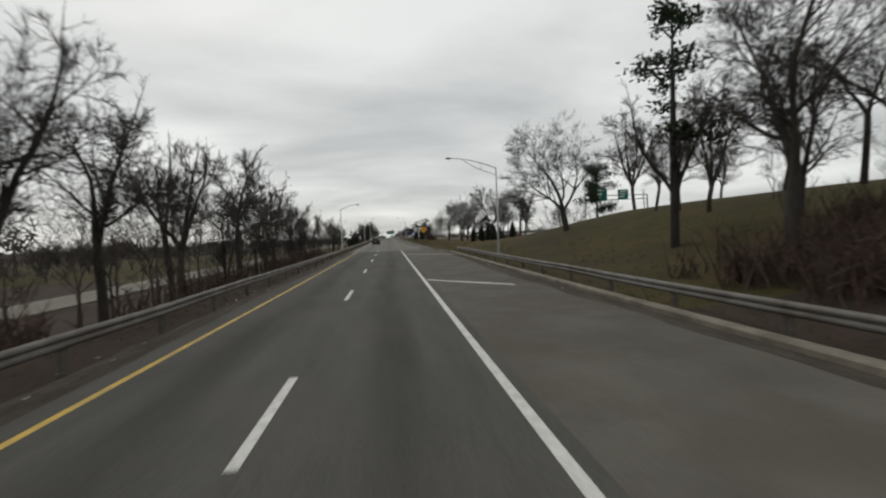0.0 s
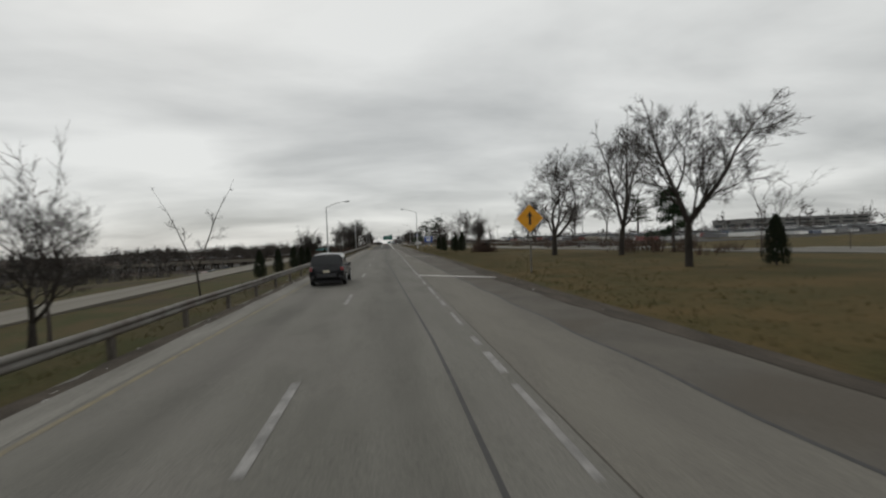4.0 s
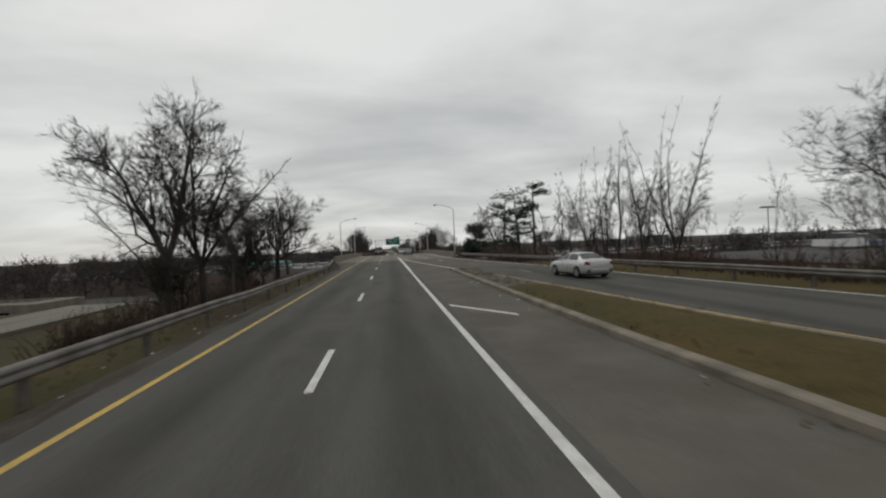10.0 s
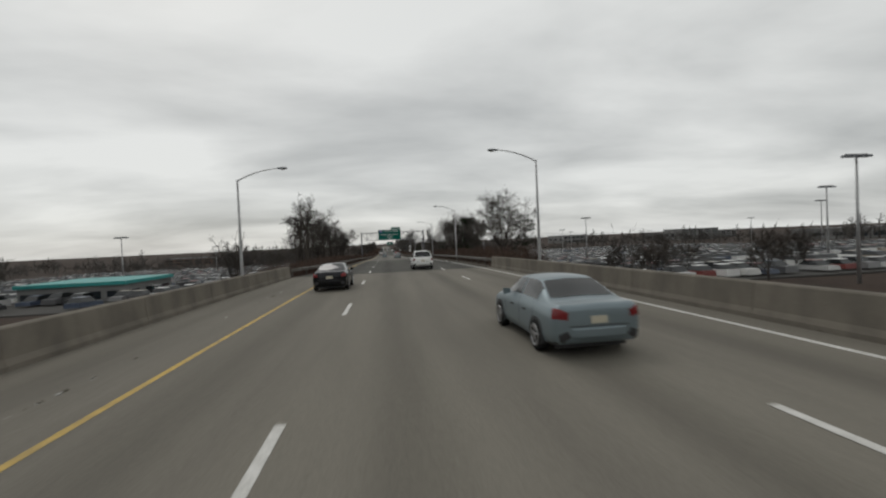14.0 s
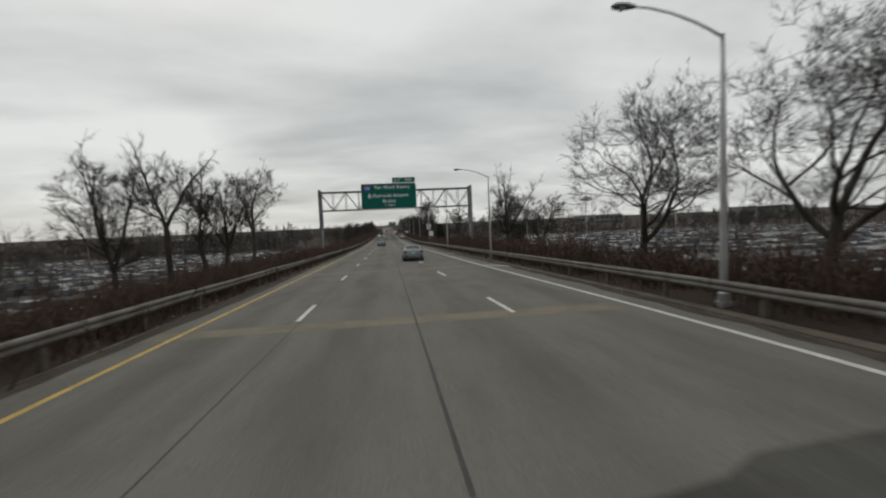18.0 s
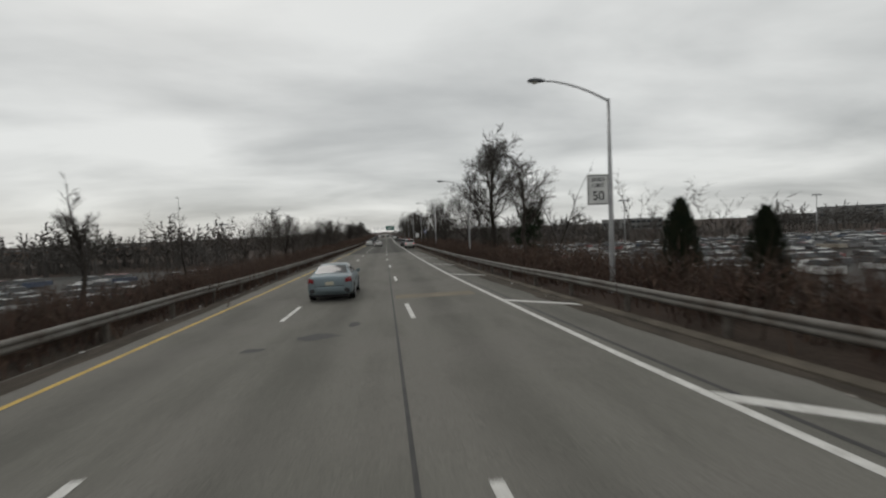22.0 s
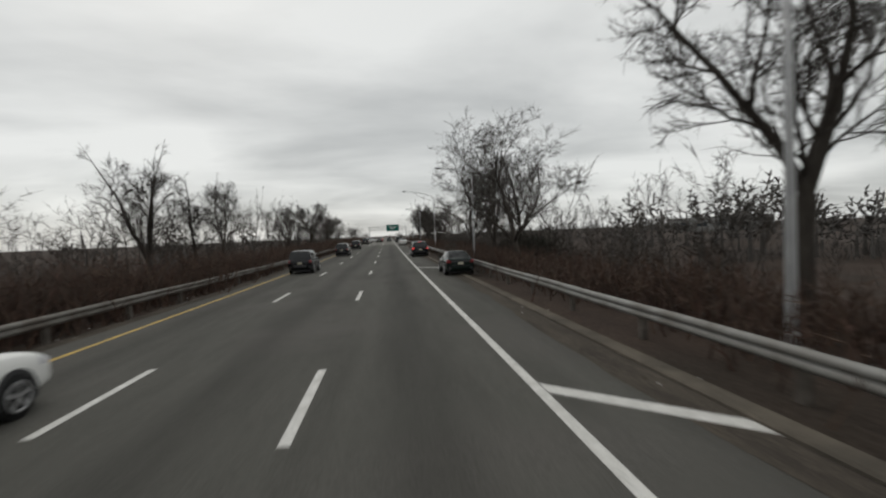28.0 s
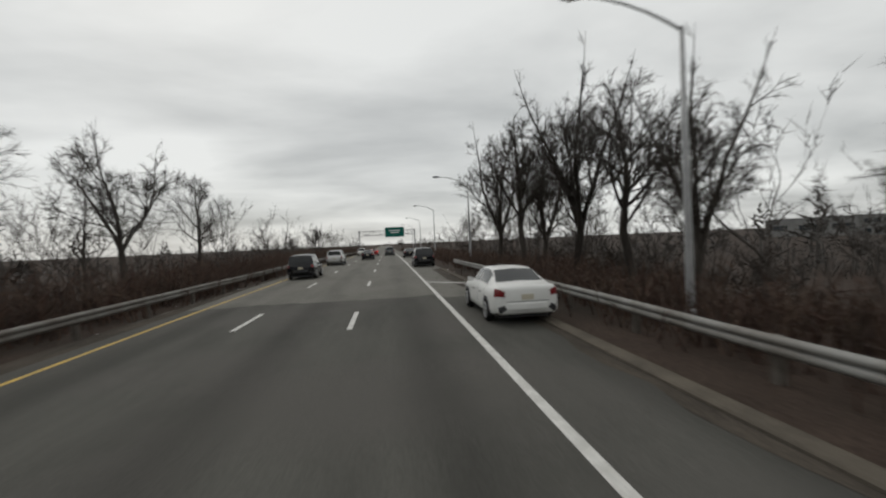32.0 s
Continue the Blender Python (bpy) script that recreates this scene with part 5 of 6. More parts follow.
def grow_upright(seed, crown=0.24, wide=0.34, rising=0.75, leaders=1, count=13, girth=0.17, lean=0.0, twig=0.0095, fan=1.0):
    """A tree ten metres high with leading stems that run up through the crown, kinked side limbs and fine twigs."""
    r = random.Random(seed)
    limbs, twigs = Geo(), Geo()

    def run(p, d, length, n, kink, lift):
        pts = [p]
        for _ in range(n):
            d = (d + Vector((r.gauss(0, kink), r.gauss(0, kink), r.gauss(0, kink * 0.7) + lift))).normalized()
            p = p + d * length / n
            pts.append(p)
        return pts

    def on(pts, f):
        k = min(int(f * (len(pts) - 1)), len(pts) - 2)
        u = f * (len(pts) - 1) - k
        return pts[k].lerp(pts[k + 1], u), (pts[k + 1] - pts[k]).normalized()

    def aside(d, turn, angle):
        a = d.orthogonal().normalized()
        side = a * math.cos(turn) + d.cross(a) * math.sin(turn)
        return (d * math.cos(angle) + side * math.sin(angle)).normalized()

    def limb(p, d, length, rad, level):
        level = max(level, 0 if length > 1.5 else 1 if length > 0.75 else 2)
        n = (6, 4, 3)[level]
        pts = run(p, d, length, n, (0.17, 0.2, 0.22)[level], (0.07, 0.05, 0.04)[level])
        limbs.tube(pts, [max(rad * (1 - 0.8 * i / n), 0.007) for i in range(n + 1)], (5, 4, 3)[level], False)
        turn = r.uniform(0, 6.28)
        for _ in range((5, 6, 6)[level]):
            q, e = on(pts, r.uniform(0.15, 0.999))
            e = aside(e, r.uniform(0, 6.28), r.uniform(0.25, 0.8))
            b = q + e * r.uniform(0.2, 0.55) * min(1.6, 0.5 + length * 0.6)
            twigs.spike(q, b, twig)
            q = q.lerp(b, r.uniform(0.2, 0.7))
            twigs.spike(q, q + aside(e, r.uniform(0, 6.28), r.uniform(0.35, 0.8)) * r.uniform(0.15, 0.4) * min(1.5, 0.5 + length * 0.6), twig * 0.8)
        if level == 2:
            return
        kids = (7, 5)[level]
        for c in range(kids):
            f = 0.14 + 0.8 * (c + r.uniform(0.1, 0.9)) / kids
            q, e = on(pts, f)
            turn += math.pi + r.uniform(-0.8, 0.8)
            limb(q, aside(e, turn, r.uniform(0.45, 0.9)), length * (0.3 + 0.42 * (1 - f)) * r.uniform(0.75, 1.25), rad * (1 - 0.75 * f) * r.uniform(0.5, 0.75), level + 1)

    fork = r.uniform(0.75, 1.3) * crown * 10
    stem = run(Vector((0, 0, -0.4)), Vector((lean, 0, 1)).normalized(), fork + 0.4, 4, 0.04, 0.02)
    limbs.tube(stem, [girth * 1.25, girth * 1.05, girth, girth * 0.96, girth * 0.92], 8, False)
    for k in range(leaders):
        d = Vector((lean, 0, 1)).normalized()
        if leaders > 1:
            d = aside(d, 6.28 * k / leaders + seed, r.uniform(0.25, 0.5) * fan)
        g0 = girth * (0.92 if leaders == 1 else 0.72)
        top = run(stem[-1], d, 9.6 - fork, 7, 0.1, 0.05)
        limbs.tube(top, [max(g0 * (1 - i / 7.1), 0.006) for i in range(8)], 6, False)
        turn = r.uniform(0, 6.28)
        n = max(5, int(count / leaders ** 0.6))
        for c in range(n):
            f = (c + r.uniform(0.1, 0.9)) / n * 0.97
            q, e = on(top, f)
            turn += 2.4 + r.uniform(-0.4, 0.4)
            size = (0.6 + 0.4 * math.sin(math.pi * min(1.0, 0.2 + f))) * (1.0 - 0.8 * f ** 1.5)
            limb(q, aside(e, turn, (1.25 - rising * 0.7) * r.uniform(0.8, 1.15)), wide * 10 * size * r.uniform(0.7, 1.15), g0 * (1 - 0.8 * f) * r.uniform(0.4, 0.62), 0)
    k = 10.0 / max(v[2] for v in twigs.v)
    for g in (limbs, twigs):
        g.v = [(x * k, y * k, z * k) for x, y, z in g.v]
    return limbs, twigs


def tree_thing(seed, label, upright=False, **kw):
    limbs, twigs = (grow_upright if upright else grow)(seed, **kw)
    root = thing("tree", label, "tree", "bare trees along the highway")
    part("trunk", limbs, M_BARK, root, "dark bark", True)
    part("crown", twigs, M_TWIG, root, "bare winter twigs")
    return root


def needle_clump(g, c, r, n, rnd, flat=0.5):
    for _ in range(n):
        o = Vector((rnd.gauss(0, 1), rnd.gauss(0, 1), rnd.gauss(0, flat))) * r * 0.5
        a = c + o
        d = Vector((rnd.uniform(-1, 1), rnd.uniform(-1, 1), rnd.uniform(-0.2, 0.8))).normalized() * r * 0.35
        s = d.orthogonal().normalized() * r * 0.1
        g.face([a - s, a + s, a + d + s * 0.4, a + d - s * 0.4])


def pine_thing(seed, label, h=10.0, low=0.34, reach=1.0, full=26):
    r = random.Random(seed)
    root = thing("pine_tree", label, "pine tree", "pines beside the highway")
    limbs, needles = Geo(), Geo()
    top = Vector((r.uniform(-0.6, 0.6), r.uniform(-0.6, 0.6), h))
    trunk = [Vector((0, 0, -0.5)), Vector((top.x * 0.1, top.y * 0.2, h * 0.35)), Vector((top.x * 0.5, top.y * 0.6, h * 0.7)), top]
    limbs.tube(trunk, [0.2, 0.16, 0.1, 0.03], 7, False)
    for i in range(22):
        f = r.uniform(low, 0.98)
        z = f * h
        p = trunk[0].lerp(trunk[3], f); p.z = z
        a = r.uniform(0, 2 * math.pi)
        ln = reach * h * (0.34 - 0.22 * (f - 0.3)) * r.uniform(0.5, 1.0)
        e = p + Vector((math.cos(a) * ln, math.sin(a) * ln, ln * r.uniform(-0.05, 0.3)))
        limbs.tube([p, p.lerp(e, 0.5) + Vector((0, 0, 0.08)), e], [0.05, 0.035, 0.015], 4, False)
        for u in (0.45, 0.65, 0.85, 1.0):
            c = p.lerp(e, u) + Vector((r.uniform(-0.3, 0.3), r.uniform(-0.3, 0.3), r.uniform(0, 0.2)))
            needle_clump(needles, c, r.uniform(0.4, 0.75) * (1 + (full - 26) * 0.01), full, r, 0.45 + (full - 26) * 0.01)
    needle_clump(needles, top, 0.7, 40, r, 0.7)
    part("trunk", limbs, M_BARK, root, "", True)
    part("crown", needles, M_NEEDLE, root, "dark green needles")
    return root


def cedar_thing(seed, h=2.6, w=0.75):
    r = random.Random(seed)
    root = thing("evergreen_shrub", "dark conical evergreen shrub on the grass", "shrub", "evergreen shrubs on the grass")
    part("trunk", Geo().tube([(0, 0, -0.3), (0, 0, h * 0.6)], [0.06, 0.03], 5), M_BARK, root)
    g = Geo()
    for _ in range(1300):
        f = r.random() ** 0.9
        rad = w * 1.0 * (1 - f) ** 0.55 * r.uniform(0.55, 1.08) * (0.75 + 0.25 * min(1, f * 5))
        a = r.uniform(0, 2 * math.pi)
        c = Vector((math.cos(a) * rad, math.sin(a) * rad, 0.08 + f * h * 0.95))
        d = Vector((math.cos(a) * 0.4, math.sin(a) * 0.4, 1)).normalized() * r.uniform(0.12, 0.3)
        s = Vector((-math.sin(a), math.cos(a), 0)) * r.uniform(0.03, 0.07)
        g.face([c - s, c + s, c + d])
    part("foliage", g, M_CEDAR, root)
    return root


KINDS = {
    "B": [tree_thing(sd, "tall bare deciduous tree with dark grey limbs", True, crown=c, wide=w, rising=u, leaders=n, count=k, lean=q)
          for sd, c, w, u, n, k, q in ((1, 0.26, 0.3, 0.8, 1, 14, 0.03), (2, 0.2, 0.34, 0.6, 2, 15, -0.05), (3, 0.3, 0.3, 0.7, 3, 16, 0.06),
                                       (4, 0.24, 0.36, 0.55, 1, 13, 0.0), (5, 0.16, 0.3, 0.8, 3, 16, -0.03), (6, 0.32, 0.26, 0.85, 2, 14, 0.04))],
    "b": [tree_thing(sd, "slender bare young tree in the brush", True, crown=c, wide=0.15, rising=0.95, leaders=n, count=9, girth=0.085, twig=0.01)
          for sd, c, n in ((11, 0.2, 2), (12, 0.3, 1), (13, 0.14, 3))],
    "m": [tree_thing(sd, "slender bare tree with several thin stems from the base", True, crown=0.05, wide=0.16, rising=0.95, leaders=n, count=26, girth=0.07, twig=0.009, fan=0.6)
          for sd, n in ((14, 4), (15, 3), (16, 5))],
    "V": [tree_thing(sd, "bare tree with steep limbs opening like a vase", True, crown=0.17, wide=0.24, rising=0.85, leaders=4, count=24, girth=0.16, fan=1.0) for sd in (19, 20)],
    "T": [tree_thing(sd, "large bare tree with a full rounded crown", True, crown=0.26, wide=0.4, rising=0.62, leaders=n, count=20, girth=0.19, lean=q) for sd, n, q in ((17, 1, 0.02), (18, 2, -0.03))],
    "W": [tree_thing(s, "wide-crowned bare tree with spreading limbs", height=10, spread=1.15, up=0.1, fork=0.4, stems=5, levels=6, trunk=2.6, girth=0.26, density=0.9, reach=0.5, twig=0.009) for s in (21, 22)],
    "Q": [pine_thing(sd, "tall pine with a high thin crown", 10.0, 0.44, 0.8, 20) for sd in (34, 36, 37)],
    "P": [pine_thing(s, "tall pine with dark irregular crown") for s in (31, 32)],
    "p": [pine_thing(s, "low dark pine beside bare trees", 10.0, 0.3, 1.1, 60) for s in (33,)],
    "S": [tree_thing(41, "broken dead tree with short stubs", height=10, spread=1.2, levels=3, fork=0.4, density=0.3)],
}
used = set()
tree_rnd = random.Random(77)
TREES = []
TREES += [(17.7, 23.5, 14, 'Q'), (-9, 18.2, 8.7, 'B'), (-9, 24.5, 8.2, 'B'), (-9, 33.7, 9.8, 'B'), (-9, 43.8, 9.3, 'B'), (-9, 51.2, 7, 'B'), (-9, 57, 6.8, 'B'),
          (15.5, 14, 12.5, 'B'), (18, 24, 11, 'B'), (20, 13, 14, 'B'), (22, 20, 13, 'B'), (28, 22, 13, 'B'), (31, 30, 12, 'B'), (20, 8, 14, 'W'), (30, 12, 14, 'B'), (16, 6, 13, 'B'), (34, 40, 11, 'B'), (-11, 28, 8.5, 'B'), (-8.6, 29.5, 7.6, 'm'), (-8.3, 37.5, 7.8, 'm'), (-8.6, 41, 7.0, 'b'), (-8.4, 47, 7.4, 'm'), (-8.8, 54, 6.6, 'm'), (-9.2, 60, 6.4, 'm'), (-11, 39, 8.5, 'B'), (-12, 48, 8, 'B'), (-8, 12, 9, 'B'), (-10, 5, 9.5, 'B'), (24, 28.9, 12.3, 'B'), (25, 33.5, 11.6, 'B'), (26, 38.2, 11.4, 'B'), (30, 48.5, 15.4, 'V'), (37, 72, 12.6, 'p'), (38, 96, 10, 'b'), (42, 100, 9, 'B'), (47, 101, 8, 'b'), (50, 98, 7, 'b'), (21.6, 48, 15.6, 'W')]
TREES += [(-10, 62.4, 7, 'b'), (-10, 71.4, 6.5, 'B'), (-10, 75.6, 7, 'b'), (-9, 81, 6.2, 'B'), (-9.4, 89, 5.5, 'W'), (-9.8, 95.5, 5.2, 'W'), (-9.5, 101, 4.6, 'W'), (-12, 120, 7, 'b'),
          (40, 62.8, 8.6, 'b'), (26, 77.4, 10.3, 'V'), (27.5, 85.5, 12.0, 'B'), (22.4, 88.6, 12.6, 'T'), (28, 99.6, 9.9, 'T'), (20, 110.7, 11.2, 'T'),
          (24, 125.7, 13.7, 'B'), (30, 126.5, 6.1, 'p'), (19.5, 131.5, 12, 'W')]
TREES += [(-11, 153.9, 4.8, 'b'), (-15, 172.5, 0.1, 'b'), (-14, 203, 1.2, 'b'),  (41, 200.7, 13.4, 'B'), (53.8, 204, 10.3, 'B'), (41, 218.7, 5.2, 'B'), (36, 164.1, 7.1, 'B'),
          (30, 167.6, 7.9, 'B'), (32, 178.7, 8.5, 'B'), (60, 182.7, 10.3, 'P'), (50.7, 180, 9.2, 'B')]
TREES += [(-10.8, 202.5, 5.4, 'B'), (-10.8, 211.5, 6.9, 'T'), (-10.9, 225.5, 7.2, 'W'), (-9.5, 240, 10.6, 'T'), (-9.7, 245, 10.2, 'V'), (-11.2, 243, 7.5, 'b'), (-11.7, 258.6, 8.0, 'V'), (-12.4, 260.5, 8.4, 'T'),
          (-11, 262.2, 7.6, 'm'), (-10.7, 266.5, 9.7, 'W'), (-9.9, 268, 8.0, 'B'), (28.3, 237, 12.3, 'W'), (32, 231, 8.9, 'W'), (47.5, 227, 8.0, 'W'),
          (22.8, 248, 11.6, 'm'), (22.5, 251.5, 11, 'b'), (23.6, 253.5, 9.6, 'm')]
TREES += [(19.6, 286.6, 9.5, 'Q'), (25.5, 288.7, 11.2, 'Q'), (22.8, 287.6, 10.2, 'Q'), (16.3, 293, 5.0, 'p'), (18.7, 289, 9.0, 'B'), (21.5, 265.5, 9.7, 'm'), (22, 261, 10.2, 'm'), (22.3, 258, 11, 'm'), (22.6, 256.2, 11.4, 'b'), (20.5, 270, 8.8, 'b'), (24, 263, 8.5, 'b'), (-16, 361.8, 5.3, 'B'), (-9, 366.9, 10, 'B'), (-11, 371.9, 11, 'B'),
          (-10, 377.2, 7.3, 'B'), (-11, 382.2, 7.9, 'B'), (-14, 393.5, 9, 'B'), (-11, 390, 10.5, 'B'), (-10.5, 395, 11, 'B'), (-11, 399, 10.3, 'B'), (-10, 404, 9.5, 'B'), (26, 306.4, 4.6, 'B'), (22, 342.5, 3.3, 'b'), (16.5, 362.4, 10, 'W'), (18, 368.4, 9, 'W'), (24, 376.2, 5.8, 'P'),
          (24, 382.2, 4.8, 'b'), (17, 384.2, 8.5, 'b'), (16.5, 391, 8.4, 'T'), (18.5, 388, 7.6, 'T'), (17.5, 393.7, 7.4, 'p'), (19, 396, 6.6, 'P'), (16, 400, 10.5, 'W')]
TREES += [(-10, 401.3, 8.4, 'B'), (-10, 408.9, 6.7, 'b'), (-9, 415, 7.5, 'B'), (-9, 419.8, 8.2, 'B'), (-9, 424.8, 8.4, 'B'), (-9, 434.8, 9.6, 'B'), (-13, 439.6, 9.6, 'B'),
          (16.5, 407, 10.3, 'W'), (16.5, 417, 10.4, 'W'), (16, 431.5, 5.8, 'T'), (15.2, 439.5, 9.6, 'V'), (18, 452.4, 6.4, 'b'), (22, 461.2, 5.5, 'P'), (18, 469.1, 4.8, 'b')]
TREES += [(-9, 476.4, 4.7, 'b'), (-16, 477.3, 4.9, 'b'), (-9, 498, 5.8, 'B'), (-10, 510.2, 5.9, 'b'), (-9, 518.2, 4.9, 'b'), (-9, 528.2, 6.6, 'B'), (-10, 539.6, 6.5, 'B'),
          (15.2, 472.8, 8.0, 'B'), (16, 479.5, 8.4, 'B'), (14.2, 478.1, 6.0, 'S'), (30, 486, 3.4, 'p'), (15, 507, 6.7, 'b'), (14.1, 511.4, 8.6, 'T'), (14, 520.8, 13.0, 'T'), (17.3, 521, 4.6, 'p'),
          (14.5, 529, 6.5, 'B'), (15.5, 574, 7, 'B')]
TREES += [(-10, 544.8, 6.8, 'B'), (-10, 551, 6.2, 'b'), (-9, 556.2, 6.2, 'b'), (-9, 560.6, 6.7, 'B'), (-10, 571.2, 6.7, 'b'), (-9, 580.8, 7.5, 'B'), (-9, 587, 7.6, 'B'), (-9, 636.2, 8.8, 'B'),
          (15, 538.5, 9.8, 'W'), (14.2, 559.7, 9.8, 'W'), (14.8, 565, 8.6, 'W'), (14.6, 618.0, 11.0, 'B'), (17, 650, 11, 'B'), (16.5, 656, 11, 'B'), (14.5, 641, 12, 'W')]
TREES += [(-9, 642.6, 7.7, 'B'), (-10, 650, 8.6, 'B'), (-9, 655.7, 8.3, 'b'), (-9, 663.6, 8.1, 'b'), (-9, 670.4, 8.5, 'B'), (-10, 678.1, 8, 'B'), (-10, 684.6, 6.8, 'B'), (-9, 689.6, 9.3, 'B'),
          (-10, 697.6, 10.2, 'B'), (-9, 708.8, 8.3, 'B'), (-9, 713.8, 8.5, 'B'), (17, 652, 6.6, 'b'), (14.8, 662.4, 12.5, 'W'), (14.2, 688, 8.2, 'b')]
TREES += [(14, 690.8, 7.2, 'B'), (15, 698.2, 5.5, 'b'), (14, 703.9, 7.2, 'B'), (14, 711.9, 8.1, 'V'), (14.5, 716, 9.4, 'T'), (-9, 720.6, 7.4, 'b'), (-10, 725.5, 9.3, 'B'), (-9, 732.6, 8.3, 'B'),
          (-9, 786.6, 7.2, 'B'), (14, 720.8, 11.6, 'V'), (13.2, 726.3, 10.6, 'T'), (13.5, 733.6, 11.4, 'V'), (15.5, 729, 11, 'V'), (13, 749, 5.4, 'b')]
TREES += [(15.2, 150.5, 6.5, 'V'), (16.4, 149.5, 5.6, 'm'), (-9.3, 151.5, 4.6, 'V'), (-10.4, 154, 5.0, 'V'), (-9.8, 156.5, 4.4, 'V')]
for i, (x, y, top, kind) in enumerate(TREES):
    src = KINDS[kind][i % len(KINDS[kind])]
    gz = ground_z(x, y)
    base = 10.0
    s = (top - gz) / base
    m = pose(x, y, gz, 0, 0, tree_rnd.uniform(0, 360))
    if src not in used:
        used.add(src)
        ob = src
        src.matrix_basis = m @ Matrix.Diagonal((s, s, s, 1))
    else:
        ob = copy_thing(src, m)
        ob.matrix_basis = m @ Matrix.Diagonal((s, s, s, 1))
for k in KINDS.values():
    for src in k:
        if src not in used:
            for o in list(src.children_recursive) + [src]:
                bpy.data.objects.remove(o)

shrub = cedar_thing(51)
shrubs = [(19.8, 94.7, 1.1), (21.4, 93.1, 1.15), (22.1, 90.2, 1.2), (21.9, 84.7, 1.15), (25.8, 85, 1.2), (27, 100, 1.2), (24.3, 109, 1.1), (23.2, 101, 1.1), (11.8, 163.1, 0.85), (13, 157.8, 1.0),
          (13.9, 157.2, 1.15), (11.6, 169.8, 0.9), (12.2, 168.2, 0.9), (13.7, 165.4, 0.9), (13.6, 162.6, 0.95), (-10.8, 177.5, 0.72), (-8.6, 145.3, 0.8), (-8.7, 141.5, 0.85), (-11.6, 183.5, 0.78), (-11.0, 187.5, 0.68), (-8.6, 136.5, 0.9),
          (-9, 131, 0.85), (-9.4, 126, 0.9), (-14, 196, 0.8), (14.3, 494, 1.3), (14.6, 490.5, 1.1)]
for i, (x, y, s) in enumerate(shrubs):
    m = pose(x, y, ground_z(x, y), 0, 0, 77 * i) @ Matrix.Diagonal((s, s, s, 1))
    if i == 0:
        shrub.matrix_basis = m
    else:
        copy_thing(shrub, m).matrix_basis = m


# ---------------- brush, far woods, grass ----------------
def thicket(name, spots, label, seed, h0, h1, mat, base):
    """Many slender bare trees standing together, as one mesh."""
    r = random.Random(seed)
    g = Geo()
    for x, y in spots:
        v, f = base[r.randrange(len(base))]
        a, k, z0 = r.uniform(0, 6.28), len(g.v), ground_z(x, y) - 0.2
        s = (r.uniform(h0, h1) - z0) / 10.0
        ca, sa = math.cos(a) * s * 0.9, math.sin(a) * s * 0.9
        g.v += [(x + q[0] * ca - q[1] * sa, y + q[0] * sa + q[1] * ca, z0 + q[2] * s) for q in v]
        g.f += [tuple(i + k for i in q) for q in f]
    return stuff(name, g, mat, label, "trees")


def sapling(seed, twig, **kw):
    limbs, twigs = grow(seed, 10.0, twig=twig, **kw)
    k = len(limbs.v)
    return limbs.v + twigs.v, limbs.f + [tuple(i + k for i in q) for q in twigs.f]


def brush_field(name, spots, mat, label, h0, h1, blades, seed, wide=0.7, thick=0.018):
    r = random.Random(seed)
    g = Geo()
    for x, y in spots:
        z = ground_z(x, y) - 0.1
        h = r.uniform(h0, h1)
        for _ in range(blades):
            a = Vector((x + r.gauss(0, wide * 0.4), y + r.gauss(0, wide * 0.4), z))
            d = Vector((r.gauss(0, 0.28), r.gauss(0, 0.28), 1)) * h * r.uniform(0.45, 1.05)
            b = a + d
            g.spike(a, b, thick)
            for _ in range(2):
                c = a.lerp(b, r.uniform(0.3, 0.8))
                g.spike(c, c + Vector((r.uniform(-1, 1), r.uniform(-1, 1), r.uniform(0.1, 1))) * h * 0.28, thick * 0.6)
    return stuff(name, g, mat, label, "brush" if "brush" in name else "trees")


rb = random.Random(9)
left = [(lerp(LEFT_RAIL, y) - 0.7 - abs(rb.gauss(0, 2.6)), y) for y in steps(350, 640, 0.17)]
left += [(lerp(LEFT_RAIL, y) - 0.7 - abs(rb.gauss(0, 3.0)), y) for y in steps(640, 900, 0.3)]
brush_field("brush", [p for p in left if p[1] < 590], M_BRUSH, "reddish brown dry brush beside the rail", 0.9, 2.0, 22, 1, 1.3, 0.03)
brush_field("brush", [p for p in left if p[1] >= 590], M_BRUSH, "tall brown dry brush beside the rail", 1.2, 2.8, 24, 11, 1.4, 0.034)
right = []
for y in steps(348, 900, 0.2):
    right.append((lerp(ROAD_RIGHT, y) + (1.5 if y < 590 else 2.1) + abs(rb.gauss(0, 3.4)), y))
brush_field("brush", [p for p in right if p[1] > 735], M_BRUSH, "brown brush further along the rail", 0.8, 1.8, 13, 12, 1.4, 0.05)
brush_field("brush", [p for p in right if 585 < p[1] <= 735], M_BRUSH, "soft brown brush on the slope behind the rail", 0.8, 2.1, 22, 13, 1.5, 0.032)
right = [p for p in right if p[1] <= 585]
brush_field("brush", right, M_BRUSH, "dark brown dry brush behind the rail", 1.0, 2.5, 21, 2, 1.4, 0.032)
DENSE = [sapling(sd, 0.058, spread=1.0, levels=4, fork=0.25, density=0.4, stems=4, trunk=2.2, girth=0.17, reach=1.35) for sd in (81, 82, 83)]
SAPLINGS = [sapling(sd, 0.024, spread=0.75, levels=4, fork=0.35, density=0.7, stems=3, trunk=4.0, girth=0.13) for sd in (71, 72, 73, 74)]
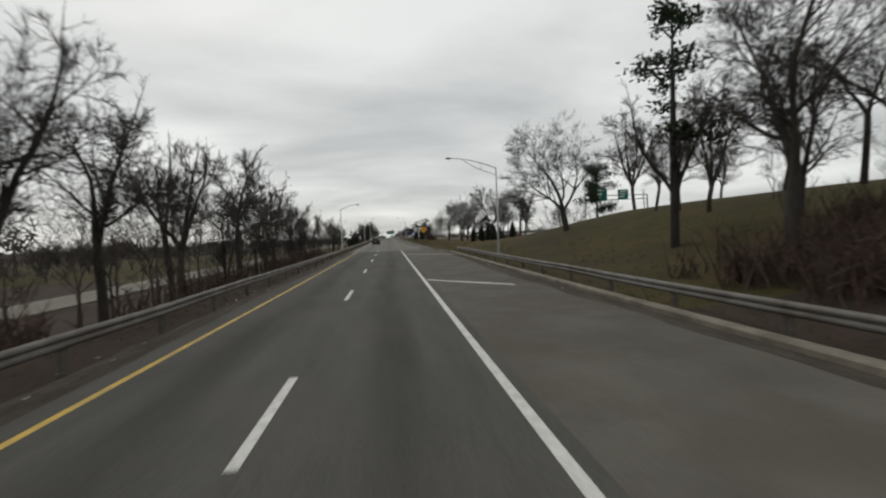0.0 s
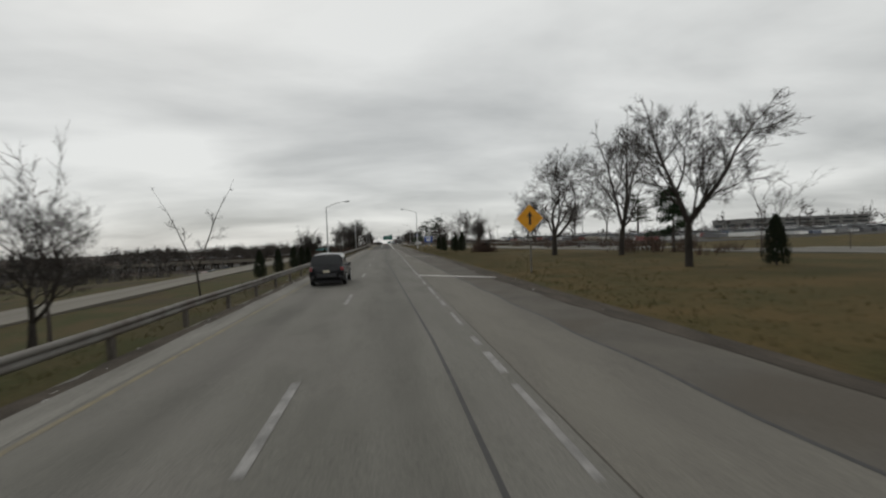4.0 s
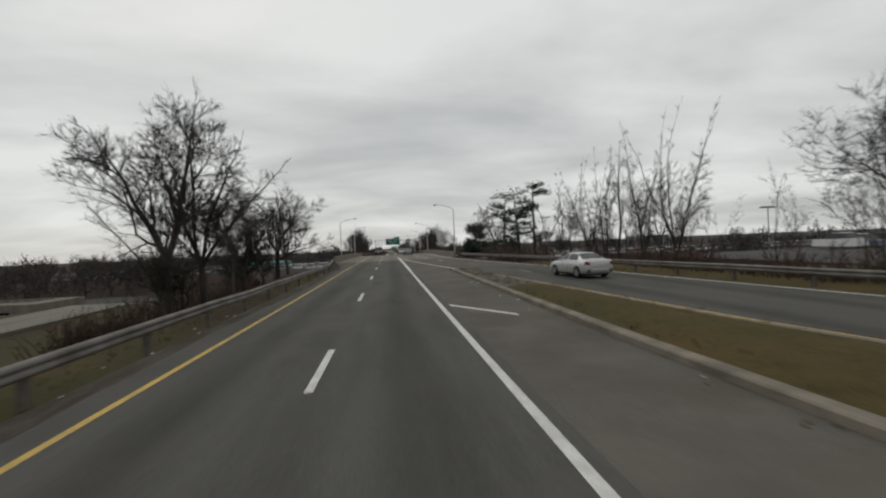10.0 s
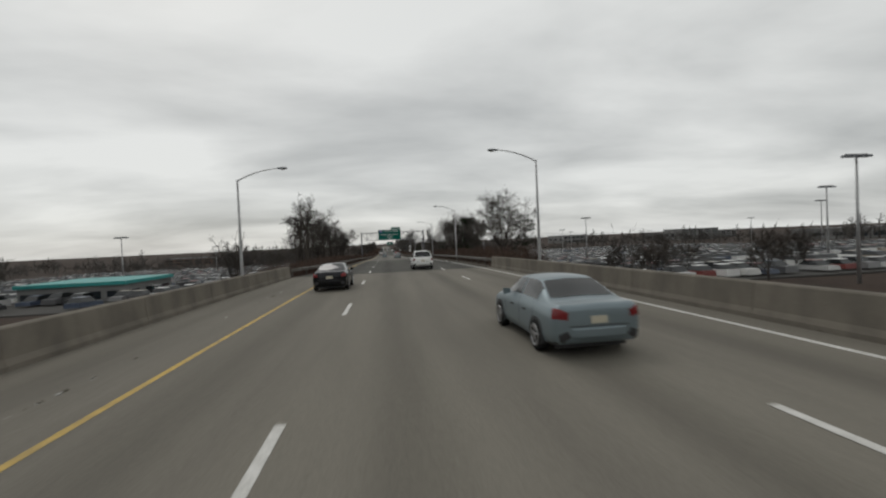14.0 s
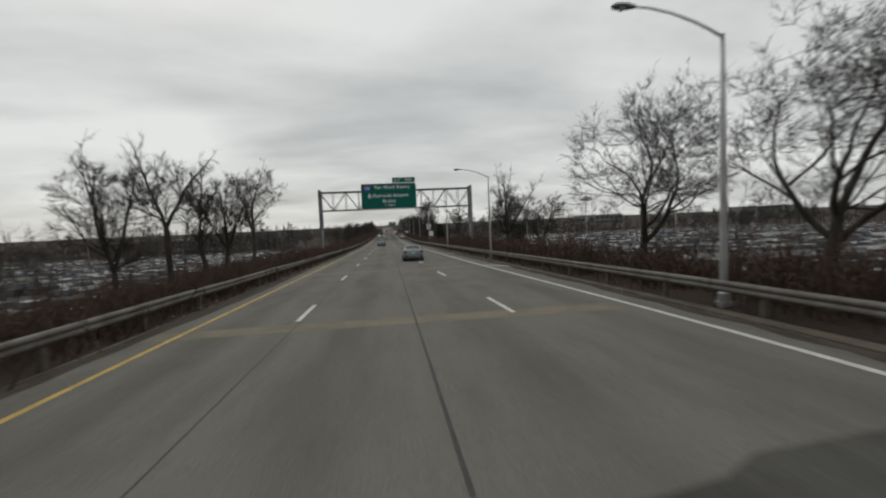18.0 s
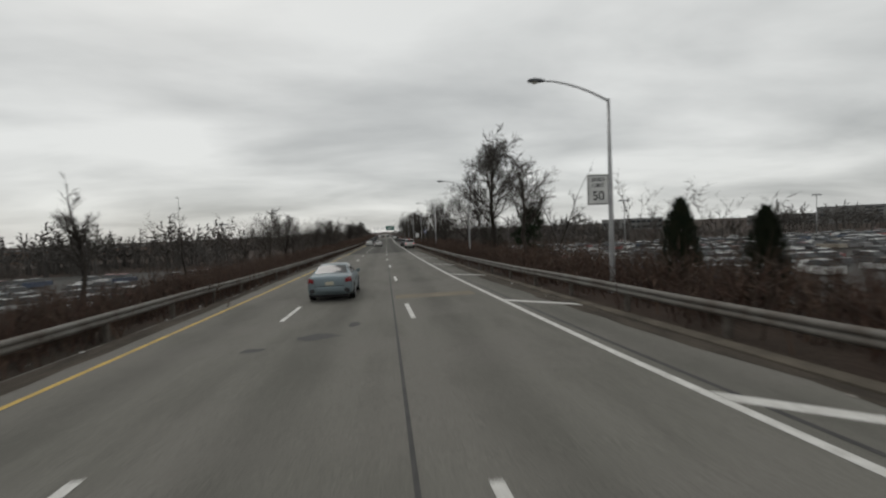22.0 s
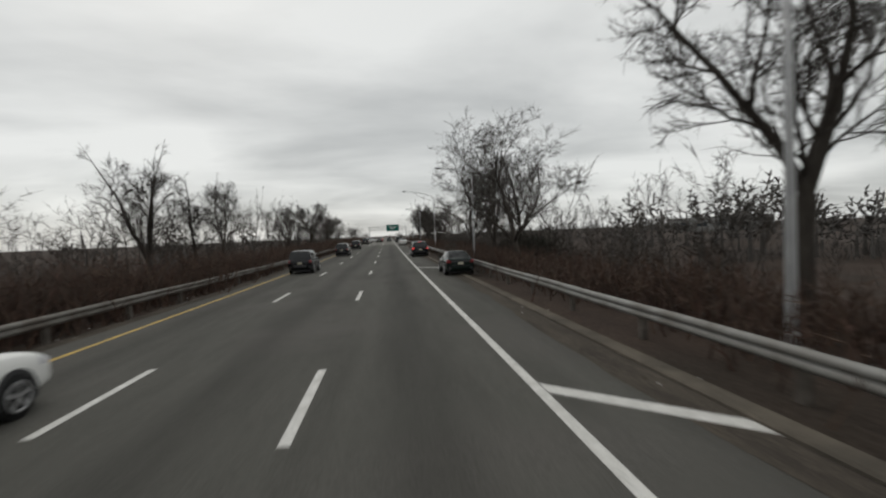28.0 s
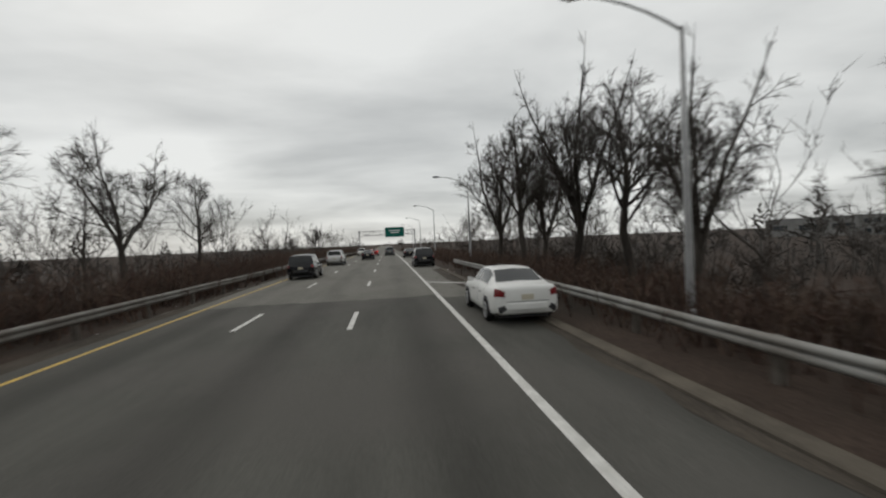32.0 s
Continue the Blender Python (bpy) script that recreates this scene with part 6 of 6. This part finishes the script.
spots = [(-8 - abs(rb.gauss(0, 4.5)), rb.uniform(-8, 62)) for _ in range(62)] + [(-9 - abs(rb.gauss(0, 2)), rb.uniform(60, 104)) for _ in range(14)]
thicket("thicket", spots, "dense slender bare trees beside the service road", 21, 2.5, 7.0, M_WOODS, SAPLINGS)
spots = [(-10.5 - abs(rb.gauss(0, 4)), rb.uniform(575, 960)) for _ in range(95)] + [(19 + abs(rb.gauss(0, 6)), rb.uniform(572, 960)) for _ in range(70)]
thicket("thicket", spots, "grey bare woods behind the brush", 22, 4.5, 9.0, M_WOODS, SAPLINGS)
spots = [(-10 - abs(rb.gauss(0, 4)), rb.uniform(362, 445)) for _ in range(36)] + [(16 + abs(rb.gauss(0, 4)), rb.uniform(362, 470)) for _ in range(32)] \
    + [(-11 - abs(rb.gauss(0, 3)), rb.uniform(500, 575)) for _ in range(20)] + [(16 + abs(rb.gauss(0, 3)), rb.uniform(480, 560)) for _ in range(18)]
thicket("thicket", spots, "slender bare trees behind the brush", 23, 2.5, 6.0, M_WOODS, SAPLINGS)
spots = [(rb.uniform(20, 38), rb.uniform(-5, 30)) for _ in range(26)] + [(rb.uniform(26, 44), rb.uniform(78, 135)) for _ in range(12)] + [(-10 - abs(rb.gauss(0, 3)), rb.uniform(238, 264)) for _ in range(8)] \
    + [(rb.uniform(20, 30), rb.uniform(214, 262)) for _ in range(26)]
thicket("thicket", spots, "slender bare trees on the slopes", 24, 4.0, 8.5, M_WOODS, SAPLINGS)
spots = [(rb.uniform(-150, -44), rb.uniform(336, 372)) for _ in range(85)] + [(rb.uniform(-60, -40), rb.uniform(40, 120)) for _ in range(22)]
thicket("thicket", spots, "dark clumps of bare trees beyond the service road", 25, 2.5, 5.2, M_WOODS, DENSE)
spots = [(rb.uniform(-14, -11), rb.uniform(256, 265)) for _ in range(6)] + [(-9.3, 239.5), (-9.8, 240.6), (-9.2, 241), (14.1, 520.6), (13.8, 521.2), (-9.4, 152.5), (-10.5, 154), (-9.8, 155.5)] + [(rb.uniform(15.5, 19), rb.uniform(639, 652)) for _ in range(7)]
thicket("thicket", spots, "dense ivy-dark bushes below the bare trees", 27, 2.2, 3.6, M_IVY, DENSE)
spots = [(rb.uniform(26, 70), rb.uniform(590, 770)) for _ in range(50)] + [(rb.uniform(-60, -20), rb.uniform(590, 770)) for _ in range(40)]
thicket("thicket", spots, "low bare scrub across the flat beyond the brush", 28, -1.5, 2.4, M_WOODS, SAPLINGS)
spots = [(rb.uniform(46, 120), rb.uniform(225, 300)) for _ in range(30)] + [(rb.uniform(60, 130), rb.uniform(110, 200)) for _ in range(24)] + [(rb.uniform(24, 60), rb.uniform(350, 372)) for _ in range(12)]
bushes = [(rb.uniform(13.5, 18), rb.uniform(445, 466)) for _ in range(16)]
thicket("thicket", bushes, "tall reddish brown bushes behind the rail", 29, 1.3, 2.9, M_BRUSH, DENSE)
bushes = [(rb.uniform(14.5, 25), rb.uniform(600, 760)) for _ in range(80)]
thicket("thicket", bushes, "dark bushes on the flat behind the brush", 33, 0.8, 2.5, M_WOODS, DENSE)
bushes = [(-10.5 - abs(rb.gauss(0, 3)), rb.uniform(525, 640)) for _ in range(34)]
thicket("thicket", bushes, "row of slender bare trees behind the brush", 34, 4.0, 7.2, M_WOODS, SAPLINGS)
thicket("thicket", spots, "dark bushes round the far lots", 26, 1.8, 3.8, M_WOODS, DENSE)
rd = random.Random(61)
spots = [(-14.2 + rd.uniform(-1.1, 1.1), rd.uniform(221.5, 226)) for _ in range(9)]
thicket("thicket", spots, "dense reddish brown bush on the bank", 62, 0.4, 1.8, M_BRUSH, DENSE)
spots = [(rd.uniform(-130, -70), rd.uniform(190, 278)) for _ in range(60)] + [(rd.uniform(-42, -36), rd.uniform(205, 290)) for _ in range(14)]
thicket("thicket", spots, "dark scrub round the lower roadway", 63, -5.4, -3.2, M_WOODS, DENSE)
spots = [(rd.uniform(-170, -62), rd.uniform(304, 334)) for _ in range(26)]
thicket("thicket", spots, "dark bare trees behind the low overpass", 64, -1.5, 4.6, M_WOODS, DENSE)
low = [(15.4 + rb.gauss(0, 0.8), 150.5 + rb.gauss(0, 1.2)) for _ in range(30)] + [(-10 + rb.gauss(0, 0.8), 153.5 + rb.gauss(0, 2)) for _ in range(36)]
brush_field("brush", low, M_BRUSH, "tangled bare bushes round the young trees", 1.0, 2.6, 24, 31, 1.0, 0.03)
low = [(-7.5 - abs(rb.gauss(0, 2.6)), rb.uniform(-20, 66)) for _ in range(90)] \
    + [(-14.2 + rb.gauss(0, 0.8), rb.uniform(222, 226)) for _ in range(16)] + [(-11.5 - abs(rb.gauss(0, 1.6)), rb.uniform(238, 264)) for _ in range(60)] \
    + [(13.5 + abs(rb.gauss(0, 7)), rb.uniform(-20, 17)) for _ in range(420)] + [(rb.uniform(26, 40), rb.uniform(120, 190)) for _ in range(80)] \
    + [(14.5 + abs(rb.gauss(0, 3)), rb.uniform(262, 284)) for _ in range(90)] + [(20.5 + abs(rb.gauss(0, 2)), rb.uniform(215, 262)) for _ in range(120)]
brush_field("brush", low, M_BRUSH, "dark thicket of bare shrubs on the slope", 0.8, 2.5, 18, 3, 1.2, 0.038)
far = []
for _ in range(420):
    far.append((rb.uniform(-230, -52) if rb.random() < 0.5 else rb.uniform(120, 420), rb.uniform(-40, 1300)))
for _ in range(260):
    far.append((-85 + rb.gauss(0, 12), rb.uniform(-30, 255)))
for _ in range(240):
    far.append((rb.uniform(-260, 260), rb.uniform(960, 1500)))
for _ in range(120):
    far.append((rb.uniform(45, 120), rb.uniform(640, 950)))
for _ in range(260):
    far.append((rb.uniform(-95, -34), rb.uniform(585, 960)))
for _ in range(150):
    far.append((rb.uniform(40, 95), rb.uniform(625, 960)))
far = [(x, y) for i, (x, y) in enumerate(far) if i % 2 and not (-30 < x < 14 and 900 < y < 1390) and not (60 < x < 215 and 250 < y < 620) and not (-150 < x < -17 and 330 < y < 585)]
for _ in range(170):
    far.append((rb.uniform(216, 300), rb.uniform(240, 700)))
    far.append((rb.uniform(-290, -192), rb.uniform(300, 720)))
for _ in range(150):
    far.append((rb.uniform(66, 260), rb.uniform(624, 690)))
    far.append((rb.uniform(-185, -40), rb.uniform(592, 640)))
lw, tw = grow(61, 8.0, 1.0, levels=3, density=0.85, twig=0.13, stems=3)
tw.spike(Vector((0, 0, -0.5)), Vector((0, 0, 5)), 0.25)
base_v, base_f = [Vector(v) for v in tw.v], list(tw.f)
wood = Geo()
for x, y in far:
    a, k0 = rb.uniform(0, 6.28), len(wood.v)
    swell = noise.noise(Vector((x * 0.02, y * 0.02, 5))) + 0.5 * noise.noise(Vector((x * 0.06, y * 0.06, 8)))
    s0, z0 = rb.uniform(0.7, 1.1) * max(0.45, 1.05 + 1.5 * swell), ground_z(x, y) - 0.2
    ca, sa = math.cos(a) * s0 * 1.5, math.sin(a) * s0 * 1.5
    wood.v += [(x + v.x * ca - v.y * sa, y + v.x * sa + v.y * ca, z0 + v.z * s0) for v in base_v]
    wood.f += [tuple(i + k0 for i in f) for f in base_f]
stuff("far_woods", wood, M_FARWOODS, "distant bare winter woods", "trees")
scrub = [(x + rb.gauss(0, 3), y + rb.gauss(0, 3)) for x, y in far for _ in range(2) if y < 1000 and abs(x) < 200]
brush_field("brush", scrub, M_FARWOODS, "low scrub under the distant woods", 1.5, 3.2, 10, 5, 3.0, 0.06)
tufts = Geo()
rt = random.Random(15)
for _ in range(16000):
    y = rt.uniform(-10, 262)
    if rt.random() < 0.7:
        x = lerp(KERB_RIGHT, y) + 0.4 + abs(rt.gauss(0, 5))
        if 55 < y and lerp(RAMP_NEAR, y) - 0.2 < x < lerp(RAMP_FAR, y) + 0.3:
            continue
    else:
        x = -5.0 - abs(rt.gauss(0, 2.5))
    z = ground_z(x, y)
    if 150 < y < 254 and lerp(KERB_RIGHT, y) < x < lerp(RAMP_NEAR, y):
        z = -0.06 + 0.2 * smooth_step(168, 198, y)
    h = rt.uniform(0.05, 0.16)
    for _ in range(3):
        dx, dy = rt.uniform(-0.08, 0.08), rt.uniform(-0.08, 0.08)
        tufts.face([(x + dx - 0.012, y + dy, z - 0.03), (x + dx + 0.012, y + dy, z - 0.03), (x + dx * 2.2, y + dy * 2.2, z + h)])
stuff("grass_tufts", tufts, M_GRASSB, "dry grass tufts along the verge", "grass")
rub = Geo()
for _ in range(1500):
    y = rt.uniform(-10, 760)
    if rt.random() < 0.5:
        x = -4.3 + rt.uniform(-0.5, 0.4) if not 270 < y < 356 else -4.2
    else:
        x = right_edge(y) + (rt.uniform(-0.7, 0.3) if rt.random() < 0.8 else rt.uniform(-1.5, 0.2))
    s = rt.uniform(0.015, 0.06)
    c = Vector((x, y, 0.01))
    p = [c + Vector((math.cos(a) * s * rt.uniform(0.6, 1.4), math.sin(a) * s * rt.uniform(0.6, 1.8), 0)) for a in (0, 1.6, 3.1, 4.7)]
    t = c + Vector((0, 0, s * rt.uniform(0.3, 0.9)))
    k = len(rub.v)
    rub.v += [tuple(q) for q in p] + [tuple(t)]
    rub.f += [(k + i, k + (i + 1) % 4, k + 4) for i in range(4)]
stuff("debris", rub, M_RUBBLE, "stones and litter along the road edge", "litter")


# ---------------- parking lots ----------------
def lot(name, x0, x1, y0, y1, z, label):
    g = Geo().loft([[(x0, y, z - 0.5), (x0, y, z), (x1, y, z), (x1, y, z - 0.5)] for y in steps(y0, y1, 10)])
    g.f = [tuple(reversed(f)) for f in g.f]
    return structure(name, g, M_LOT, label, "parking lot")


lot("pavement_3", -190, -18, 362, 590, -3.45, "wide parking lot below the embankment")
lot("pavement_4", 30, 210, 352, 620, -3.25, "crowded airport parking lot")
lot("pavement_5", 30, 150, 150, 262, -0.02, "parking lot beyond the ramp")
bodies, cabins = Geo(), Geo()


def small_car(x, y, z, turn):
    c, s = math.cos(turn), math.sin(turn)

    def put(geo, pts):
        k = len(geo.v)
        geo.v += [(x + px * c - py * s, y + px * s + py * c, z + pz) for px, py, pz in pts]
        n = len(pts) // 2
        geo.f += [(k + i, k + (i + 1) % n, k + n + (i + 1) % n, k + n + i) for i in range(n)]
        geo.f.append(tuple(k + n + i for i in range(n)))
    h = rt.choice((0.0, 0.0, 0.2))
    put(bodies, [(-0.9, -2.2, 0.25), (0.9, -2.2, 0.25), (0.9, 2.2, 0.25), (-0.9, 2.2, 0.25), (-0.85, -2.15, 0.85 + h), (0.85, -2.15, 0.85 + h), (0.85, 2.1, 0.75 + h), (-0.85, 2.1, 0.75 + h)])
    put(cabins, [(-0.82, -1.8, 0.85 + h), (0.82, -1.8, 0.85 + h), (0.82, 1.0, 0.8 + h), (-0.82, 1.0, 0.8 + h), (-0.65, -1.1, 1.42 + h), (0.65, -1.1, 1.42 + h), (0.65, 0.2, 1.42 + h), (-0.65, 0.2, 1.42 + h)])
    put(bodies, [(-0.66, -1.12, 1.415 + h), (0.66, -1.12, 1.415 + h), (0.66, 0.22, 1.415 + h), (-0.66, 0.22, 1.415 + h), (-0.6, -1.0, 1.46 + h), (0.6, -1.0, 1.46 + h), (0.6, 0.1, 1.46 + h), (-0.6, 0.1, 1.46 + h)])


for x0, x1, y0, y1, z, fill in ((-150, -19, 366, 560, -3.45, 0.72), (36, 190, 356, 600, -3.25, 0.75), (48, 140, 160, 258, -0.02, 0.6)):
    for row, y in enumerate(steps(y0, y1, 8.2)):
        for x in steps(x0, x1, 2.75):
            if rt.random() < fill and not (row % 4 == 3):
                small_car(x + rt.uniform(-0.2, 0.2), y + rt.uniform(-0.3, 0.3), z, rt.choice((0.0, math.pi)) + rt.uniform(-0.03, 0.03))
for x, y in ((-51, 214), (-55, 229), (-48, 246), (-60, 252), (-54, 266), (-63, 275), (-49, 279)):
    small_car(x, y, -7.12, 0.03)
stuff("parked_cars", bodies, M_LOTCAR, "rows of parked cars in the lots", "cars")
stuff("parked_car_windows", cabins, M_GLASS, "dark windows of the parked cars", "cars")


def mast(x, y, z, h=15):
    root = thing("light_mast", "tall parking lot light mast with four heads", "light mast", "parking lot light masts", (x, y, z))
    part("pole", Geo().tube([(0, 0, -0.3), (0, 0, h)], [0.18, 0.1], 8), M_POLE, root, "", True)
    part("cross_arm", Geo().box(-1.3, 1.3, -0.07, 0.07, h - 0.1, h + 0.05), M_POLE, root)
    for dx in (-1.2, -0.45, 0.45, 1.2):
        part("flood_lamp", Geo().box(dx - 0.28, dx + 0.28, -0.35, 0.25, h - 0.3, h - 0.08), M_LAMP, root)


for x, y in ((48, 345), (75, 372), (60, 430), (105, 400), (150, 470), (52, 500), (64, 585), (90, 520), (125, 590)):
    mast(x, y, -3.25, 12.5)
for x, y in ((80, 255), (70, 290), (95, 240), (-60, 420), (-75, 520), (-45, 620)):
    mast(x, y, ground_z(x, y), 12)


# ---------------- buildings ----------------
def building(name, label, x0, x1, y0, y1, z, h, wall, rows, cols, roof=M_ROOF, face="front"):
    root = thing(name, label, "building", "", ((x0 + x1) / 2, (y0 + y1) / 2, z))
    w, d = (x1 - x0) / 2, (y1 - y0) / 2
    part("wall", Geo().box(-w, w, -d, d, -2, h), wall, root)
    part("roof", Geo().box(-w - 0.3, w + 0.3, -d - 0.3, d + 0.3, h, h + 0.5), roof, root)
    for r in range(rows):
        zz = h * (r + 0.45) / rows
        for c in range(cols):
            u = -w + 2 * w * (c + 0.5) / cols
            hw = w / cols * 0.7
            part("window", Geo().box(u - hw, u + hw, -d - 0.06, -d + 0.02, zz - h / rows * 0.22, zz + h / rows * 0.22), M_WINDOW, root)
    for c in range(3):
        v = -d + 2 * d * (c + 0.5) / 3
        sx = -w if x0 > 0 else w
        part("side_window", Geo().box(sx - 0.05, sx + 0.05, v - d / 5, v + d / 5, h * 0.35, h * 0.65), M_WINDOW, root)
    return root


building("parking_garage", "low grey parking building beyond the lot", 165, 225, 265, 290, -0.3, 5.0, M_WALL, 3, 8)
building("terminal_building", "distant pale terminal building", 345, 430, 800, 860, -3.3, 8, M_WALL, 3, 12)
building("hangar", "distant tall grey hangar", 250, 285, 900, 960, -3.3, 10.5, M_WALL, 2, 6)
building("office_block", "distant office block beyond the parking lot", 300, 340, 720, 750, -3.3, 11, M_WALL, 5, 5)
building("warehouse", "long low warehouse beyond the lot", 280, 420, 540, 580, -3.3, 6.5, M_WALL, 1, 10)
building("depot", "low building with a teal roof below the bridge", -50, -36, 376, 390, -3.5, 2.5, M_WALL, 1, 5, M_TEAL)
building("brown_building", "low brown building beyond the lot", -180, -120, 700, 730, -3.5, 5, M_BRICKW, 2, 8)

# low overpass beside the service road
lo = thing("low_overpass", "low concrete overpass on rows of piers", "bridge", "", (-51, 290, -7.2))
part("deck", Geo().box(-110, 0, -4.8, 4.8, 2.3, 3.0), M_CONC, lo)
part("parapet", Geo().box(-110, 0, -5.05, -4.8, 2.45, 3.45), M_CONC, lo)
part("parapet", Geo().box(-110, 0, 4.8, 5.05, 2.45, 3.45), M_CONC, lo)
part("abutment", Geo().box(-0.2, 3.2, -5.0, 5.0, -0.3, 3.4), M_CONC, lo)
for x in steps(-106, -4, 6.0):
    part("cap_beam", Geo().box(x - 0.45, x + 0.45, -4.6, 4.6, 1.75, 2.297), M_CONC, lo)
    for y in (-3.6, 0.0, 3.6):
        part("pier", Geo().box(x - 0.38, x + 0.38, y - 0.4, y + 0.4, -0.4, 1.748), M_CONC, lo)
# white tank trailer and blue container on the far side of the ramp
tt = thing("boat_trailer", "long white covered trailer parked beyond the ramp", "trailer", "", (68, 253, ground_z(68, 253)))
rings = [[(x, math.cos(a) * 1.2, 1.35 + math.sin(a) * 0.6 * w) for a in [2 * math.pi * i / 12 for i in range(12)]] for x, w in ((-6, 0.4), (-5.4, 0.9), (0, 1), (4.6, 1), (6, 0.7))]
part("hull", Geo().loft(rings), PAINTS["white"], tt, "", True)
part("frame", Geo().box(-5, 5, -0.9, 0.9, 0.5, 0.75), M_TRIM, tt)
for x in (-3.2, -2.2, 3.6):
    part("wheel", Geo().tube([(x, -1.15, 0.42), (x, -0.85, 0.42)], [0.42, 0.42], 14), M_TYRE, tt)
bc = thing("container", "blue container beyond the trees", "container", "", (72, 282, ground_z(72, 282)))
part("box", Geo().box(-3, 3, -1.2, 1.2, 0.1, 2.9), M_BLUE, bc)
for x in steps(-2.9, 2.9, 0.58):
    part("rib", Geo().box(x - 0.06, x + 0.06, -1.24, -1.2, 0.15, 2.85), M_BLUE, bc)


# ---------------- everything follows the height of the road ----------------
def settle():
    bpy.context.view_layer.update()
    done = set()
    for ob in [o for o in scene.objects if not o.parent and o.type in ("MESH", "EMPTY")]:
        if ob.get("kind") not in ("structure", "stuff") and not ob.name.startswith(("guard_rail", "bridge_parapet")):
            y = ob.matrix_world.translation.y
            if ob.name.startswith("car"):
                ob.matrix_basis = ob.matrix_basis @ pose(0, 0, 0, math.degrees(math.atan(slope(y))))
            ob.location.z += rise(y)
            continue
        for o in (ob, *ob.children_recursive):
            if o.type != "MESH" or o.data in done:
                continue
            m = o.matrix_world.copy()
            ys = [(m @ Vector(c)).y for c in o.bound_box]
            if o.data.users > 1 or (o.parent and max(ys) - min(ys) < 2):
                o.location.z += rise(m.translation.y if o.data.users > 1 else (min(ys) + max(ys)) / 2)
                if o.name.startswith("dash"):
                    o.rotation_euler.x = math.atan(slope(m.translation.y + 1.5))
                continue
            done.add(o.data)
            co = np.empty(len(o.data.vertices) * 3)
            o.data.vertices.foreach_get("co", co)
            co = co.reshape(-1, 3)
            world_y = co @ np.array(m.to_3x3())[1] + m.translation.y
            at = np.arange(-60.0, 902.0, 1.0)
            co[:, 2] += np.interp(world_y, at, [rise(y) for y in at])
            o.data.vertices.foreach_set("co", co.ravel())
            o.data.update()


settle()
